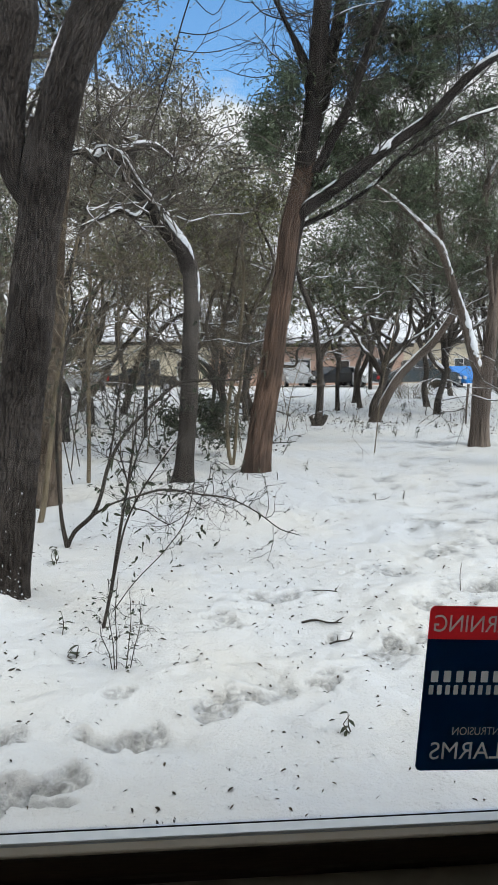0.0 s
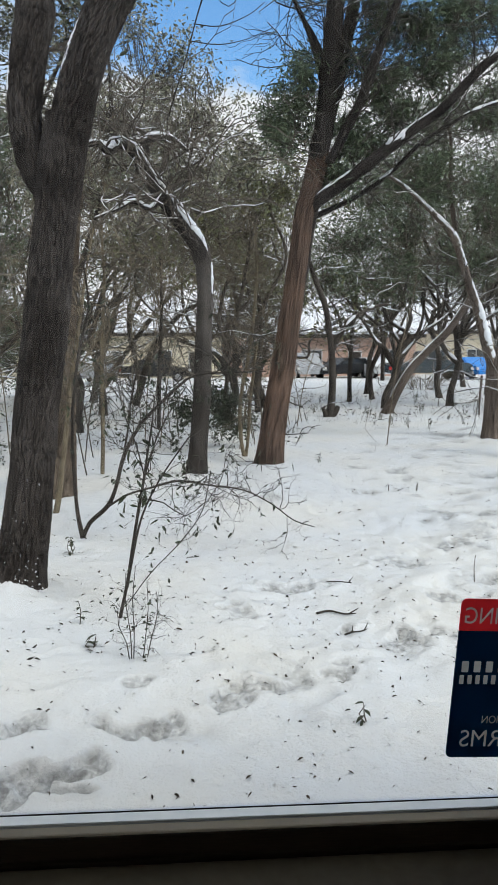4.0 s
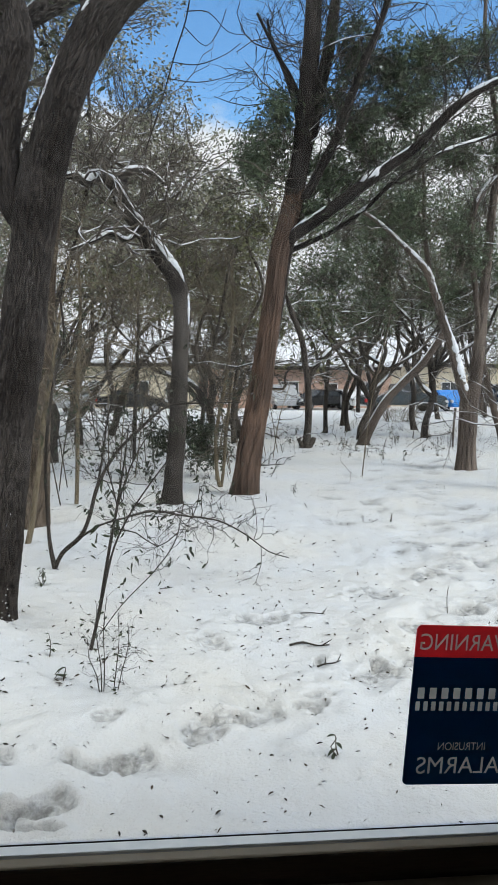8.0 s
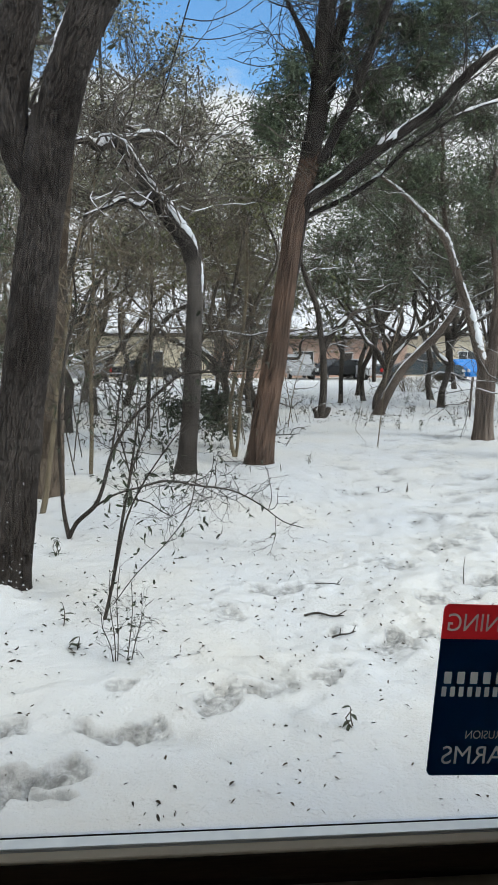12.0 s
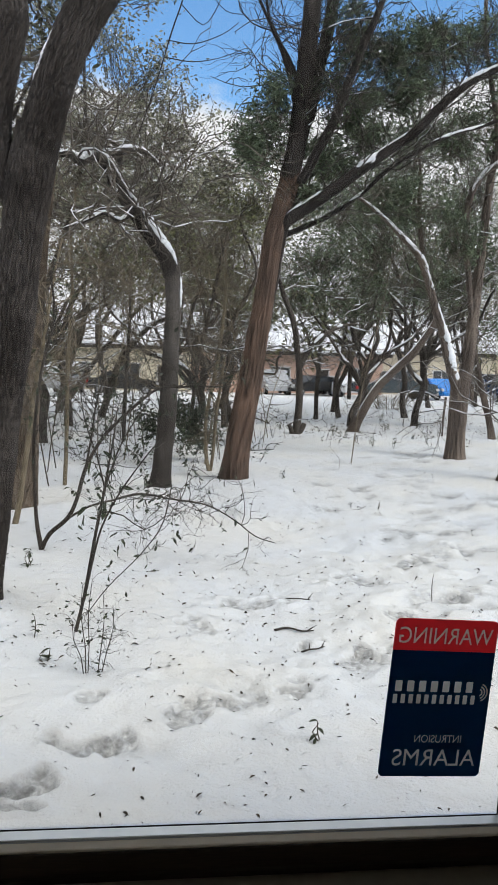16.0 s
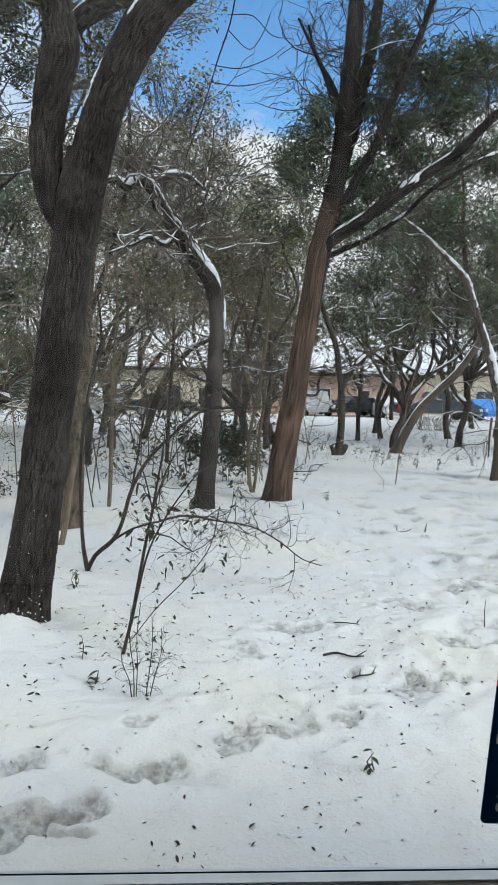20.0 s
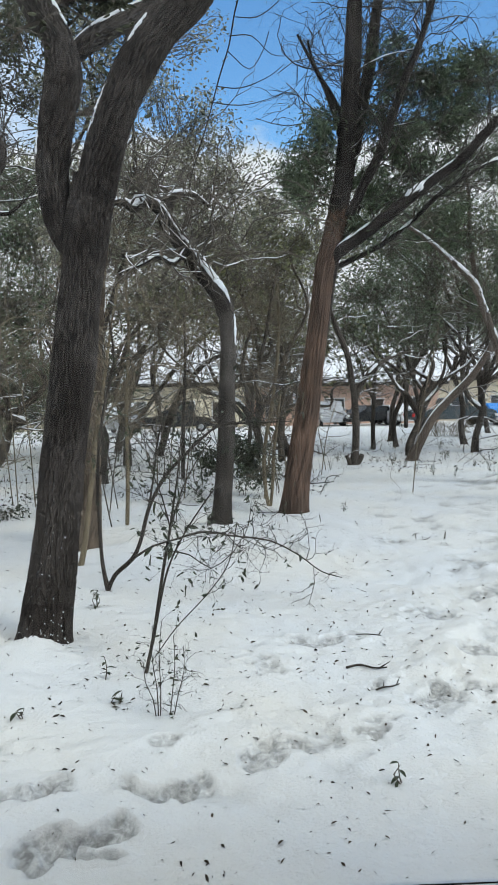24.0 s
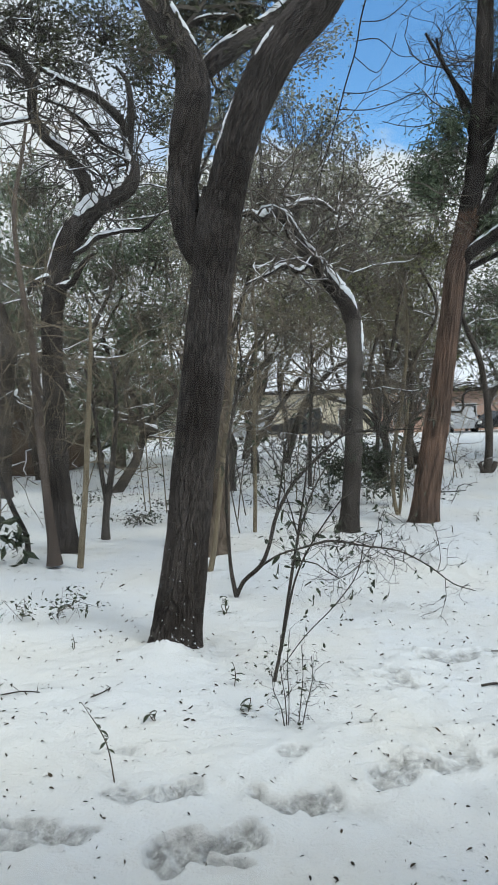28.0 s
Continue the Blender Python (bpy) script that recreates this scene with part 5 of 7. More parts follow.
limb(LEFTEDGE, "trunk", [(-3.34, 9.00, -0.23, 0.039), (-3.37, 9.00, 0.06, 0.033), (-3.50, 9.00, 0.34, 0.033), (-3.62, 9.00, 0.65, 0.030), (-3.80, 9.00, 1.06, 0.026), (-3.94, 9.00, 1.74, 0.023)])
limb(LEFTBIG, "trunk", [(-5.10, 12.50, 0.07, 0.201), (-5.04, 12.50, 0.83, 0.174), (-4.93, 12.50, 1.77, 0.156), (-4.82, 12.50, 2.51, 0.137), (-4.97, 12.50, 3.25, 0.110)])
limb(RB, "trunk", [(9.90, 19.20, -0.57, 0.099), (9.80, 19.20, -0.11, 0.085), (9.59, 19.20, 0.58, 0.085), (9.37, 19.20, 1.33, 0.078), (9.16, 19.20, 2.08, 0.057)])
limb(RB2, "trunk", [(21.29, 44.00, -1.26, 0.195), (21.24, 44.00, -0.42, 0.162), (21.28, 44.00, 1.32, 0.146), (21.29, 44.00, 3.39, 0.114)])
limb(RB3, "trunk", [(5.84, 11.00, -0.35, 0.081), (5.96, 11.00, 0.01, 0.073), (6.11, 11.00, 0.50, 0.073), (6.32, 11.00, 1.04, 0.073), (6.60, 11.00, 1.75, 0.065)])
limb(PALE, "trunk", [(-1.04, 8.05, -0.24, 0.032), (-0.99, 8.05, 0.00, 0.029), (-0.93, 8.05, 0.41, 0.026), (-0.88, 8.05, 0.76, 0.026), (-0.84, 8.05, 1.11, 0.024), (-0.78, 8.05, 1.45, 0.021), (-0.72, 8.05, 1.79, 0.018), (-0.65, 8.05, 2.24, 0.012), (-0.56, 8.05, 2.68, 0.009)])
limb(PALEPOLE, "trunk", [(-0.73, 10.80, -0.30, 0.028), (-0.71, 10.80, 0.14, 0.028), (-0.70, 10.80, 0.62, 0.028), (-0.69, 10.80, 1.24, 0.028), (-0.66, 10.80, 1.85, 0.024), (-0.63, 10.80, 2.45, 0.020), (-0.65, 10.80, 3.05, 0.016), (-0.59, 10.80, 3.64, 0.012)])
limb(P258, "trunk", [(0.08, 12.50, 0.12, 0.032), (0.09, 12.50, 0.63, 0.032), (0.11, 12.50, 1.17, 0.028), (0.14, 12.50, 1.71, 0.028), (0.16, 12.50, 2.24, 0.023), (0.15, 12.50, 2.86, 0.018)])
limb(P415, "trunk", [(1.45, 12.20, -0.34, 0.036), (1.39, 12.20, -0.05, 0.031), (1.37, 12.20, 0.45, 0.031), (1.43, 12.20, 0.90, 0.031), (1.52, 12.20, 1.35, 0.031), (1.59, 12.20, 1.88, 0.027), (1.64, 12.20, 2.58, 0.022), (1.62, 12.20, 3.19, 0.018)])
limb(P415, "limb", [(1.46, 12.20, -0.34, 0.027), (1.50, 12.20, -0.01, 0.027), (1.54, 12.20, 0.63, 0.027), (1.59, 12.20, 0.99, 0.022), (1.65, 12.20, 1.53, 0.018)])
limb(P385, "trunk", [(1.52, 17.00, -0.25, 0.044), (1.61, 17.00, 0.50, 0.044), (1.69, 17.00, 1.25, 0.044), (1.83, 17.00, 1.99, 0.044), (2.00, 17.00, 2.73, 0.037), (2.15, 17.00, 3.57, 0.037), (2.30, 17.00, 4.18, 0.031)])
limb(P385, "limb", [(1.69, 17.00, 1.25, 0.031), (1.46, 17.00, 1.87, 0.037), (1.55, 17.00, 2.48, 0.037), (1.75, 17.00, 3.09, 0.031)])
limb(P435, "trunk", [(2.61, 19.00, -0.28, 0.084), (2.56, 19.00, 0.36, 0.070), (2.62, 19.00, 1.06, 0.063), (2.67, 19.00, 1.76, 0.056), (2.62, 19.00, 2.59, 0.049)])
limb(SAP, "stem", [(-0.65, 6.90, -0.19, 0.023), (-0.69, 6.91, 0.02, 0.018), (-0.71, 6.93, 0.27, 0.015), (-0.72, 6.94, 0.68, 0.015), (-0.70, 6.96, 1.08, 0.013), (-0.64, 6.97, 1.47, 0.013), (-0.55, 6.99, 1.86, 0.010), (-0.58, 7.00, 2.25, 0.008)])
limb(SAP, "stem", [(-0.65, 6.90, -0.18, 0.020), (-0.58, 6.85, -0.03, 0.020), (-0.42, 6.81, 0.12, 0.020), (-0.34, 6.76, 0.30, 0.017), (-0.28, 6.72, 0.53, 0.017), (-0.21, 6.67, 0.70, 0.015), (-0.10, 6.63, 0.88, 0.014), (0.05, 6.58, 1.04, 0.014), (0.22, 6.54, 1.20, 0.012), (0.35, 6.49, 1.29, 0.009), (0.59, 6.45, 1.31, 0.007), (0.94, 6.40, 1.32, 0.005)])
limb(SAP, "stem", [(-0.42, 6.85, 0.11, 0.012), (-0.24, 6.77, 0.23, 0.010), (-0.04, 6.69, 0.30, 0.010), (0.20, 6.61, 0.37, 0.010), (0.47, 6.53, 0.34, 0.008), (0.75, 6.44, 0.31, 0.007), (0.98, 6.36, 0.20, 0.006), (1.16, 6.28, 0.07, 0.005), (1.32, 6.20, 0.03, 0.003)])
limb(SAP, "stem", [(-0.28, 6.80, 0.51, 0.010), (-0.22, 6.83, 0.83, 0.009), (-0.18, 6.87, 1.13, 0.008), (-0.10, 6.90, 1.42, 0.006)])
limb(SHRUBSTEM, "stem", [(-0.23, 4.70, -0.12, 0.012), (-0.18, 4.70, 0.10, 0.010), (-0.14, 4.70, 0.33, 0.010), (-0.10, 4.70, 0.56, 0.010), (-0.06, 4.70, 0.77, 0.009), (-0.04, 4.70, 0.90, 0.007), (-0.01, 4.70, 1.08, 0.005), (0.01, 4.70, 1.25, 0.003)])
limb(SHRUBSTEM, "stem", [(-0.18, 4.70, 0.07, 0.007), (-0.14, 4.68, 0.28, 0.007), (-0.08, 4.66, 0.53, 0.006), (0.02, 4.64, 0.74, 0.005), (0.16, 4.62, 0.95, 0.004), (0.29, 4.60, 1.12, 0.003)])
limb(SHRUBSTEM, "stem", [(-0.17, 4.70, -0.02, 0.003), (-0.03, 4.65, 0.18, 0.003), (0.15, 4.60, 0.38, 0.003), (0.28, 4.55, 0.58, 0.003), (0.33, 4.50, 0.83, 0.003)])
limb(SHRUBSTEM, "stem", [(-0.05, 4.70, 0.80, 0.006), (0.02, 4.77, 1.00, 0.005), (0.11, 4.83, 1.16, 0.004), (0.21, 4.90, 1.30, 0.004)])
limb(SHRUBSTEM, "stem", [(-0.08, 4.70, 0.63, 0.005), (0.05, 4.67, 0.61, 0.004), (0.18, 4.63, 0.53, 0.003), (0.30, 4.60, 0.62, 0.003)])
limb(SHRUBSTEM, "stem", [(-0.06, 4.70, 0.77, 0.005), (-0.11, 4.73, 0.97, 0.004), (-0.18, 4.77, 1.16, 0.003), (-0.21, 4.80, 1.34, 0.003)])

GREY_BOUGHS = [(-1.28, 16.50, 7.74, 1.82, 1.64, 1.46, 230), (0.21, 16.50, 7.28, 1.15, 1.20, 1.33, 190), (1.11, 16.50, 6.17, 0.97, 0.87, 0.73, 120), (-0.44, 16.50, 5.95, 1.82, 1.64, 0.85, 200), (0.69, 16.50, 5.09, 1.58, 1.42, 0.73, 200), (2.16, 16.50, 5.59, 0.73, 0.65, 0.61, 90), (-1.71, 16.50, 4.81, 1.33, 1.20, 0.97, 140), (-2.19, 16.50, 9.55, 1.94, 1.75, 1.09, 150), (-0.37, 16.50, 9.05, 1.58, 1.42, 0.85, 150)]
OLIVE_BOUGHS = [(2.13, 19.00, 4.47, 1.54, 1.38, 0.98, 150), (1.17, 19.00, 4.06, 1.26, 1.13, 0.84, 110), (2.68, 19.00, 3.40, 0.98, 0.88, 0.70, 70), (-0.32, 19.00, 3.50, 1.68, 1.51, 0.70, 110), (2.13, 19.00, 5.53, 1.12, 1.01, 0.63, 110), (3.24, 19.00, 5.42, 0.84, 0.75, 0.84, 90)]
CEDAR_BOUGHS = [(2.13, 11.30, 5.12, 0.30, 0.45, 0.50, 80), (2.01, 11.30, 4.50, 0.35, 0.34, 0.37, 70), (2.93, 11.30, 4.37, 0.46, 0.41, 0.37, 90), (3.25, 11.30, 5.32, 0.46, 0.41, 0.46, 90), (3.74, 11.30, 6.03, 0.58, 0.52, 0.41, 110), (3.47, 11.30, 4.82, 0.50, 0.45, 0.29, 70), (4.05, 11.30, 5.51, 0.46, 0.41, 0.37, 80), (4.41, 11.30, 6.22, 0.58, 0.52, 0.33, 80), (3.23, 11.30, 6.23, 0.41, 0.37, 0.41, 60), (2.60, 11.30, 3.89, 0.41, 0.37, 0.25, 50), (1.73, 11.30, 4.80, 0.21, 0.30, 0.33, 30)]
RIGHT_BOUGHS = [(5.48, 14.00, 6.85, 0.82, 0.74, 0.62, 110), (6.22, 14.00, 5.71, 0.51, 0.65, 0.72, 90), (6.42, 14.00, 7.38, 0.62, 0.56, 0.62, 90), (5.44, 14.00, 4.49, 0.62, 0.56, 0.46, 70), (4.69, 14.00, 4.47, 0.57, 0.51, 0.41, 60), (6.23, 14.00, 3.80, 0.51, 0.56, 0.62, 70), (7.12, 14.00, 6.34, 0.62, 1.11, 1.23, 120), (5.62, 14.00, 5.79, 0.62, 0.56, 0.41, 60)]
BACKR_BOUGHS = [(5.98, 23.00, 4.64, 1.52, 1.37, 1.02, 140), (7.73, 23.00, 4.84, 1.52, 1.37, 1.19, 150), (9.37, 23.00, 4.02, 1.35, 1.22, 1.02, 130), (7.05, 23.00, 3.32, 1.52, 1.37, 0.76, 120), (5.30, 23.00, 3.31, 1.02, 0.91, 0.68, 70), (10.44, 23.00, 4.71, 1.02, 1.22, 1.35, 120), (6.31, 23.00, 5.97, 1.35, 1.22, 0.85, 110), (8.05, 23.00, 6.17, 1.19, 1.07, 0.85, 90), (11.90, 23.00, 5.25, 1.19, 1.52, 1.69, 130), (8.72, 23.00, 7.66, 1.35, 1.22, 1.02, 100), (10.56, 23.00, 6.40, 1.19, 1.07, 1.02, 90)]
RIGHTOUT_BOUGHS = [(11.39, 22.00, 8.04, 0.97, 1.17, 1.30, 110), (11.97, 22.00, 5.27, 0.97, 1.17, 1.30, 130), (11.95, 22.00, 2.89, 0.97, 0.87, 0.81, 90), (12.25, 22.00, 1.51, 0.97, 0.87, 0.49, 50), (13.58, 22.00, 6.56, 0.97, 2.19, 2.43, 100)]
LEFT_BOUGHS = [(-3.10, 9.60, 6.28, 0.63, 0.57, 0.42, 130), (-2.32, 9.60, 6.23, 0.63, 0.57, 0.32, 130), (-1.85, 9.60, 5.73, 0.49, 0.44, 0.42, 100), (-2.77, 9.60, 5.79, 0.63, 0.57, 0.28, 70), (-3.48, 9.60, 5.76, 0.35, 0.38, 0.42, 60), (-1.74, 9.60, 5.12, 0.35, 0.32, 0.28, 50), (-4.04, 9.60, 5.94, 0.49, 0.63, 0.70, 60)]
LEFTJ_BOUGHS = [(-3.81, 17.00, 2.48, 1.00, 0.90, 0.75, 110), (-4.76, 17.00, 1.50, 1.00, 0.90, 0.56, 90), (-3.52, 17.00, 3.46, 0.87, 0.79, 0.75, 100), (-4.10, 17.00, 4.60, 1.12, 1.01, 0.75, 110), (-5.48, 17.00, 5.16, 1.00, 0.90, 0.87, 100), (-6.36, 17.00, 3.07, 0.75, 0.90, 1.00, 110), (-3.08, 17.00, 4.80, 0.75, 0.79, 0.87, 80), (-5.80, 17.00, 6.41, 1.00, 0.90, 0.75, 90), (-3.54, 17.00, 5.93, 1.00, 0.90, 0.75, 90), (-7.19, 17.00, 4.61, 0.87, 1.35, 1.50, 110), (-4.13, 17.00, 0.97, 0.62, 0.56, 0.44, 50), (-4.93, 17.00, 3.27, 1.00, 0.90, 0.62, 80)]
OAK_BOUGHS = [(-0.80, 6.00, 4.53, 0.30, 0.27, 0.13, 40), (-0.38, 6.00, 4.42, 0.22, 0.20, 0.13, 30), (-0.57, 6.00, 4.84, 0.52, 0.47, 0.17, 60), (0.19, 6.00, 5.03, 0.65, 0.59, 0.22, 60), (-1.17, 6.00, 4.88, 0.43, 0.39, 0.22, 60)]
BUSH_BOUGHS = [(1.35, 13.50, 0.28, 0.42, 0.43, 0.48, 60), (1.00, 13.50, 0.54, 0.25, 0.27, 0.30, 24), (0.50, 13.50, 0.39, 0.35, 0.36, 0.40, 30)]


t_ = twigs(OAK, 14, 0.8, 0.02, 2, 3, seed=3, low=0.4, skip=2, upto=4)
foliage(OAK, t_, 6, 0.1, 0.055, M_LEAF_BACKLIT, seed=4, fine=True)
crown(OAK, OAK_BOUGHS[:3] + OAK_BOUGHS[4:], 14, 0.1, 0.06, M_LEAF_BACKLIT, seed=5, twig_r=0.005, twig_mat=M_TWIG_DARK)
twigs(BACKOAK, 14, 0.8, 0.01, 2, 3, seed=6, low=0.55)
twigs(MID, 55, 1.5, 0.018, 2, 3, M_TWIG, 0.3, 0.2, 0.45, seed=8, skip=1, white=0.3)
crown(MID, GREY_BOUGHS[:6], 11, 0.2, 0.085, M_LEAF_GREY, narrow=0.5, seed=9, snow=0.03)
t_ = twigs(CEDAR, 130, 1.3, 0.014, 2, 3, M_TWIG_DARK, 0.12, 0.2, seed=10, skip=2, white=0.2)
foliage(CEDAR, t_[::14], 12, 0.12, 0.06, M_LEAF_JUN, 0.5, 0.26, 11, "sprays")
twigs(CEDAR, 110, 1.1, 0.010, 2, 3, M_TWIG_DARK, 0.1, 0.9, 0.25, 61, 3)
crown(CEDAR, CEDAR_BOUGHS, 20, 0.12, 0.10, M_LEAF_JUN, 0.6, 0.26, 12, 0.006, snow=0.012)
t_ = twigs(RIGHT, 90, 1.4, 0.012, 2, 3, M_TWIG, 0.25, 0.2, seed=14, skip=1, white=0.3)
crown(RIGHT, RIGHT_BOUGHS, 18, 0.15, 0.11, M_LEAF_JUN, 0.6, 0.27, 15, 0.007, snow=0.012)
twigs(LEAN, 12, 0.9, 0.01, 2, 2, seed=16)
for k, ob in enumerate((STUMP, P597, P637, DK145, LEAN220, P435, LEFTBIG, RB, RB3)):
    twigs(ob, 16, 1.5, 0.016, 2, 3, M_TWIG, 0.35, 0.15, seed=20 + k, white=0.6)
twigs(LEFT, 90, 1.2, 0.014, 2, 3, M_TWIG_DARK, 0.3, 0.1, 0.45, seed=30, skip=1, white=0.3)
crown(LEFT, LEFT_BOUGHS, 9, 0.16, 0.062, M_LEAF_BACKLIT, narrow=0.48, seed=31, twig_r=0.006, snow=0.01, twig_mat=M_TWIG_DARK)
for k, (ob, c) in enumerate(((LEFTTHIN, 40), (LEFTPOLE, 26), (PAIR, 30), (LEFTEDGE, 26), (PALE, 40), (PALEPOLE, 60), (P258, 50), (P415, 45), (P385, 50))):
    twigs(ob, int(c * 0.6), 1.2, 0.009, 2, 3, M_TWIG_BROWN, 0.3, 0.1, 0.45, 40 + k)
t_ = twigs(SAP, 105, 0.48, 0.005, 2, 3, M_TWIG_DARK, 0.4, 0.0, 0.4, 55)
foliage(SAP, t_[::9], 2, 0.03, 0.055, M_LEAF_BROAD, 0.7, 0.4, 56, "leaves", fine=True)
t_ = twigs(SHRUBSTEM, 26, 0.36, 0.004, 2, 3, M_TWIG_DARK, 0.35, 0.0, 0.3, 57)
_line = STEM_LINES[SHRUBSTEM.name][0]
foliage(SHRUBSTEM, _line[(_line[:, 2] > 0.6) & (_line[:, 2] < 1.0)][:, :3], 4, 0.07, 0.085, M_LEAF_BROAD, 1.0, 0.36, 59, "leaves", fine=True)
foliage(SHRUBSTEM, t_[::2], 1, 0.03, 0.042, M_LEAF_BROAD, 0.9, 0.4, 58, "leaves", fine=True)


def stand_in_woods(name, x, y, h, label, mat, leaf, boughs, per, spread, size, seed, narrow=0.42, droop=0.3, snow=0.012, stems=3):
    """A tree of the woods: a few crooked stems that carry the given boughs."""
    ob = tree(name, x, y, label, mat, 9, False, 0.4)
    rs = np.random.RandomState(seed)
    z0 = snow_z(x, y)
    picks = [boughs[i] for i in np.linspace(0, len(boughs) - 1, stems + 2).astype(int)]
    stem, at = [(x, y, z0 - 0.1, 0.13)], np.array((x, y))
    lean = rs.randn(2) * 0.1
    for q in range(1, 6):
        at = at + lean + rs.randn(2) * (0.11, 0.05)
        stem.append((*at, z0 + h * 0.28 * q / 5, 0.115 - 0.006 * q))
    limb(ob, "trunk", stem)
    for k, b in enumerate(picks):
        low = np.array(stem[3 + k % 3][:3])
        e = np.array(b[:3])
        side = rs.randn(3) * (0.38, 0.2, 0.15)
        pts = [(*low, 0.075)]
        for q in (0.2, 0.4, 0.6, 0.8):
            side = side * 0.6 + rs.randn(3) * (0.3, 0.2, 0.18)
            pts.append((*(low + (e - low) * (q, q, q**1.1) + side), 0.075 - 0.06 * q))
        limb(ob, "limb", pts + [(*e, 0.012)])
    twigs(ob, 26, 2.4, 0.028, 2, 3, M_TWIG, 0.25, 0.05, 0.35, seed + 3, white=0.55)
    crown(ob, boughs, per, spread, size, leaf, droop, narrow, seed + 1, 0.012, 0.3, snow)
    return ob


_rs = np.random.RandomState(91)
stand_in_woods("live_oak_tree", -1.6, 16.5, 9.0, "grey-green live oak with snow specks in its crown", M_GREYBARK, M_LEAF_GREY, GREY_BOUGHS[6:], 11, 0.22, 0.09, 70, 0.5, snow=0.03)
stand_in_woods("live_oak_tree", 2.0, 19.0, 6.0, "low olive-green live oak", M_DARKBARK, M_LEAF_OAK, OLIVE_BOUGHS, 9, 0.25, 0.10, 72, 0.5, snow=0.03)
stand_in_woods("juniper_tree", 7.2, 23.3, 7.0, "dense dark juniper at the back of the clearing", M_DARKBARK, M_LEAF_JUN, BACKR_BOUGHS[:6], 13, 0.27, 0.14, 74, 0.28, 0.5, stems=6)
stand_in_woods("juniper_tree", 9.6, 24.0, 8.0, "dense dark juniper at the back of the clearing", M_DARKBARK, M_LEAF_JUN, BACKR_BOUGHS[6:], 13, 0.27, 0.14, 76, 0.28, 0.5, stems=6)
stand_in_woods("juniper_tree", 12.4, 22.0, 8.0, "dark juniper beside the car park", M_DARKBARK, M_LEAF_JUN, RIGHTOUT_BOUGHS, 18, 0.25, 0.13, 78, 0.28, 0.5)
stand_in_woods("juniper_tree", -4.3, 17.0, 6.0, "dark green juniper with low boughs", M_DARKBARK, M_LEAF_JUN, LEFTJ_BOUGHS[:6], 16, 0.2, 0.11, 80, 0.28, 0.5)
stand_in_woods("juniper_tree", -5.8, 17.4, 6.5, "dark green juniper with low boughs", M_DARKBARK, M_LEAF_JUN, LEFTJ_BOUGHS[6:], 14, 0.2, 0.11, 82, 0.28, 0.5)


def thicket(x, y, wide, high, stems, seed, mat):
    """A stand of thin bare shoots with many fine twigs."""
    ob = tree("bare_bush", x, y, "thicket of thin bare brown shoots rising from the snow", mat, 6, True, 0.0, "bush")
    rs = np.random.RandomState(seed)
    for _ in range(stems):
        px_, py_ = x + rs.randn() * wide, y + rs.randn() * wide
        z = snow_z(px_, py_)
        dx, dy, h = rs.randn() * 0.6, rs.randn() * 0.5, high * rs.uniform(0.6, 1.2)
        limb(ob, "shoot", [(px_, py_, z - 0.05, 0.010), (px_ + dx * 0.3, py_ + dy * 0.3, z + h * 0.35, 0.009), (px_ + dx * 0.9, py_ + dy, z + h * 0.7, 0.008), (px_ + dx * 1.3, py_ + dy * 1.6, z + h, 0.003)])
    twigs(ob, stems * 6, 1.4, 0.011, 2, 3, mat, 0.25, 0.15, 0.5, seed + 1, white=0.2)
    return ob


for _k, (_x, _y, _h) in enumerate(((-0.9, 12.0, 4.0), (0.1, 13.8, 4.4), (-1.8, 13.0, 4.2), (0.9, 15.0, 4.6), (2.1, 15.5, 4.6), (2.6, 13.6, 3.6), (-0.4, 17.5, 5.0), (3.4, 18.0, 4.6), (-3.4, 13.0, 3.6), (-4.4, 11.5, 3.8))):
    thicket(_x, _y, 0.5, _h, 3, 500 + 3 * _k, M_TWIG_BROWN if _k % 3 else M_TWIG)
for _k, (_x, _y) in enumerate(((-9.5, 29.0), (-7.2, 27.0), (-10.5, 36.0), (-4.9, 31.0))):
    _b = [(_x + _rs.randn() * 1.4, _y + _rs.randn() * 0.8, snow_z(_x, _y) + _rs.uniform(0.9, 3.2), 1.5, 1.2, 0.9, 60) for _ in range(7)]
    stand_in_woods("juniper_tree", _x, _y, 3.5, "low bushy juniper in front of the car park", M_DARKBARK, M_LEAF_JUN, _b, 34, 0.3, 0.12, 600 + 2 * _k, 0.3, 0.4, 0.01, 2)
DRY = tree("bare_bush", 12.2, 34.0, "dry brown twiggy bush in front of a truck", M_TWIG_BROWN, 6, False, 0.0, "bush")
for _k in range(14):
    _a, _h = _rs.uniform(-1.5, 1.5), _rs.uniform(0.7, 1.5)
    limb(DRY, "shoot", [(12.2 + _a * 0.3, 34.0 + _rs.randn() * 0.2, -0.95, 0.018), (12.2 + _a * 0.7, 34.0 + _rs.randn() * 0.3, -0.9 + _h * 0.5, 0.012), (12.2 + _a, 34.0 + _rs.randn() * 0.4, -0.9 + _h, 0.005)])
twigs(DRY, 90, 0.7, 0.012, 2, 3, M_TWIG_BROWN, 0.15, 0.2, 0.35, 620)
BUSH = tree("evergreen_shrub", 1.3, 13.5, "dark broad-leaved evergreen shrub on the snow", M_TWIG, 6, True, 0.0, "shrub")
crown(BUSH, BUSH_BOUGHS, 14, 0.09, 0.10, M_LEAF_BROAD, 0.6, 0.36, 85, 0.005, -0.2)

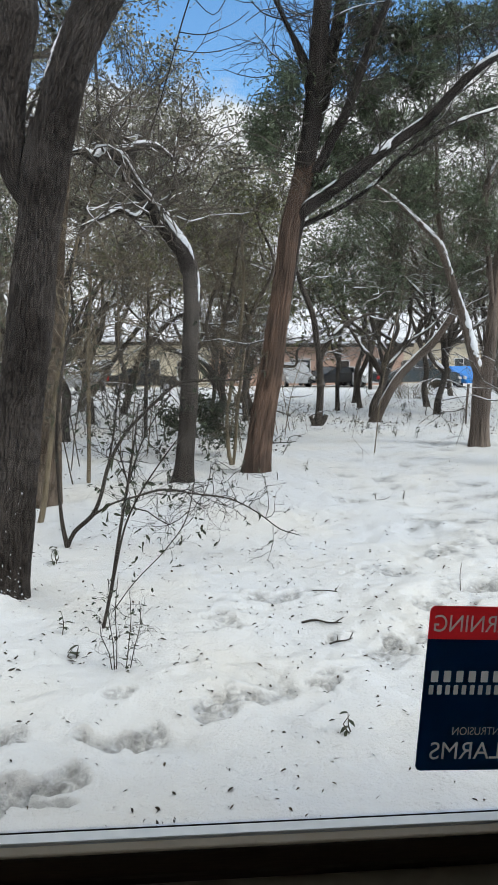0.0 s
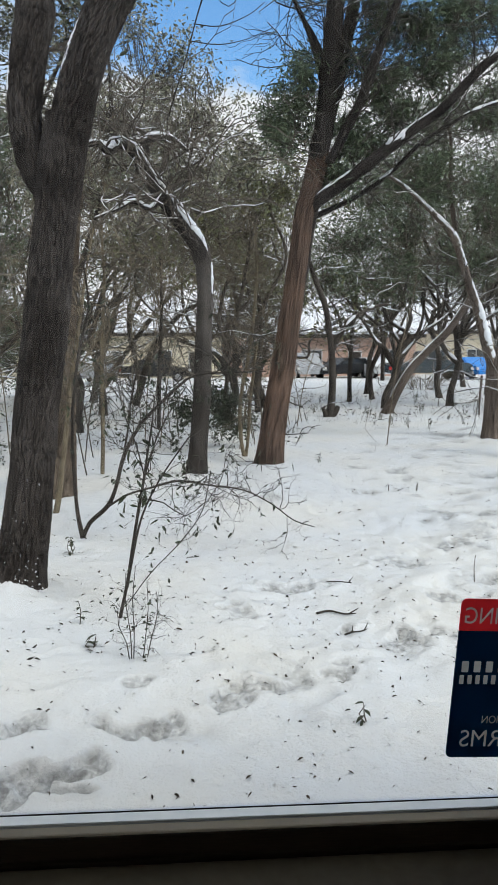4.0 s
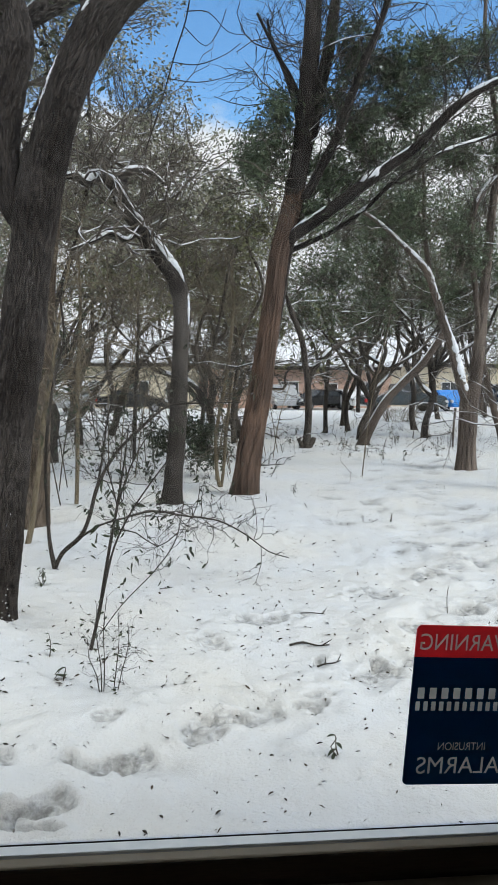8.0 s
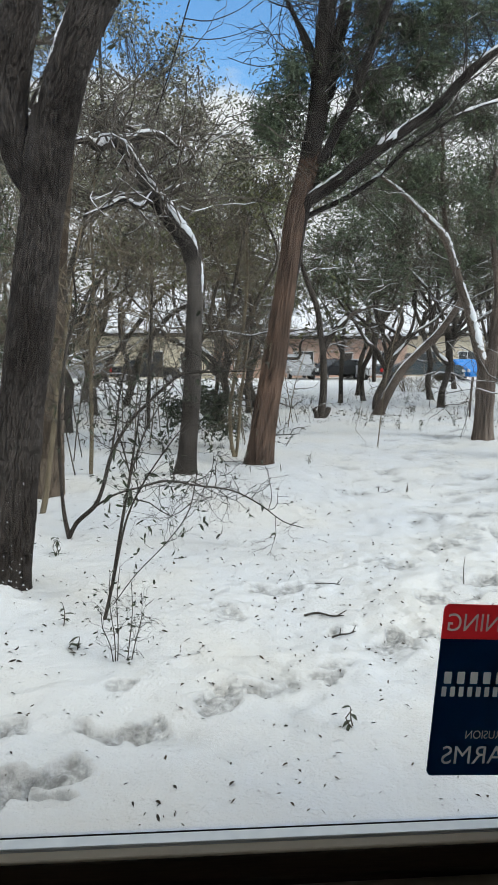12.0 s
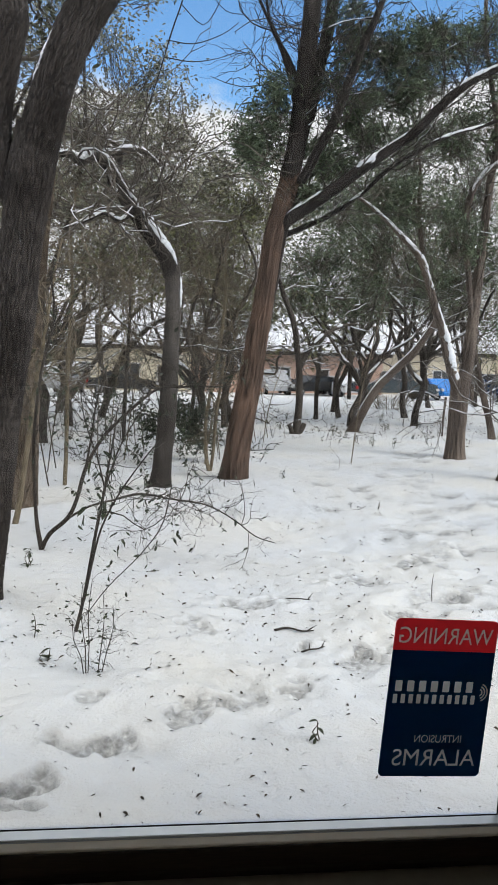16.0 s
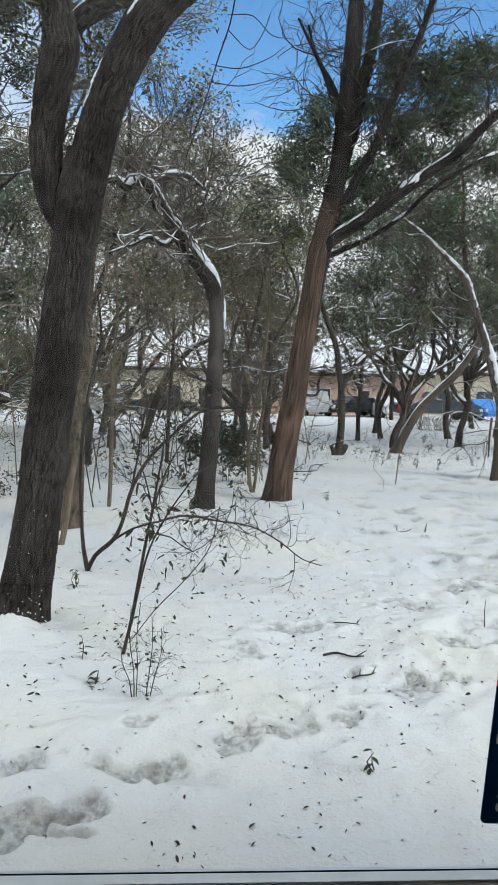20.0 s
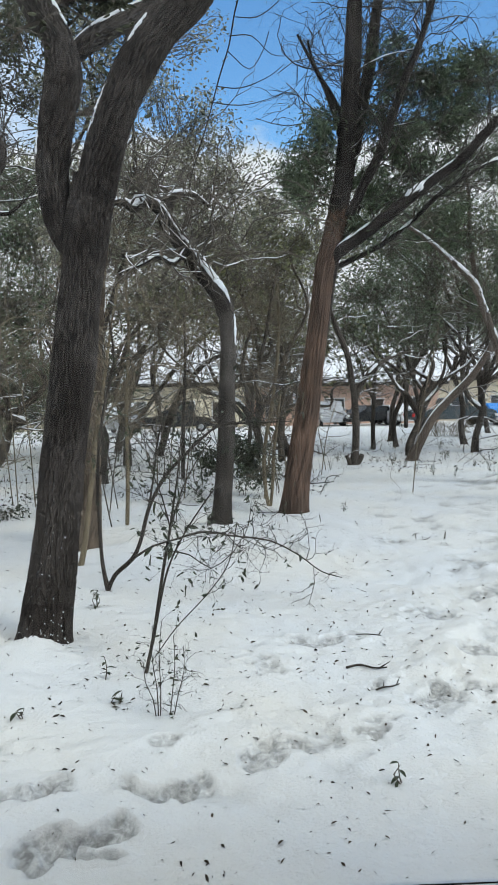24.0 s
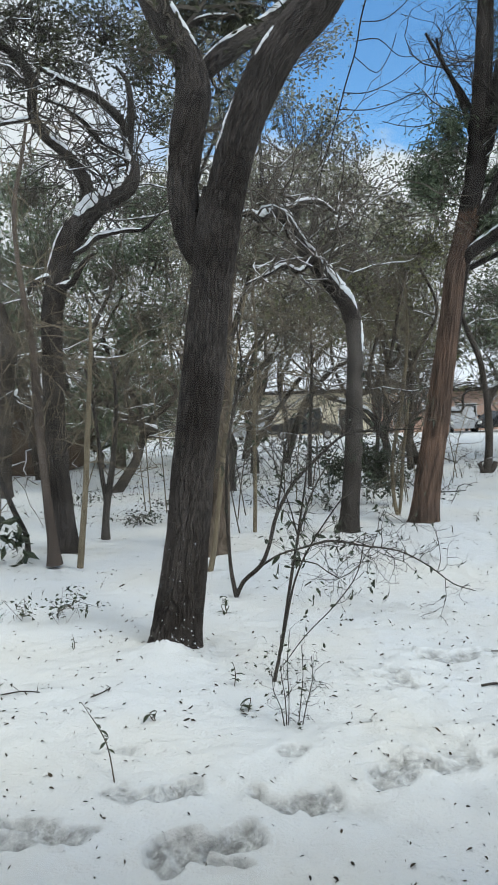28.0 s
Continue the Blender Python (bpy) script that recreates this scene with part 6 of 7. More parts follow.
def low_shrub(x, y, wide, high, places, leaf, seed, per=4):
    """A low broad-leaved shrub half buried in snow."""
    ob = tree("evergreen_shrub", x, y, "low evergreen shrub half buried in the snow", M_TWIG, 6, True, 0.0, "shrub")
    crown(ob, [(x, y, snow_z(x, y) + high * 0.5, wide, wide * 0.8, high * 0.6, places)], per, 0.05, leaf, M_LEAF_BROAD, 0.5, 0.4, seed, 0.003, -0.3)


for _k, _s in enumerate(((-1.99, 6.2, 0.26, 0.28, 18, 0.055), (-2.4, 6.2, 0.16, 0.22, 10, 0.05), (-3.4, 8.7, 0.3, 0.6, 14, 0.17), (-2.67, 11.9, 0.5, 0.22, 40, 0.06), (-2.2, 13.4, 0.5, 0.22, 34, 0.06), (-4.3, 14.6, 0.6, 0.3, 30, 0.07), (1.05, 14.6, 0.35, 0.6, 26, 0.09), (0.35, 12.9, 0.3, 0.5, 22, 0.08), (2.2, 16.8, 0.4, 0.5, 26, 0.08))):
    low_shrub(*_s, 640 + 3 * _k)

# further woods, in a loose belt behind the clearing
_spots = [(-9.5, 24), (-7.6, 30), (-5.2, 34), (-3.2, 25), (-0.6, 33), (1.5, 27), (4.2, 33), (6.0, 36), (3.6, 24.5), (8.8, 31), (11.4, 35), (13.6, 30), (15.5, 37),
          (17.5, 31), (-11.5, 33), (10.6, 27.5), (-1.4, 21.5), (19.5, 40), (-7.4, 21)]
for _k, (_x, _y) in enumerate(_spots):
    _az = _x / _y
    _top = 1.6 + _y * (0.24 if 0.03 < _az < 0.2 else 0.36) if _y < 40 else 8
    _b = []
    for _j in range(9):
        _z = _top * _rs.uniform(0.42 if -0.12 < _az < 0.12 else 0.25, 0.82)
        _r = _rs.uniform(0.9, 1.7) * _y / 28
        _b.append((_x + _rs.randn() * 1.5, _y + _rs.randn() * 1.0, _z, _r * 1.25, _r, min(_r * 0.75, _top - _z), 52))
    _jun = _k % 3 == 0
    stand_in_woods("juniper_tree" if _jun else "live_oak_tree", _x, _y, _top, "dark juniper in the woods" if _jun else "grey-green live oak in the woods", M_DARKBARK,
                   M_LEAF_JUN if _jun else M_LEAF_GREY if _k % 3 == 1 else M_LEAF_OAK, _b, 7, 0.3, 0.17, 100 + 2 * _k, 0.42, 0.4, 0.04, 2)


# ---- buildings and cars behind the woods ----
M_CREAM = noisy("cream_siding", (0.60, 0.52, 0.38), (0.72, 0.64, 0.49), 1.5, (1, 1, 8), bump=0.2)
M_BRICK = noisy("salmon_brick", (0.46, 0.29, 0.22), (0.60, 0.42, 0.33), 2.5, (1, 1, 3), bump=0.3)
M_EAVE = noisy("dark_eave_paint", (0.03, 0.026, 0.022), (0.06, 0.05, 0.045), 4)
M_DARKGLASS = noisy("dark_window_glass", (0.02, 0.025, 0.03), (0.05, 0.055, 0.06), 1.5, rough=0.12, bump=0, spec=0.6)
M_WHITE = noisy("white_trim_paint", (0.62, 0.62, 0.6), (0.72, 0.72, 0.7), 5, bump=0.05)
M_SHED = noisy("brown_shed_boards", (0.05, 0.033, 0.022), (0.10, 0.07, 0.05), 3, (6, 6, 0.6), bump=0.3)


def apartment(name, x0, x1, y0, depth, base, eave, ridge, mat, label, openings):
    """A low long house with a snow-covered roof; openings: (x, wide, sill, head, is_door)."""
    ob = thing(name, ((x0 + x1) / 2, y0, base), label, "building")
    wall = boxed("wall", (x0, x1, y0, y0 + depth, base, eave), mat, ob)
    boxed("fascia", (x0 - 0.6, x1 + 0.6, y0 - 0.62, y0 - 0.5, eave - 0.18, eave + 0.1), M_EAVE, ob, 0.01)
    boxed("soffit", (x0 - 0.6, x1 + 0.6, y0 - 0.5, y0 - 0.003, eave - 0.16, eave - 0.08), M_EAVE, ob)
    bm = bmesh.new()
    ym = y0 + depth / 2
    sec = [(y0 - 0.66, eave + 0.10), (y0 - 0.66, eave + 0.26), (ym, ridge), (y0 + depth + 0.66, eave + 0.26), (y0 + depth + 0.66, eave + 0.10), (ym, ridge - 0.2)]
    ends = [[bm.verts.new((x, y, z)) for y, z in sec] for x in (x0 - 0.7, x1 + 0.7)]
    for k in range(6):
        bm.faces.new((ends[0][k], ends[0][(k + 1) % 6], ends[1][(k + 1) % 6], ends[1][k]))
    for e in ends:
        bm.faces.new(e[:3] + [e[5]]), bm.faces.new([e[2], e[3], e[4], e[5]])
    bmesh.ops.recalc_face_normals(bm, faces=bm.faces)
    part("roof", bm, M_SNOWCAP, ob, "roof under smooth white snow")
    for x, w, s, h, door in openings:
        win = boxed("door" if door else "window", (x - w / 2, x + w / 2, y0 - 0.03, y0 - 0.004, base + s, base + h), M_EAVE if door else M_DARKGLASS, ob)
        for d in ((x - w / 2 - 0.07, x - w / 2, base + s, base + h), (x + w / 2, x + w / 2 + 0.07, base + s, base + h), (x - w / 2 - 0.07, x + w / 2 + 0.07, base + h, base + h + 0.08), (x - w / 2 - 0.07, x + w / 2 + 0.07, base + s - 0.08, base + s)):
            boxed("frame", (d[0], d[1], y0 - 0.05, y0 - 0.004, d[2], d[3]), M_WHITE, win)
        if not door:
            boxed("mullion", (x - 0.025, x + 0.025, y0 - 0.045, y0 - 0.031, base + s, base + h), M_WHITE, win)
    return ob


apartment("apartment_building", -14, 5.2, 58, 11, -1.75, 1.75, 5.2, M_CREAM, "cream low apartment building under a snowy roof", [(x, 1.5, 0.9, 2.2, False) for x in (-11, -7.5, -3, 0.6)] + [(x, 0.95, 0.05, 2.1, True) for x in (-5.2, 3.2)])
apartment("apartment_building", 5.9, 20.5, 58.5, 11, -1.75, 1.6, 4.9, M_BRICK, "salmon brick low apartment building under a snowy roof", [(x, 1.5, 0.9, 2.2, False) for x in (7.6, 12.2, 18.4)] + [(x, 0.95, 0.05, 2.1, True) for x in (10, 15.6)])
apartment("apartment_building", 21.6, 44, 62, 12, -1.8, 1.9, 5.6, M_CREAM, "cream low apartment building under a snowy roof", [(x, 1.5, 0.9, 2.2, False) for x in (23.5, 27, 33, 38)] + [(x, 0.95, 0.05, 2.1, True) for x in (30, 35.5)])
apartment("garden_shed", -15.0, -7.6, 22.5, 4, -0.62, 1.72, 2.6, M_SHED, "dark brown wooden shed with snow on its roof", [])

M_TYRE = noisy("tyre_rubber", (0.014, 0.014, 0.015), (0.03, 0.03, 0.03), 20, rough=0.85, bump=0.2)
M_RIM = noisy("alloy_rim", (0.32, 0.32, 0.33), (0.45, 0.45, 0.46), 12, rough=0.35, metal=0.7, bump=0)
M_LAMP = noisy("lamp_plastic", (0.6, 0.6, 0.58), (0.72, 0.72, 0.7), 8, rough=0.2, bump=0)
M_TAIL = noisy("tail_lamp_red", (0.35, 0.015, 0.015), (0.45, 0.03, 0.03), 8, rough=0.25, bump=0)
PAINT = {n: noisy(n + "_car_paint", c, tuple(v * 1.25 for v in c), 3, rough=0.25, bump=0, spec=0.6) for n, c in
         (("black", (0.012, 0.013, 0.015)), ("slate", (0.035, 0.05, 0.06)), ("blue", (0.03, 0.22, 0.62)), ("white", (0.62, 0.63, 0.64)), ("silver", (0.35, 0.36, 0.37)))}
SHAPES = {
    "sedan": ([(-2.3, 0.35), (-2.32, 0.75), (-2.2, 0.95), (-1.55, 1.0), (-0.95, 1.42), (0.35, 1.45), (1.05, 0.98), (2.1, 0.85), (2.3, 0.65), (2.28, 0.35)], [(-1.4, 1.02), (-0.9, 1.36), (0.3, 1.39), (0.92, 1.0)], 1.78, 0.32),
    "suv": ([(-2.3, 0.42), (-2.34, 0.95), (-2.2, 1.1), (-1.95, 1.72), (-1.6, 1.8), (0.4, 1.78), (1.05, 1.15), (2.1, 1.02), (2.32, 0.8), (2.3, 0.42)], [(-1.9, 1.15), (-1.72, 1.66), (0.32, 1.68), (0.92, 1.16)], 1.86, 0.36),
    "pickup": ([(-2.85, 0.5), (-2.88, 1.12), (-0.75, 1.14), (-0.62, 1.82), (-0.4, 1.88), (0.65, 1.86), (1.25, 1.22), (2.6, 1.12), (2.85, 0.9), (2.83, 0.5)], [(-0.5, 1.2), (-0.42, 1.76), (0.6, 1.76), (1.1, 1.22)], 1.95, 0.39)}


def car(kind, x, y, turn, paint, label, snow=False):
    side, glass, wide, wr = SHAPES[kind]
    ob = thing("pickup_truck" if kind == "pickup" else "car", (x, y, snow_z(x, y)), label, "truck" if kind == "pickup" else "car", "parked vehicles")
    ob.matrix_world = pose(x, y, snow_z(x, y), 0, 0, turn)

    def slab(name, outline, y0, y1, mat, bevel, tag=""):
        bm = bmesh.new()
        f = bm.faces.new([bm.verts.new((px_, y0, pz)) for px_, pz in outline])
        e = bmesh.ops.extrude_face_region(bm, geom=[f])
        bmesh.ops.translate(bm, vec=(0, y1 - y0, 0), verts=[v for v in e["geom"] if isinstance(v, bmesh.types.BMVert)])
        bmesh.ops.recalc_face_normals(bm, faces=bm.faces)
        if bevel:
            bmesh.ops.bevel(bm, geom=list(bm.edges), offset=bevel, segments=2, affect="EDGES", clamp_overlap=True)
        me = bpy.data.meshes.new(name)
        bm.to_mesh(me), bm.free(), me.materials.append(mat)
        o = new(name, me)
        o.parent = ob
        return tagged(o, tag)

    slab("body", side, -wide / 2, wide / 2, PAINT[paint], 0.07)
    for s in (-1, 1):
        yy = s * (wide / 2)
        slab("side_window", glass, yy - 0.004, yy + 0.012, M_DARKGLASS, 0)
        slab("pillar", [(-0.2, glass[0][1]), (-0.12, glass[0][1]), (-0.12, glass[1][1] + 0.03), (-0.2, glass[1][1] + 0.03)], yy - 0.002, yy + 0.018, PAINT[paint], 0)
        slab("headlight", [(2.12 if kind != "pickup" else 2.66, 0.68), (2.33 if kind != "pickup" else 2.87, 0.66), (2.3 if kind != "pickup" else 2.84, 0.82), (2.1 if kind != "pickup" else 2.62, 0.86)], yy * 0.96 - 0.1, yy * 0.96 + 0.06, M_LAMP, 0.01)
        back = side[1][0]
        slab("tail_light", [(back - 0.02, 0.7), (back + 0.16, 0.7), (back + 0.16, 0.92), (back - 0.01, 0.92)], yy * 0.96 - 0.08, yy * 0.96 + 0.06, M_TAIL, 0.01)
        slab("mirror", [(0.78, 1.02 * glass[0][1] - 0.02), (0.98, 1.02 * glass[0][1] - 0.02), (0.96, 1.02 * glass[0][1] + 0.13), (0.8, 1.02 * glass[0][1] + 0.13)], yy + s * 0.03, yy + s * 0.17, PAINT[paint], 0.02)
        for wx in (side[0][0] * 0.62, side[-1][0] * 0.64):
            def disc(name, r, half, mat, parent, off=0.0):
                bm = bmesh.new()
                bmesh.ops.create_cone(bm, cap_ends=True, segments=24, radius1=r, radius2=r, depth=half * 2, matrix=Matrix.Translation((wx, yy - s * 0.1 + off, wr)) @ Matrix.Rotation(radians(90), 4, "X"))
                bmesh.ops.bevel(bm, geom=[e for e in bm.edges if len(e.link_faces) == 2 and any(len(f.verts) > 4 for f in e.link_faces)], offset=min(0.03, half * 0.5), segments=2, affect="EDGES")
                me = bpy.data.meshes.new(name)
                bm.to_mesh(me), bm.free(), me.materials.append(mat)
                o = new(name, me)
                o.parent = parent
                return o
            wheel = disc("wheel", wr, 0.11, M_TYRE, ob)
            disc("rim", wr * 0.62, 0.02, M_RIM, wheel, s * 0.105)
    slab("bumper", [(side[-1][0] - 0.1, 0.36), (side[-1][0] + 0.06, 0.38), (side[-1][0] + 0.07, 0.58), (side[-1][0] - 0.08, 0.6)], -wide / 2 + 0.08, wide / 2 - 0.08, M_RIM if kind == "pickup" else PAINT[paint], 0.02)
    if snow:
        top = [(p, z + 0.015) for p, z in side[2:-2]]
        slab("snow", [(top[0][0], top[0][1])] + [(p, z + 0.16) for p, z in top] + [(top[-1][0], top[-1][1])], -wide / 2 + 0.05, wide / 2 - 0.05, M_SNOWCAP, 0.05, "thick snow on the car")
    return ob


car("sedan", 0.1, 50.2, 0, "black", "black sedan parked behind the woods")
car("suv", -3.5, 48.2, 80, "silver", "parked car buried under snow", True)
car("suv", 11.0, 55.0, -90, "silver", "silver-grey car parked nose to the wall")
car("sedan", 13.5, 54.0, 205, "black", "black car parked behind the trees")
car("sedan", 15.9, 54.0, -80, "white", "white parked car half hidden by trees")
car("pickup", 18.05, 49.2, 0, "slate", "dark slate pickup truck parked by the woods")
car("sedan", 21.9, 51.2, -80, "blue", "bright blue car parked beside a truck")
car("pickup", 25.1, 48.5, -90, "black", "black pickup truck parked facing the woods")


# ---- small things on the snow ----
def scatter_leaves():
    rs = np.random.RandomState(200)
    n = 11000
    y = 2.2 + 24 * rs.rand(n) ** 1.1
    x = (rs.rand(n) * 1.05 - 0.38) * (y + 0.6)
    keep = (y > 3.6) | (rs.rand(n) < 0.75)
    x, y, n = x[keep], y[keep], int(keep.sum())
    at = np.stack([x, y, [snow_z(a, b) + 0.004 for a, b in zip(x, y)]], -1)
    a = rs.rand(n) * 6.283
    tilt = np.abs(rs.randn(n)) * 0.4
    d = np.stack([np.cos(a) * np.cos(tilt), np.sin(a) * np.cos(tilt), np.sin(tilt)], -1)
    s = np.stack([-np.sin(a), np.cos(a), rs.randn(n) * 0.35], -1)
    ln = (0.011 + 0.03 * rs.rand(n) ** 1.5) * np.where(rs.rand(n) < 0.12, 1.5, 1.0) * np.where(y < 4.0, 0.72, 1.0)
    wd = ln * rs.uniform(0.15, 0.45, n)
    L_, W_ = d * ln[:, None], s * wd[:, None]
    up = np.array((0, 0, 1.0)) * (ln * rs.uniform(-0.03, 0.2, n))[:, None]
    v = np.stack([at - L_ * 0.5, at - L_ * 0.12 + W_ * 0.5 + up, at + L_ * 0.22 + W_ * 0.42 + up, at + L_ * 0.5, at + L_ * 0.22 - W_ * 0.42 + up, at - L_ * 0.12 - W_ * 0.5 + up], 1).reshape(-1, 3)
    k = np.arange(n)[:, None] * 6
    f = np.concatenate([k + [0, 1, 2, 3], k + [0, 3, 4, 5]], 1).reshape(-1, 4)
    return mesh_of("fallen_leaves", v, f, M_LITTER, False)


tagged(new("fallen_leaves", scatter_leaves()), "brown oak leaves and bits strewn over the snow", "leaves", "", "stuff")


def sprig(x, y, high, stems, leaves, size, seed, lean=(0, 0), name="seedling", label="small evergreen seedling poking out of the snow"):
    """A small plant: a few thin stems with separate pointed leaves."""
    rs = np.random.RandomState(seed)
    z = snow_z(x, y)
    ob = thing(name, (x, y, z), label, "plant")
    tips = []
    for k in range(stems):
        a = rs.rand() * 6.28
        e = np.array((x + lean[0] + math.cos(a) * 0.22 * high * (stems > 1), y + lean[1] + math.sin(a) * 0.22 * high * (stems > 1), z + high * rs.uniform(0.75, 1.0)))
        p = smooth_line([(x, y, z - 0.02, 0.004), (*((np.array((x, y, z)) * 0.5 + e * 0.5) + rs.randn(3) * 0.02), 0.003), (*e, 0.0015)], 0.03)
        part_mesh("stem", mesh_of("stem", *tube(p, 5), M_TWIG), ob)
        tips.append(p[max(1, len(p) // 3):, :3])
    tips = np.concatenate(tips)
    for k in range(leaves):
        at = tips[rs.randint(len(tips))][None]
        a = rs.rand() * 6.28
        d = np.array((math.cos(a), math.sin(a), rs.uniform(-0.5, 0.35)))
        d /= np.linalg.norm(d)
        s = np.cross(d, (0, 0, 1.0))
        s /= np.linalg.norm(s)
        up = np.cross(s, d)
        ln = size * rs.uniform(0.7, 1.25)
        rows = [(0, 0.03), (0.25, 0.17), (0.55, 0.21), (0.85, 0.1), (1, 0.01)]
        v = []
        for t, w in rows:
            c = at[0] + d * ln * t - np.array((0, 0, 1)) * ln * 0.25 * t * t
            v += [c - s * ln * w + up * ln * w * 0.35, c, c + s * ln * w + up * ln * w * 0.35]
        f = [(3 * i + j, 3 * i + j + 1, 3 * i + j + 4, 3 * i + j + 3) for i in range(4) for j in range(2)]
        part_mesh("leaf", mesh_of("leaf", v, f, M_LEAF_BROAD), ob)
    return ob


SPROUTS = [(-0.84, 4.08, 0.07, 2, 4, 0.06), (-0.47, 4.62, 0.16, 1, 7, 0.05), (-0.36, 4.25, 0.07, 2, 5, 0.06), (-0.72, 6.35, 0.16, 2, 7, 0.06),
           (0.91, 3.14, 0.09, 2, 5, 0.045)]
for _k, (_x, _y, _h, _s, _n, _z) in enumerate(SPROUTS):
    sprig(_x, _y, _h, _s, _n, _z, 300 + _k)
SEEDLING = tree("shrub", -0.13, 4.05, "small twiggy shrub with tiny leaves poking out of the snow", M_TWIG_DARK, 5, True, 0.0, "shrub")
_z = snow_z(-0.13, 4.05)
for _dx, _dy, _h, _o in ((-0.03, 0.02, 0.48, -0.01), (0.02, 0.05, 0.50, 0.0), (0.08, -0.04, 0.44, 0.05), (0.13, 0.03, 0.36, 0.07), (-0.08, -0.03, 0.3, -0.02)):
    limb(SEEDLING, "stem", [(-0.13 + _o, 4.05, _z - 0.02, 0.003), (-0.128 + _o + _dx * 0.2, 4.05 + _dy * 0.3, _z + _h * 0.3, 0.0026), (-0.14 + _o + _dx * 0.55, 4.05 + _dy * 0.6, _z + _h * 0.65, 0.002), (-0.13 + _dx, 4.05 + _dy, _z + _h, 0.0014)])
_t = twigs(SEEDLING, 64, 0.12, 0.0018, 1, 2, M_TWIG_DARK, 0.2, 0.25, 0.4, 320)
foliage(SEEDLING, _t[::2], 1, 0.01, 0.026, M_LEAF_BROAD, 0.3, 0.48, 321, "leaves", fine=True)
sprig(-0.9, 3.41, 0.42, 1, 11, 0.04, 330, (-0.17, 0.1))
sprig(2.46, 11.31, 0.2, 2, 8, 0.06, 331)
sprig(2.51, 13.5, 0.3, 3, 12, 0.06, 332, (0.1, 0))
sprig(2.3, 5.21, 0.22, 1, 1, 0.02, 333)
sprig(2.84, 8.99, 0.1, 2, 3, 0.04, 334)
sprig(3.18, 8.94, 0.12, 2, 5, 0.04, 335)
sprig(-0.68, 6.3, 0.12, 2, 5, 0.06, 336)
sprig(-1.71, 5.45, 0.12, 2, 4, 0.04, 337)
for _k in range(26):
    _y = _rs.uniform(16, 27)
    sprig(_y * _rs.uniform(0.17, 0.42), _y, _rs.uniform(0.12, 0.35), 4, 12, 0.07, 340 + _k)


def undergrowth():
    """Low leafy scrub and dry stalks over the far side of the clearing."""
    rs = np.random.RandomState(210)
    spots = np.concatenate([np.stack([rs.uniform(1.5, 13, 420), rs.uniform(17, 31, 420)], -1), np.stack([rs.uniform(-4, 3, 200), rs.uniform(13, 28, 200)], -1), np.stack([rs.uniform(-9, -2, 160), rs.uniform(11, 26, 160)], -1)])
    spots = spots[[noise.noise(Vector((x * 0.5, y * 0.5, 3))) > -0.15 for x, y in spots]]
    at = np.array([(x, y, snow_z(x, y)) for x, y in spots])
    p = np.repeat(at, 9, 0)
    p = p + rs.randn(len(p), 3) * (0.13, 0.13, 0.0) + np.array((0, 0, 1.0)) * (rs.rand(len(p), 1) ** 1.5) * 0.22
    soup = Soup()
    soup.add(*leaf_quads(rs, p, 0.06, 0.1, 0.45))
    for x, y, z in at[::2]:
        e = rs.randn(3) * (0.12, 0.12, 0.03)
        soup.line([(x, y, z - 0.02, 0.004), (x + e[0] * 0.4, y + e[1] * 0.4, z + 0.14, 0.003), (x + e[0], y + e[1], z + 0.3 + e[2], 0.0015)])
    return soup.mesh("undergrowth", M_LITTER, False)


tagged(new("undergrowth", undergrowth()), "low leafy scrub and dry stalks rising through the snow", "undergrowth", "", "stuff")


def stick(points, r, seed):
    """A fallen twig on the snow, with a short fork."""
    rs = np.random.RandomState(seed)
    p = smooth_line([(x, y, snow_z(x, y) + 0.012, r * k) for (x, y), k in zip(points, (1, 0.9, 0.7, 0.5, 0.3))], 0.02)
    ob = thing("fallen_twig", p[0, :3], "dark twig lying on the snow", "twig")
    part_mesh("stem", mesh_of("stem", *tube(p, 6, 0.12, 0, seed), M_TWIG_DARK), ob)
    for k in range(2):
        q = p[rs.randint(len(p) // 3, len(p))]
        e = q[:3] + np.array((rs.uniform(-0.08, 0.08), rs.uniform(-0.07, 0.07), 0.03))
        part_mesh("fork", mesh_of("fork", *tube([(*q[:3], r * 0.6), (*((q[:3] + e) / 2), r * 0.5), (*e, r * 0.2)], 5), M_TWIG_DARK), ob)


for _k, _p in enumerate(([(1.01, 4.66), (1.1, 4.70), (1.18, 4.62), (1.25, 4.60)], [(1.09, 4.26), (1.14, 4.28), (1.2, 4.31), (1.25, 4.34)], [(1.21, 5.26), (1.3, 5.27), (1.38, 5.21)], [(-1.29, 4.4), (-1.24, 4.45), (-1.2, 4.51)],
                         [(-1.88, 4.52), (-1.75, 4.55), (-1.63, 4.5)], [(2.84, 8.9), (2.95, 8.98), (3.06, 9.1)])):
    stick(_p, (0.008, 0.0065)[_k] if _k < 2 else 0.0045, 400 + _k)


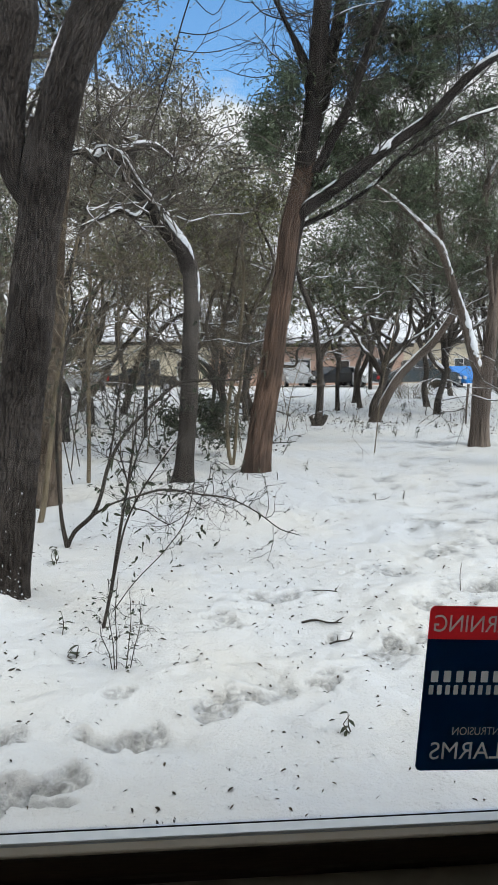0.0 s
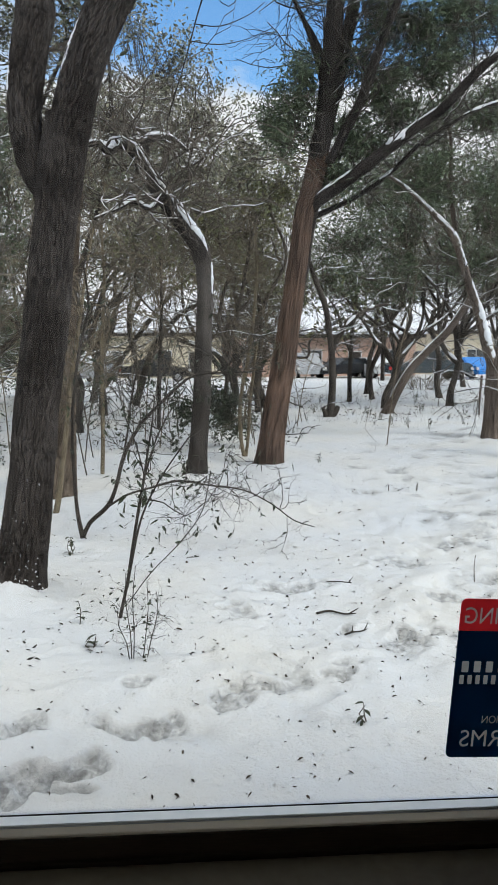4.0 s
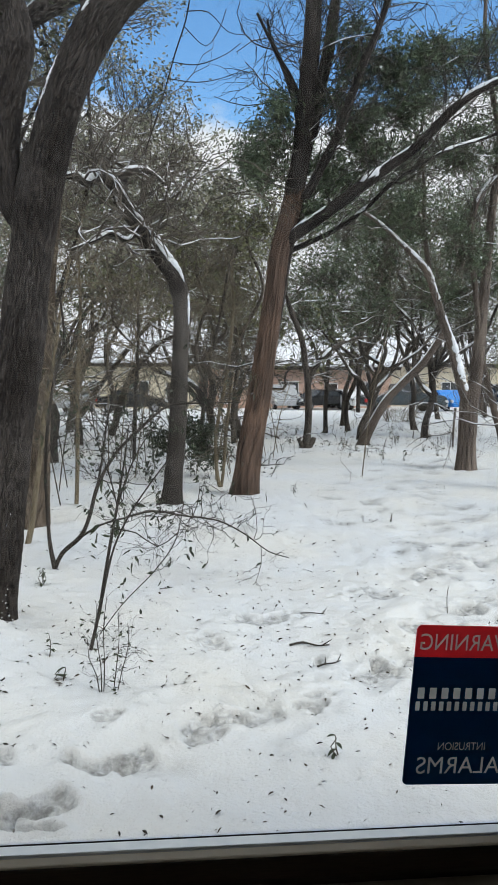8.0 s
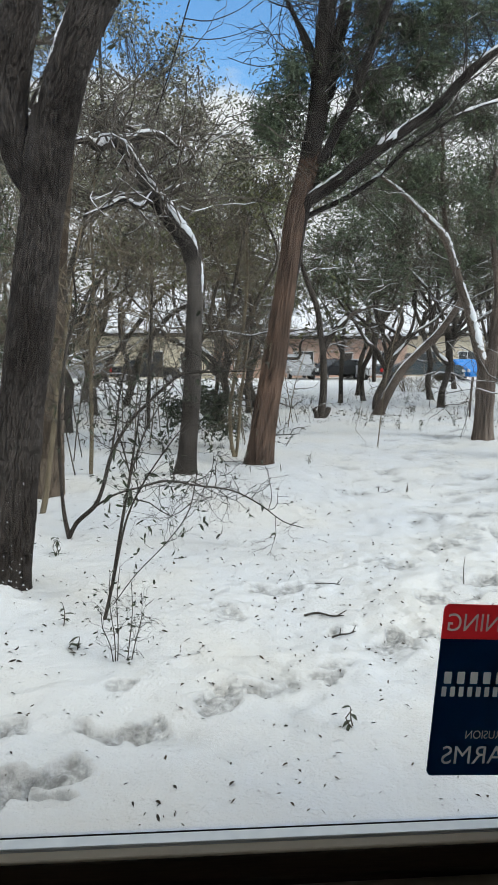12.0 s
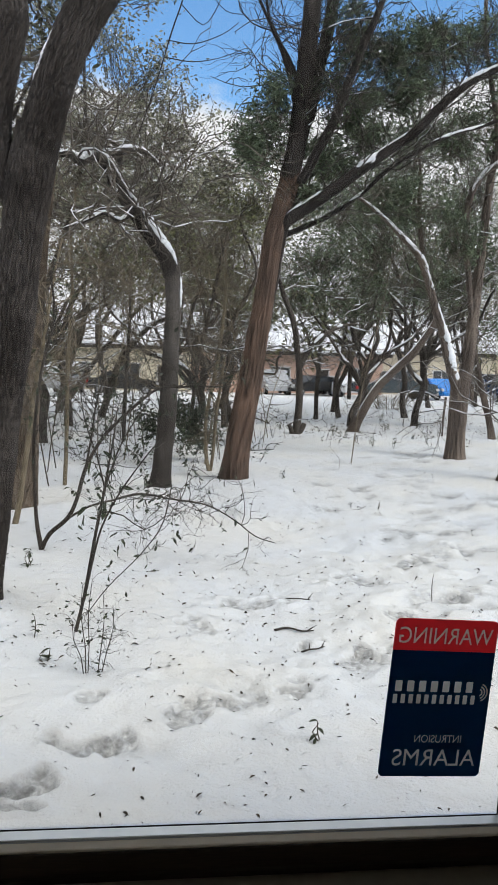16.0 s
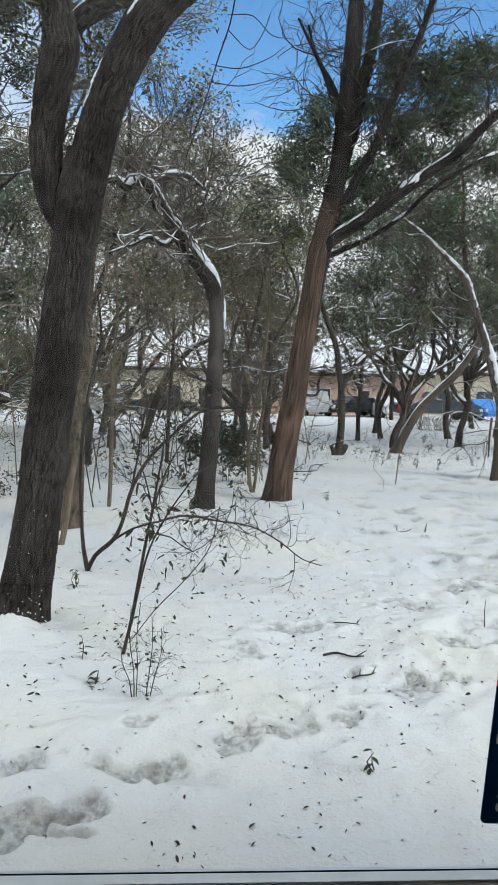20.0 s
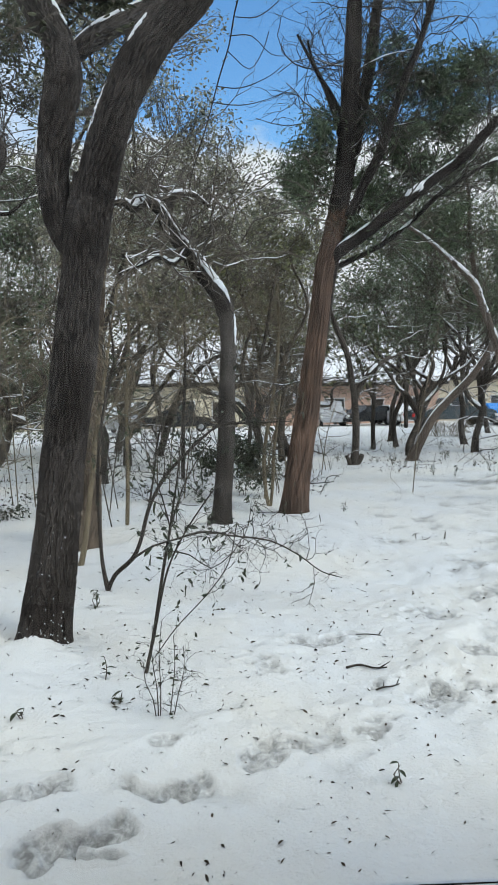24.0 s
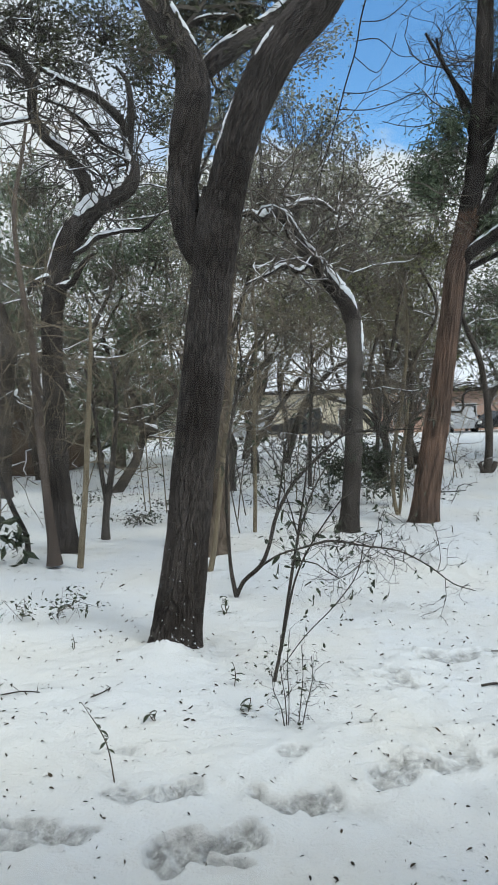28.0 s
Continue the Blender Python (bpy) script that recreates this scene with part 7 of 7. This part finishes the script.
# ---- snow heaped and plastered against the oak ----
def oak_drift():
    """A lumpy heap that rises towards the trunk and runs out under the ground snow."""
    cx, cy, v, f, m = -0.97, 5.3, [], [], 56
    for i in range(13):
        q = i / 12
        for j in range(m):
            a = 6.2832 * j / m
            x, y = cx + math.cos(a) * 0.27 * q, cy + math.sin(a) * 0.27 * q
            h = 0.065 * (1 - q) ** 1.2 * (1 - 0.35 * math.cos(a)) - 0.02 * q * q
            h += 0.085 * (1 - q) * noise.noise(Vector((x * 7, y * 7, 1))) + 0.03 * (1 - q) * noise.noise(Vector((x * 30, y * 30, 2)))
            v.append((x, y, snow_z(x, y) + h))
    for i in range(12):
        for j in range(m):
            f.append((i * m + j, i * m + (j + 1) % m, (i + 1) * m + (j + 1) % m, (i + 1) * m + j))
    return mesh_of("snow_drift", v, f, M_SNOW)


part_mesh("snow_drift", oak_drift(), OAK, "snow heaped against the foot of the trunk")
_line = STEM_LINES[OAK.name][0]
_soup, _rs = Soup(), np.random.RandomState(77)
for _ in range(170):
    _h = 0.02 + 0.9 * _rs.rand() ** 3.2
    _i = int(np.argmin(abs(_line[:, 2] - (_line[0, 2] + _h))))
    _a = _rs.randn() * 0.45 + (0.1 if _h < 0.35 else -0.25)
    _n = np.array((math.sin(_a), -math.cos(_a), 0.1))
    _flare = 1 + 0.2 * math.exp(-_h / 0.22)
    _c = _line[_i, :3] + _n * _line[_i, 3] * _flare + np.array((0, 0, _rs.uniform(-0.03, 0.03)))
    _w, _l = 0.0015 + 0.006 * _rs.rand() ** 2, 0.002 + 0.013 * _rs.rand() ** 2
    _s = np.array((math.cos(_a), math.sin(_a), 0.0))
    _u = np.array((_rs.randn() * 0.3, 0, 1.0))
    _soup.add([_c + _s * _w, _c + _u * _l, _c - _s * _w * 0.8, _c - _u * _l * 0.9, _c + _n * 0.007, _c - _n * 0.012], [(0, 1, 4), (1, 2, 4), (2, 3, 4), (3, 0, 4), (1, 0, 5), (2, 1, 5), (3, 2, 5), (0, 3, 5)])
part_mesh("snow_flecks", _soup.mesh("snow_flecks", M_SNOWCAP, False), OAK, "flecks of snow stuck to the bark")
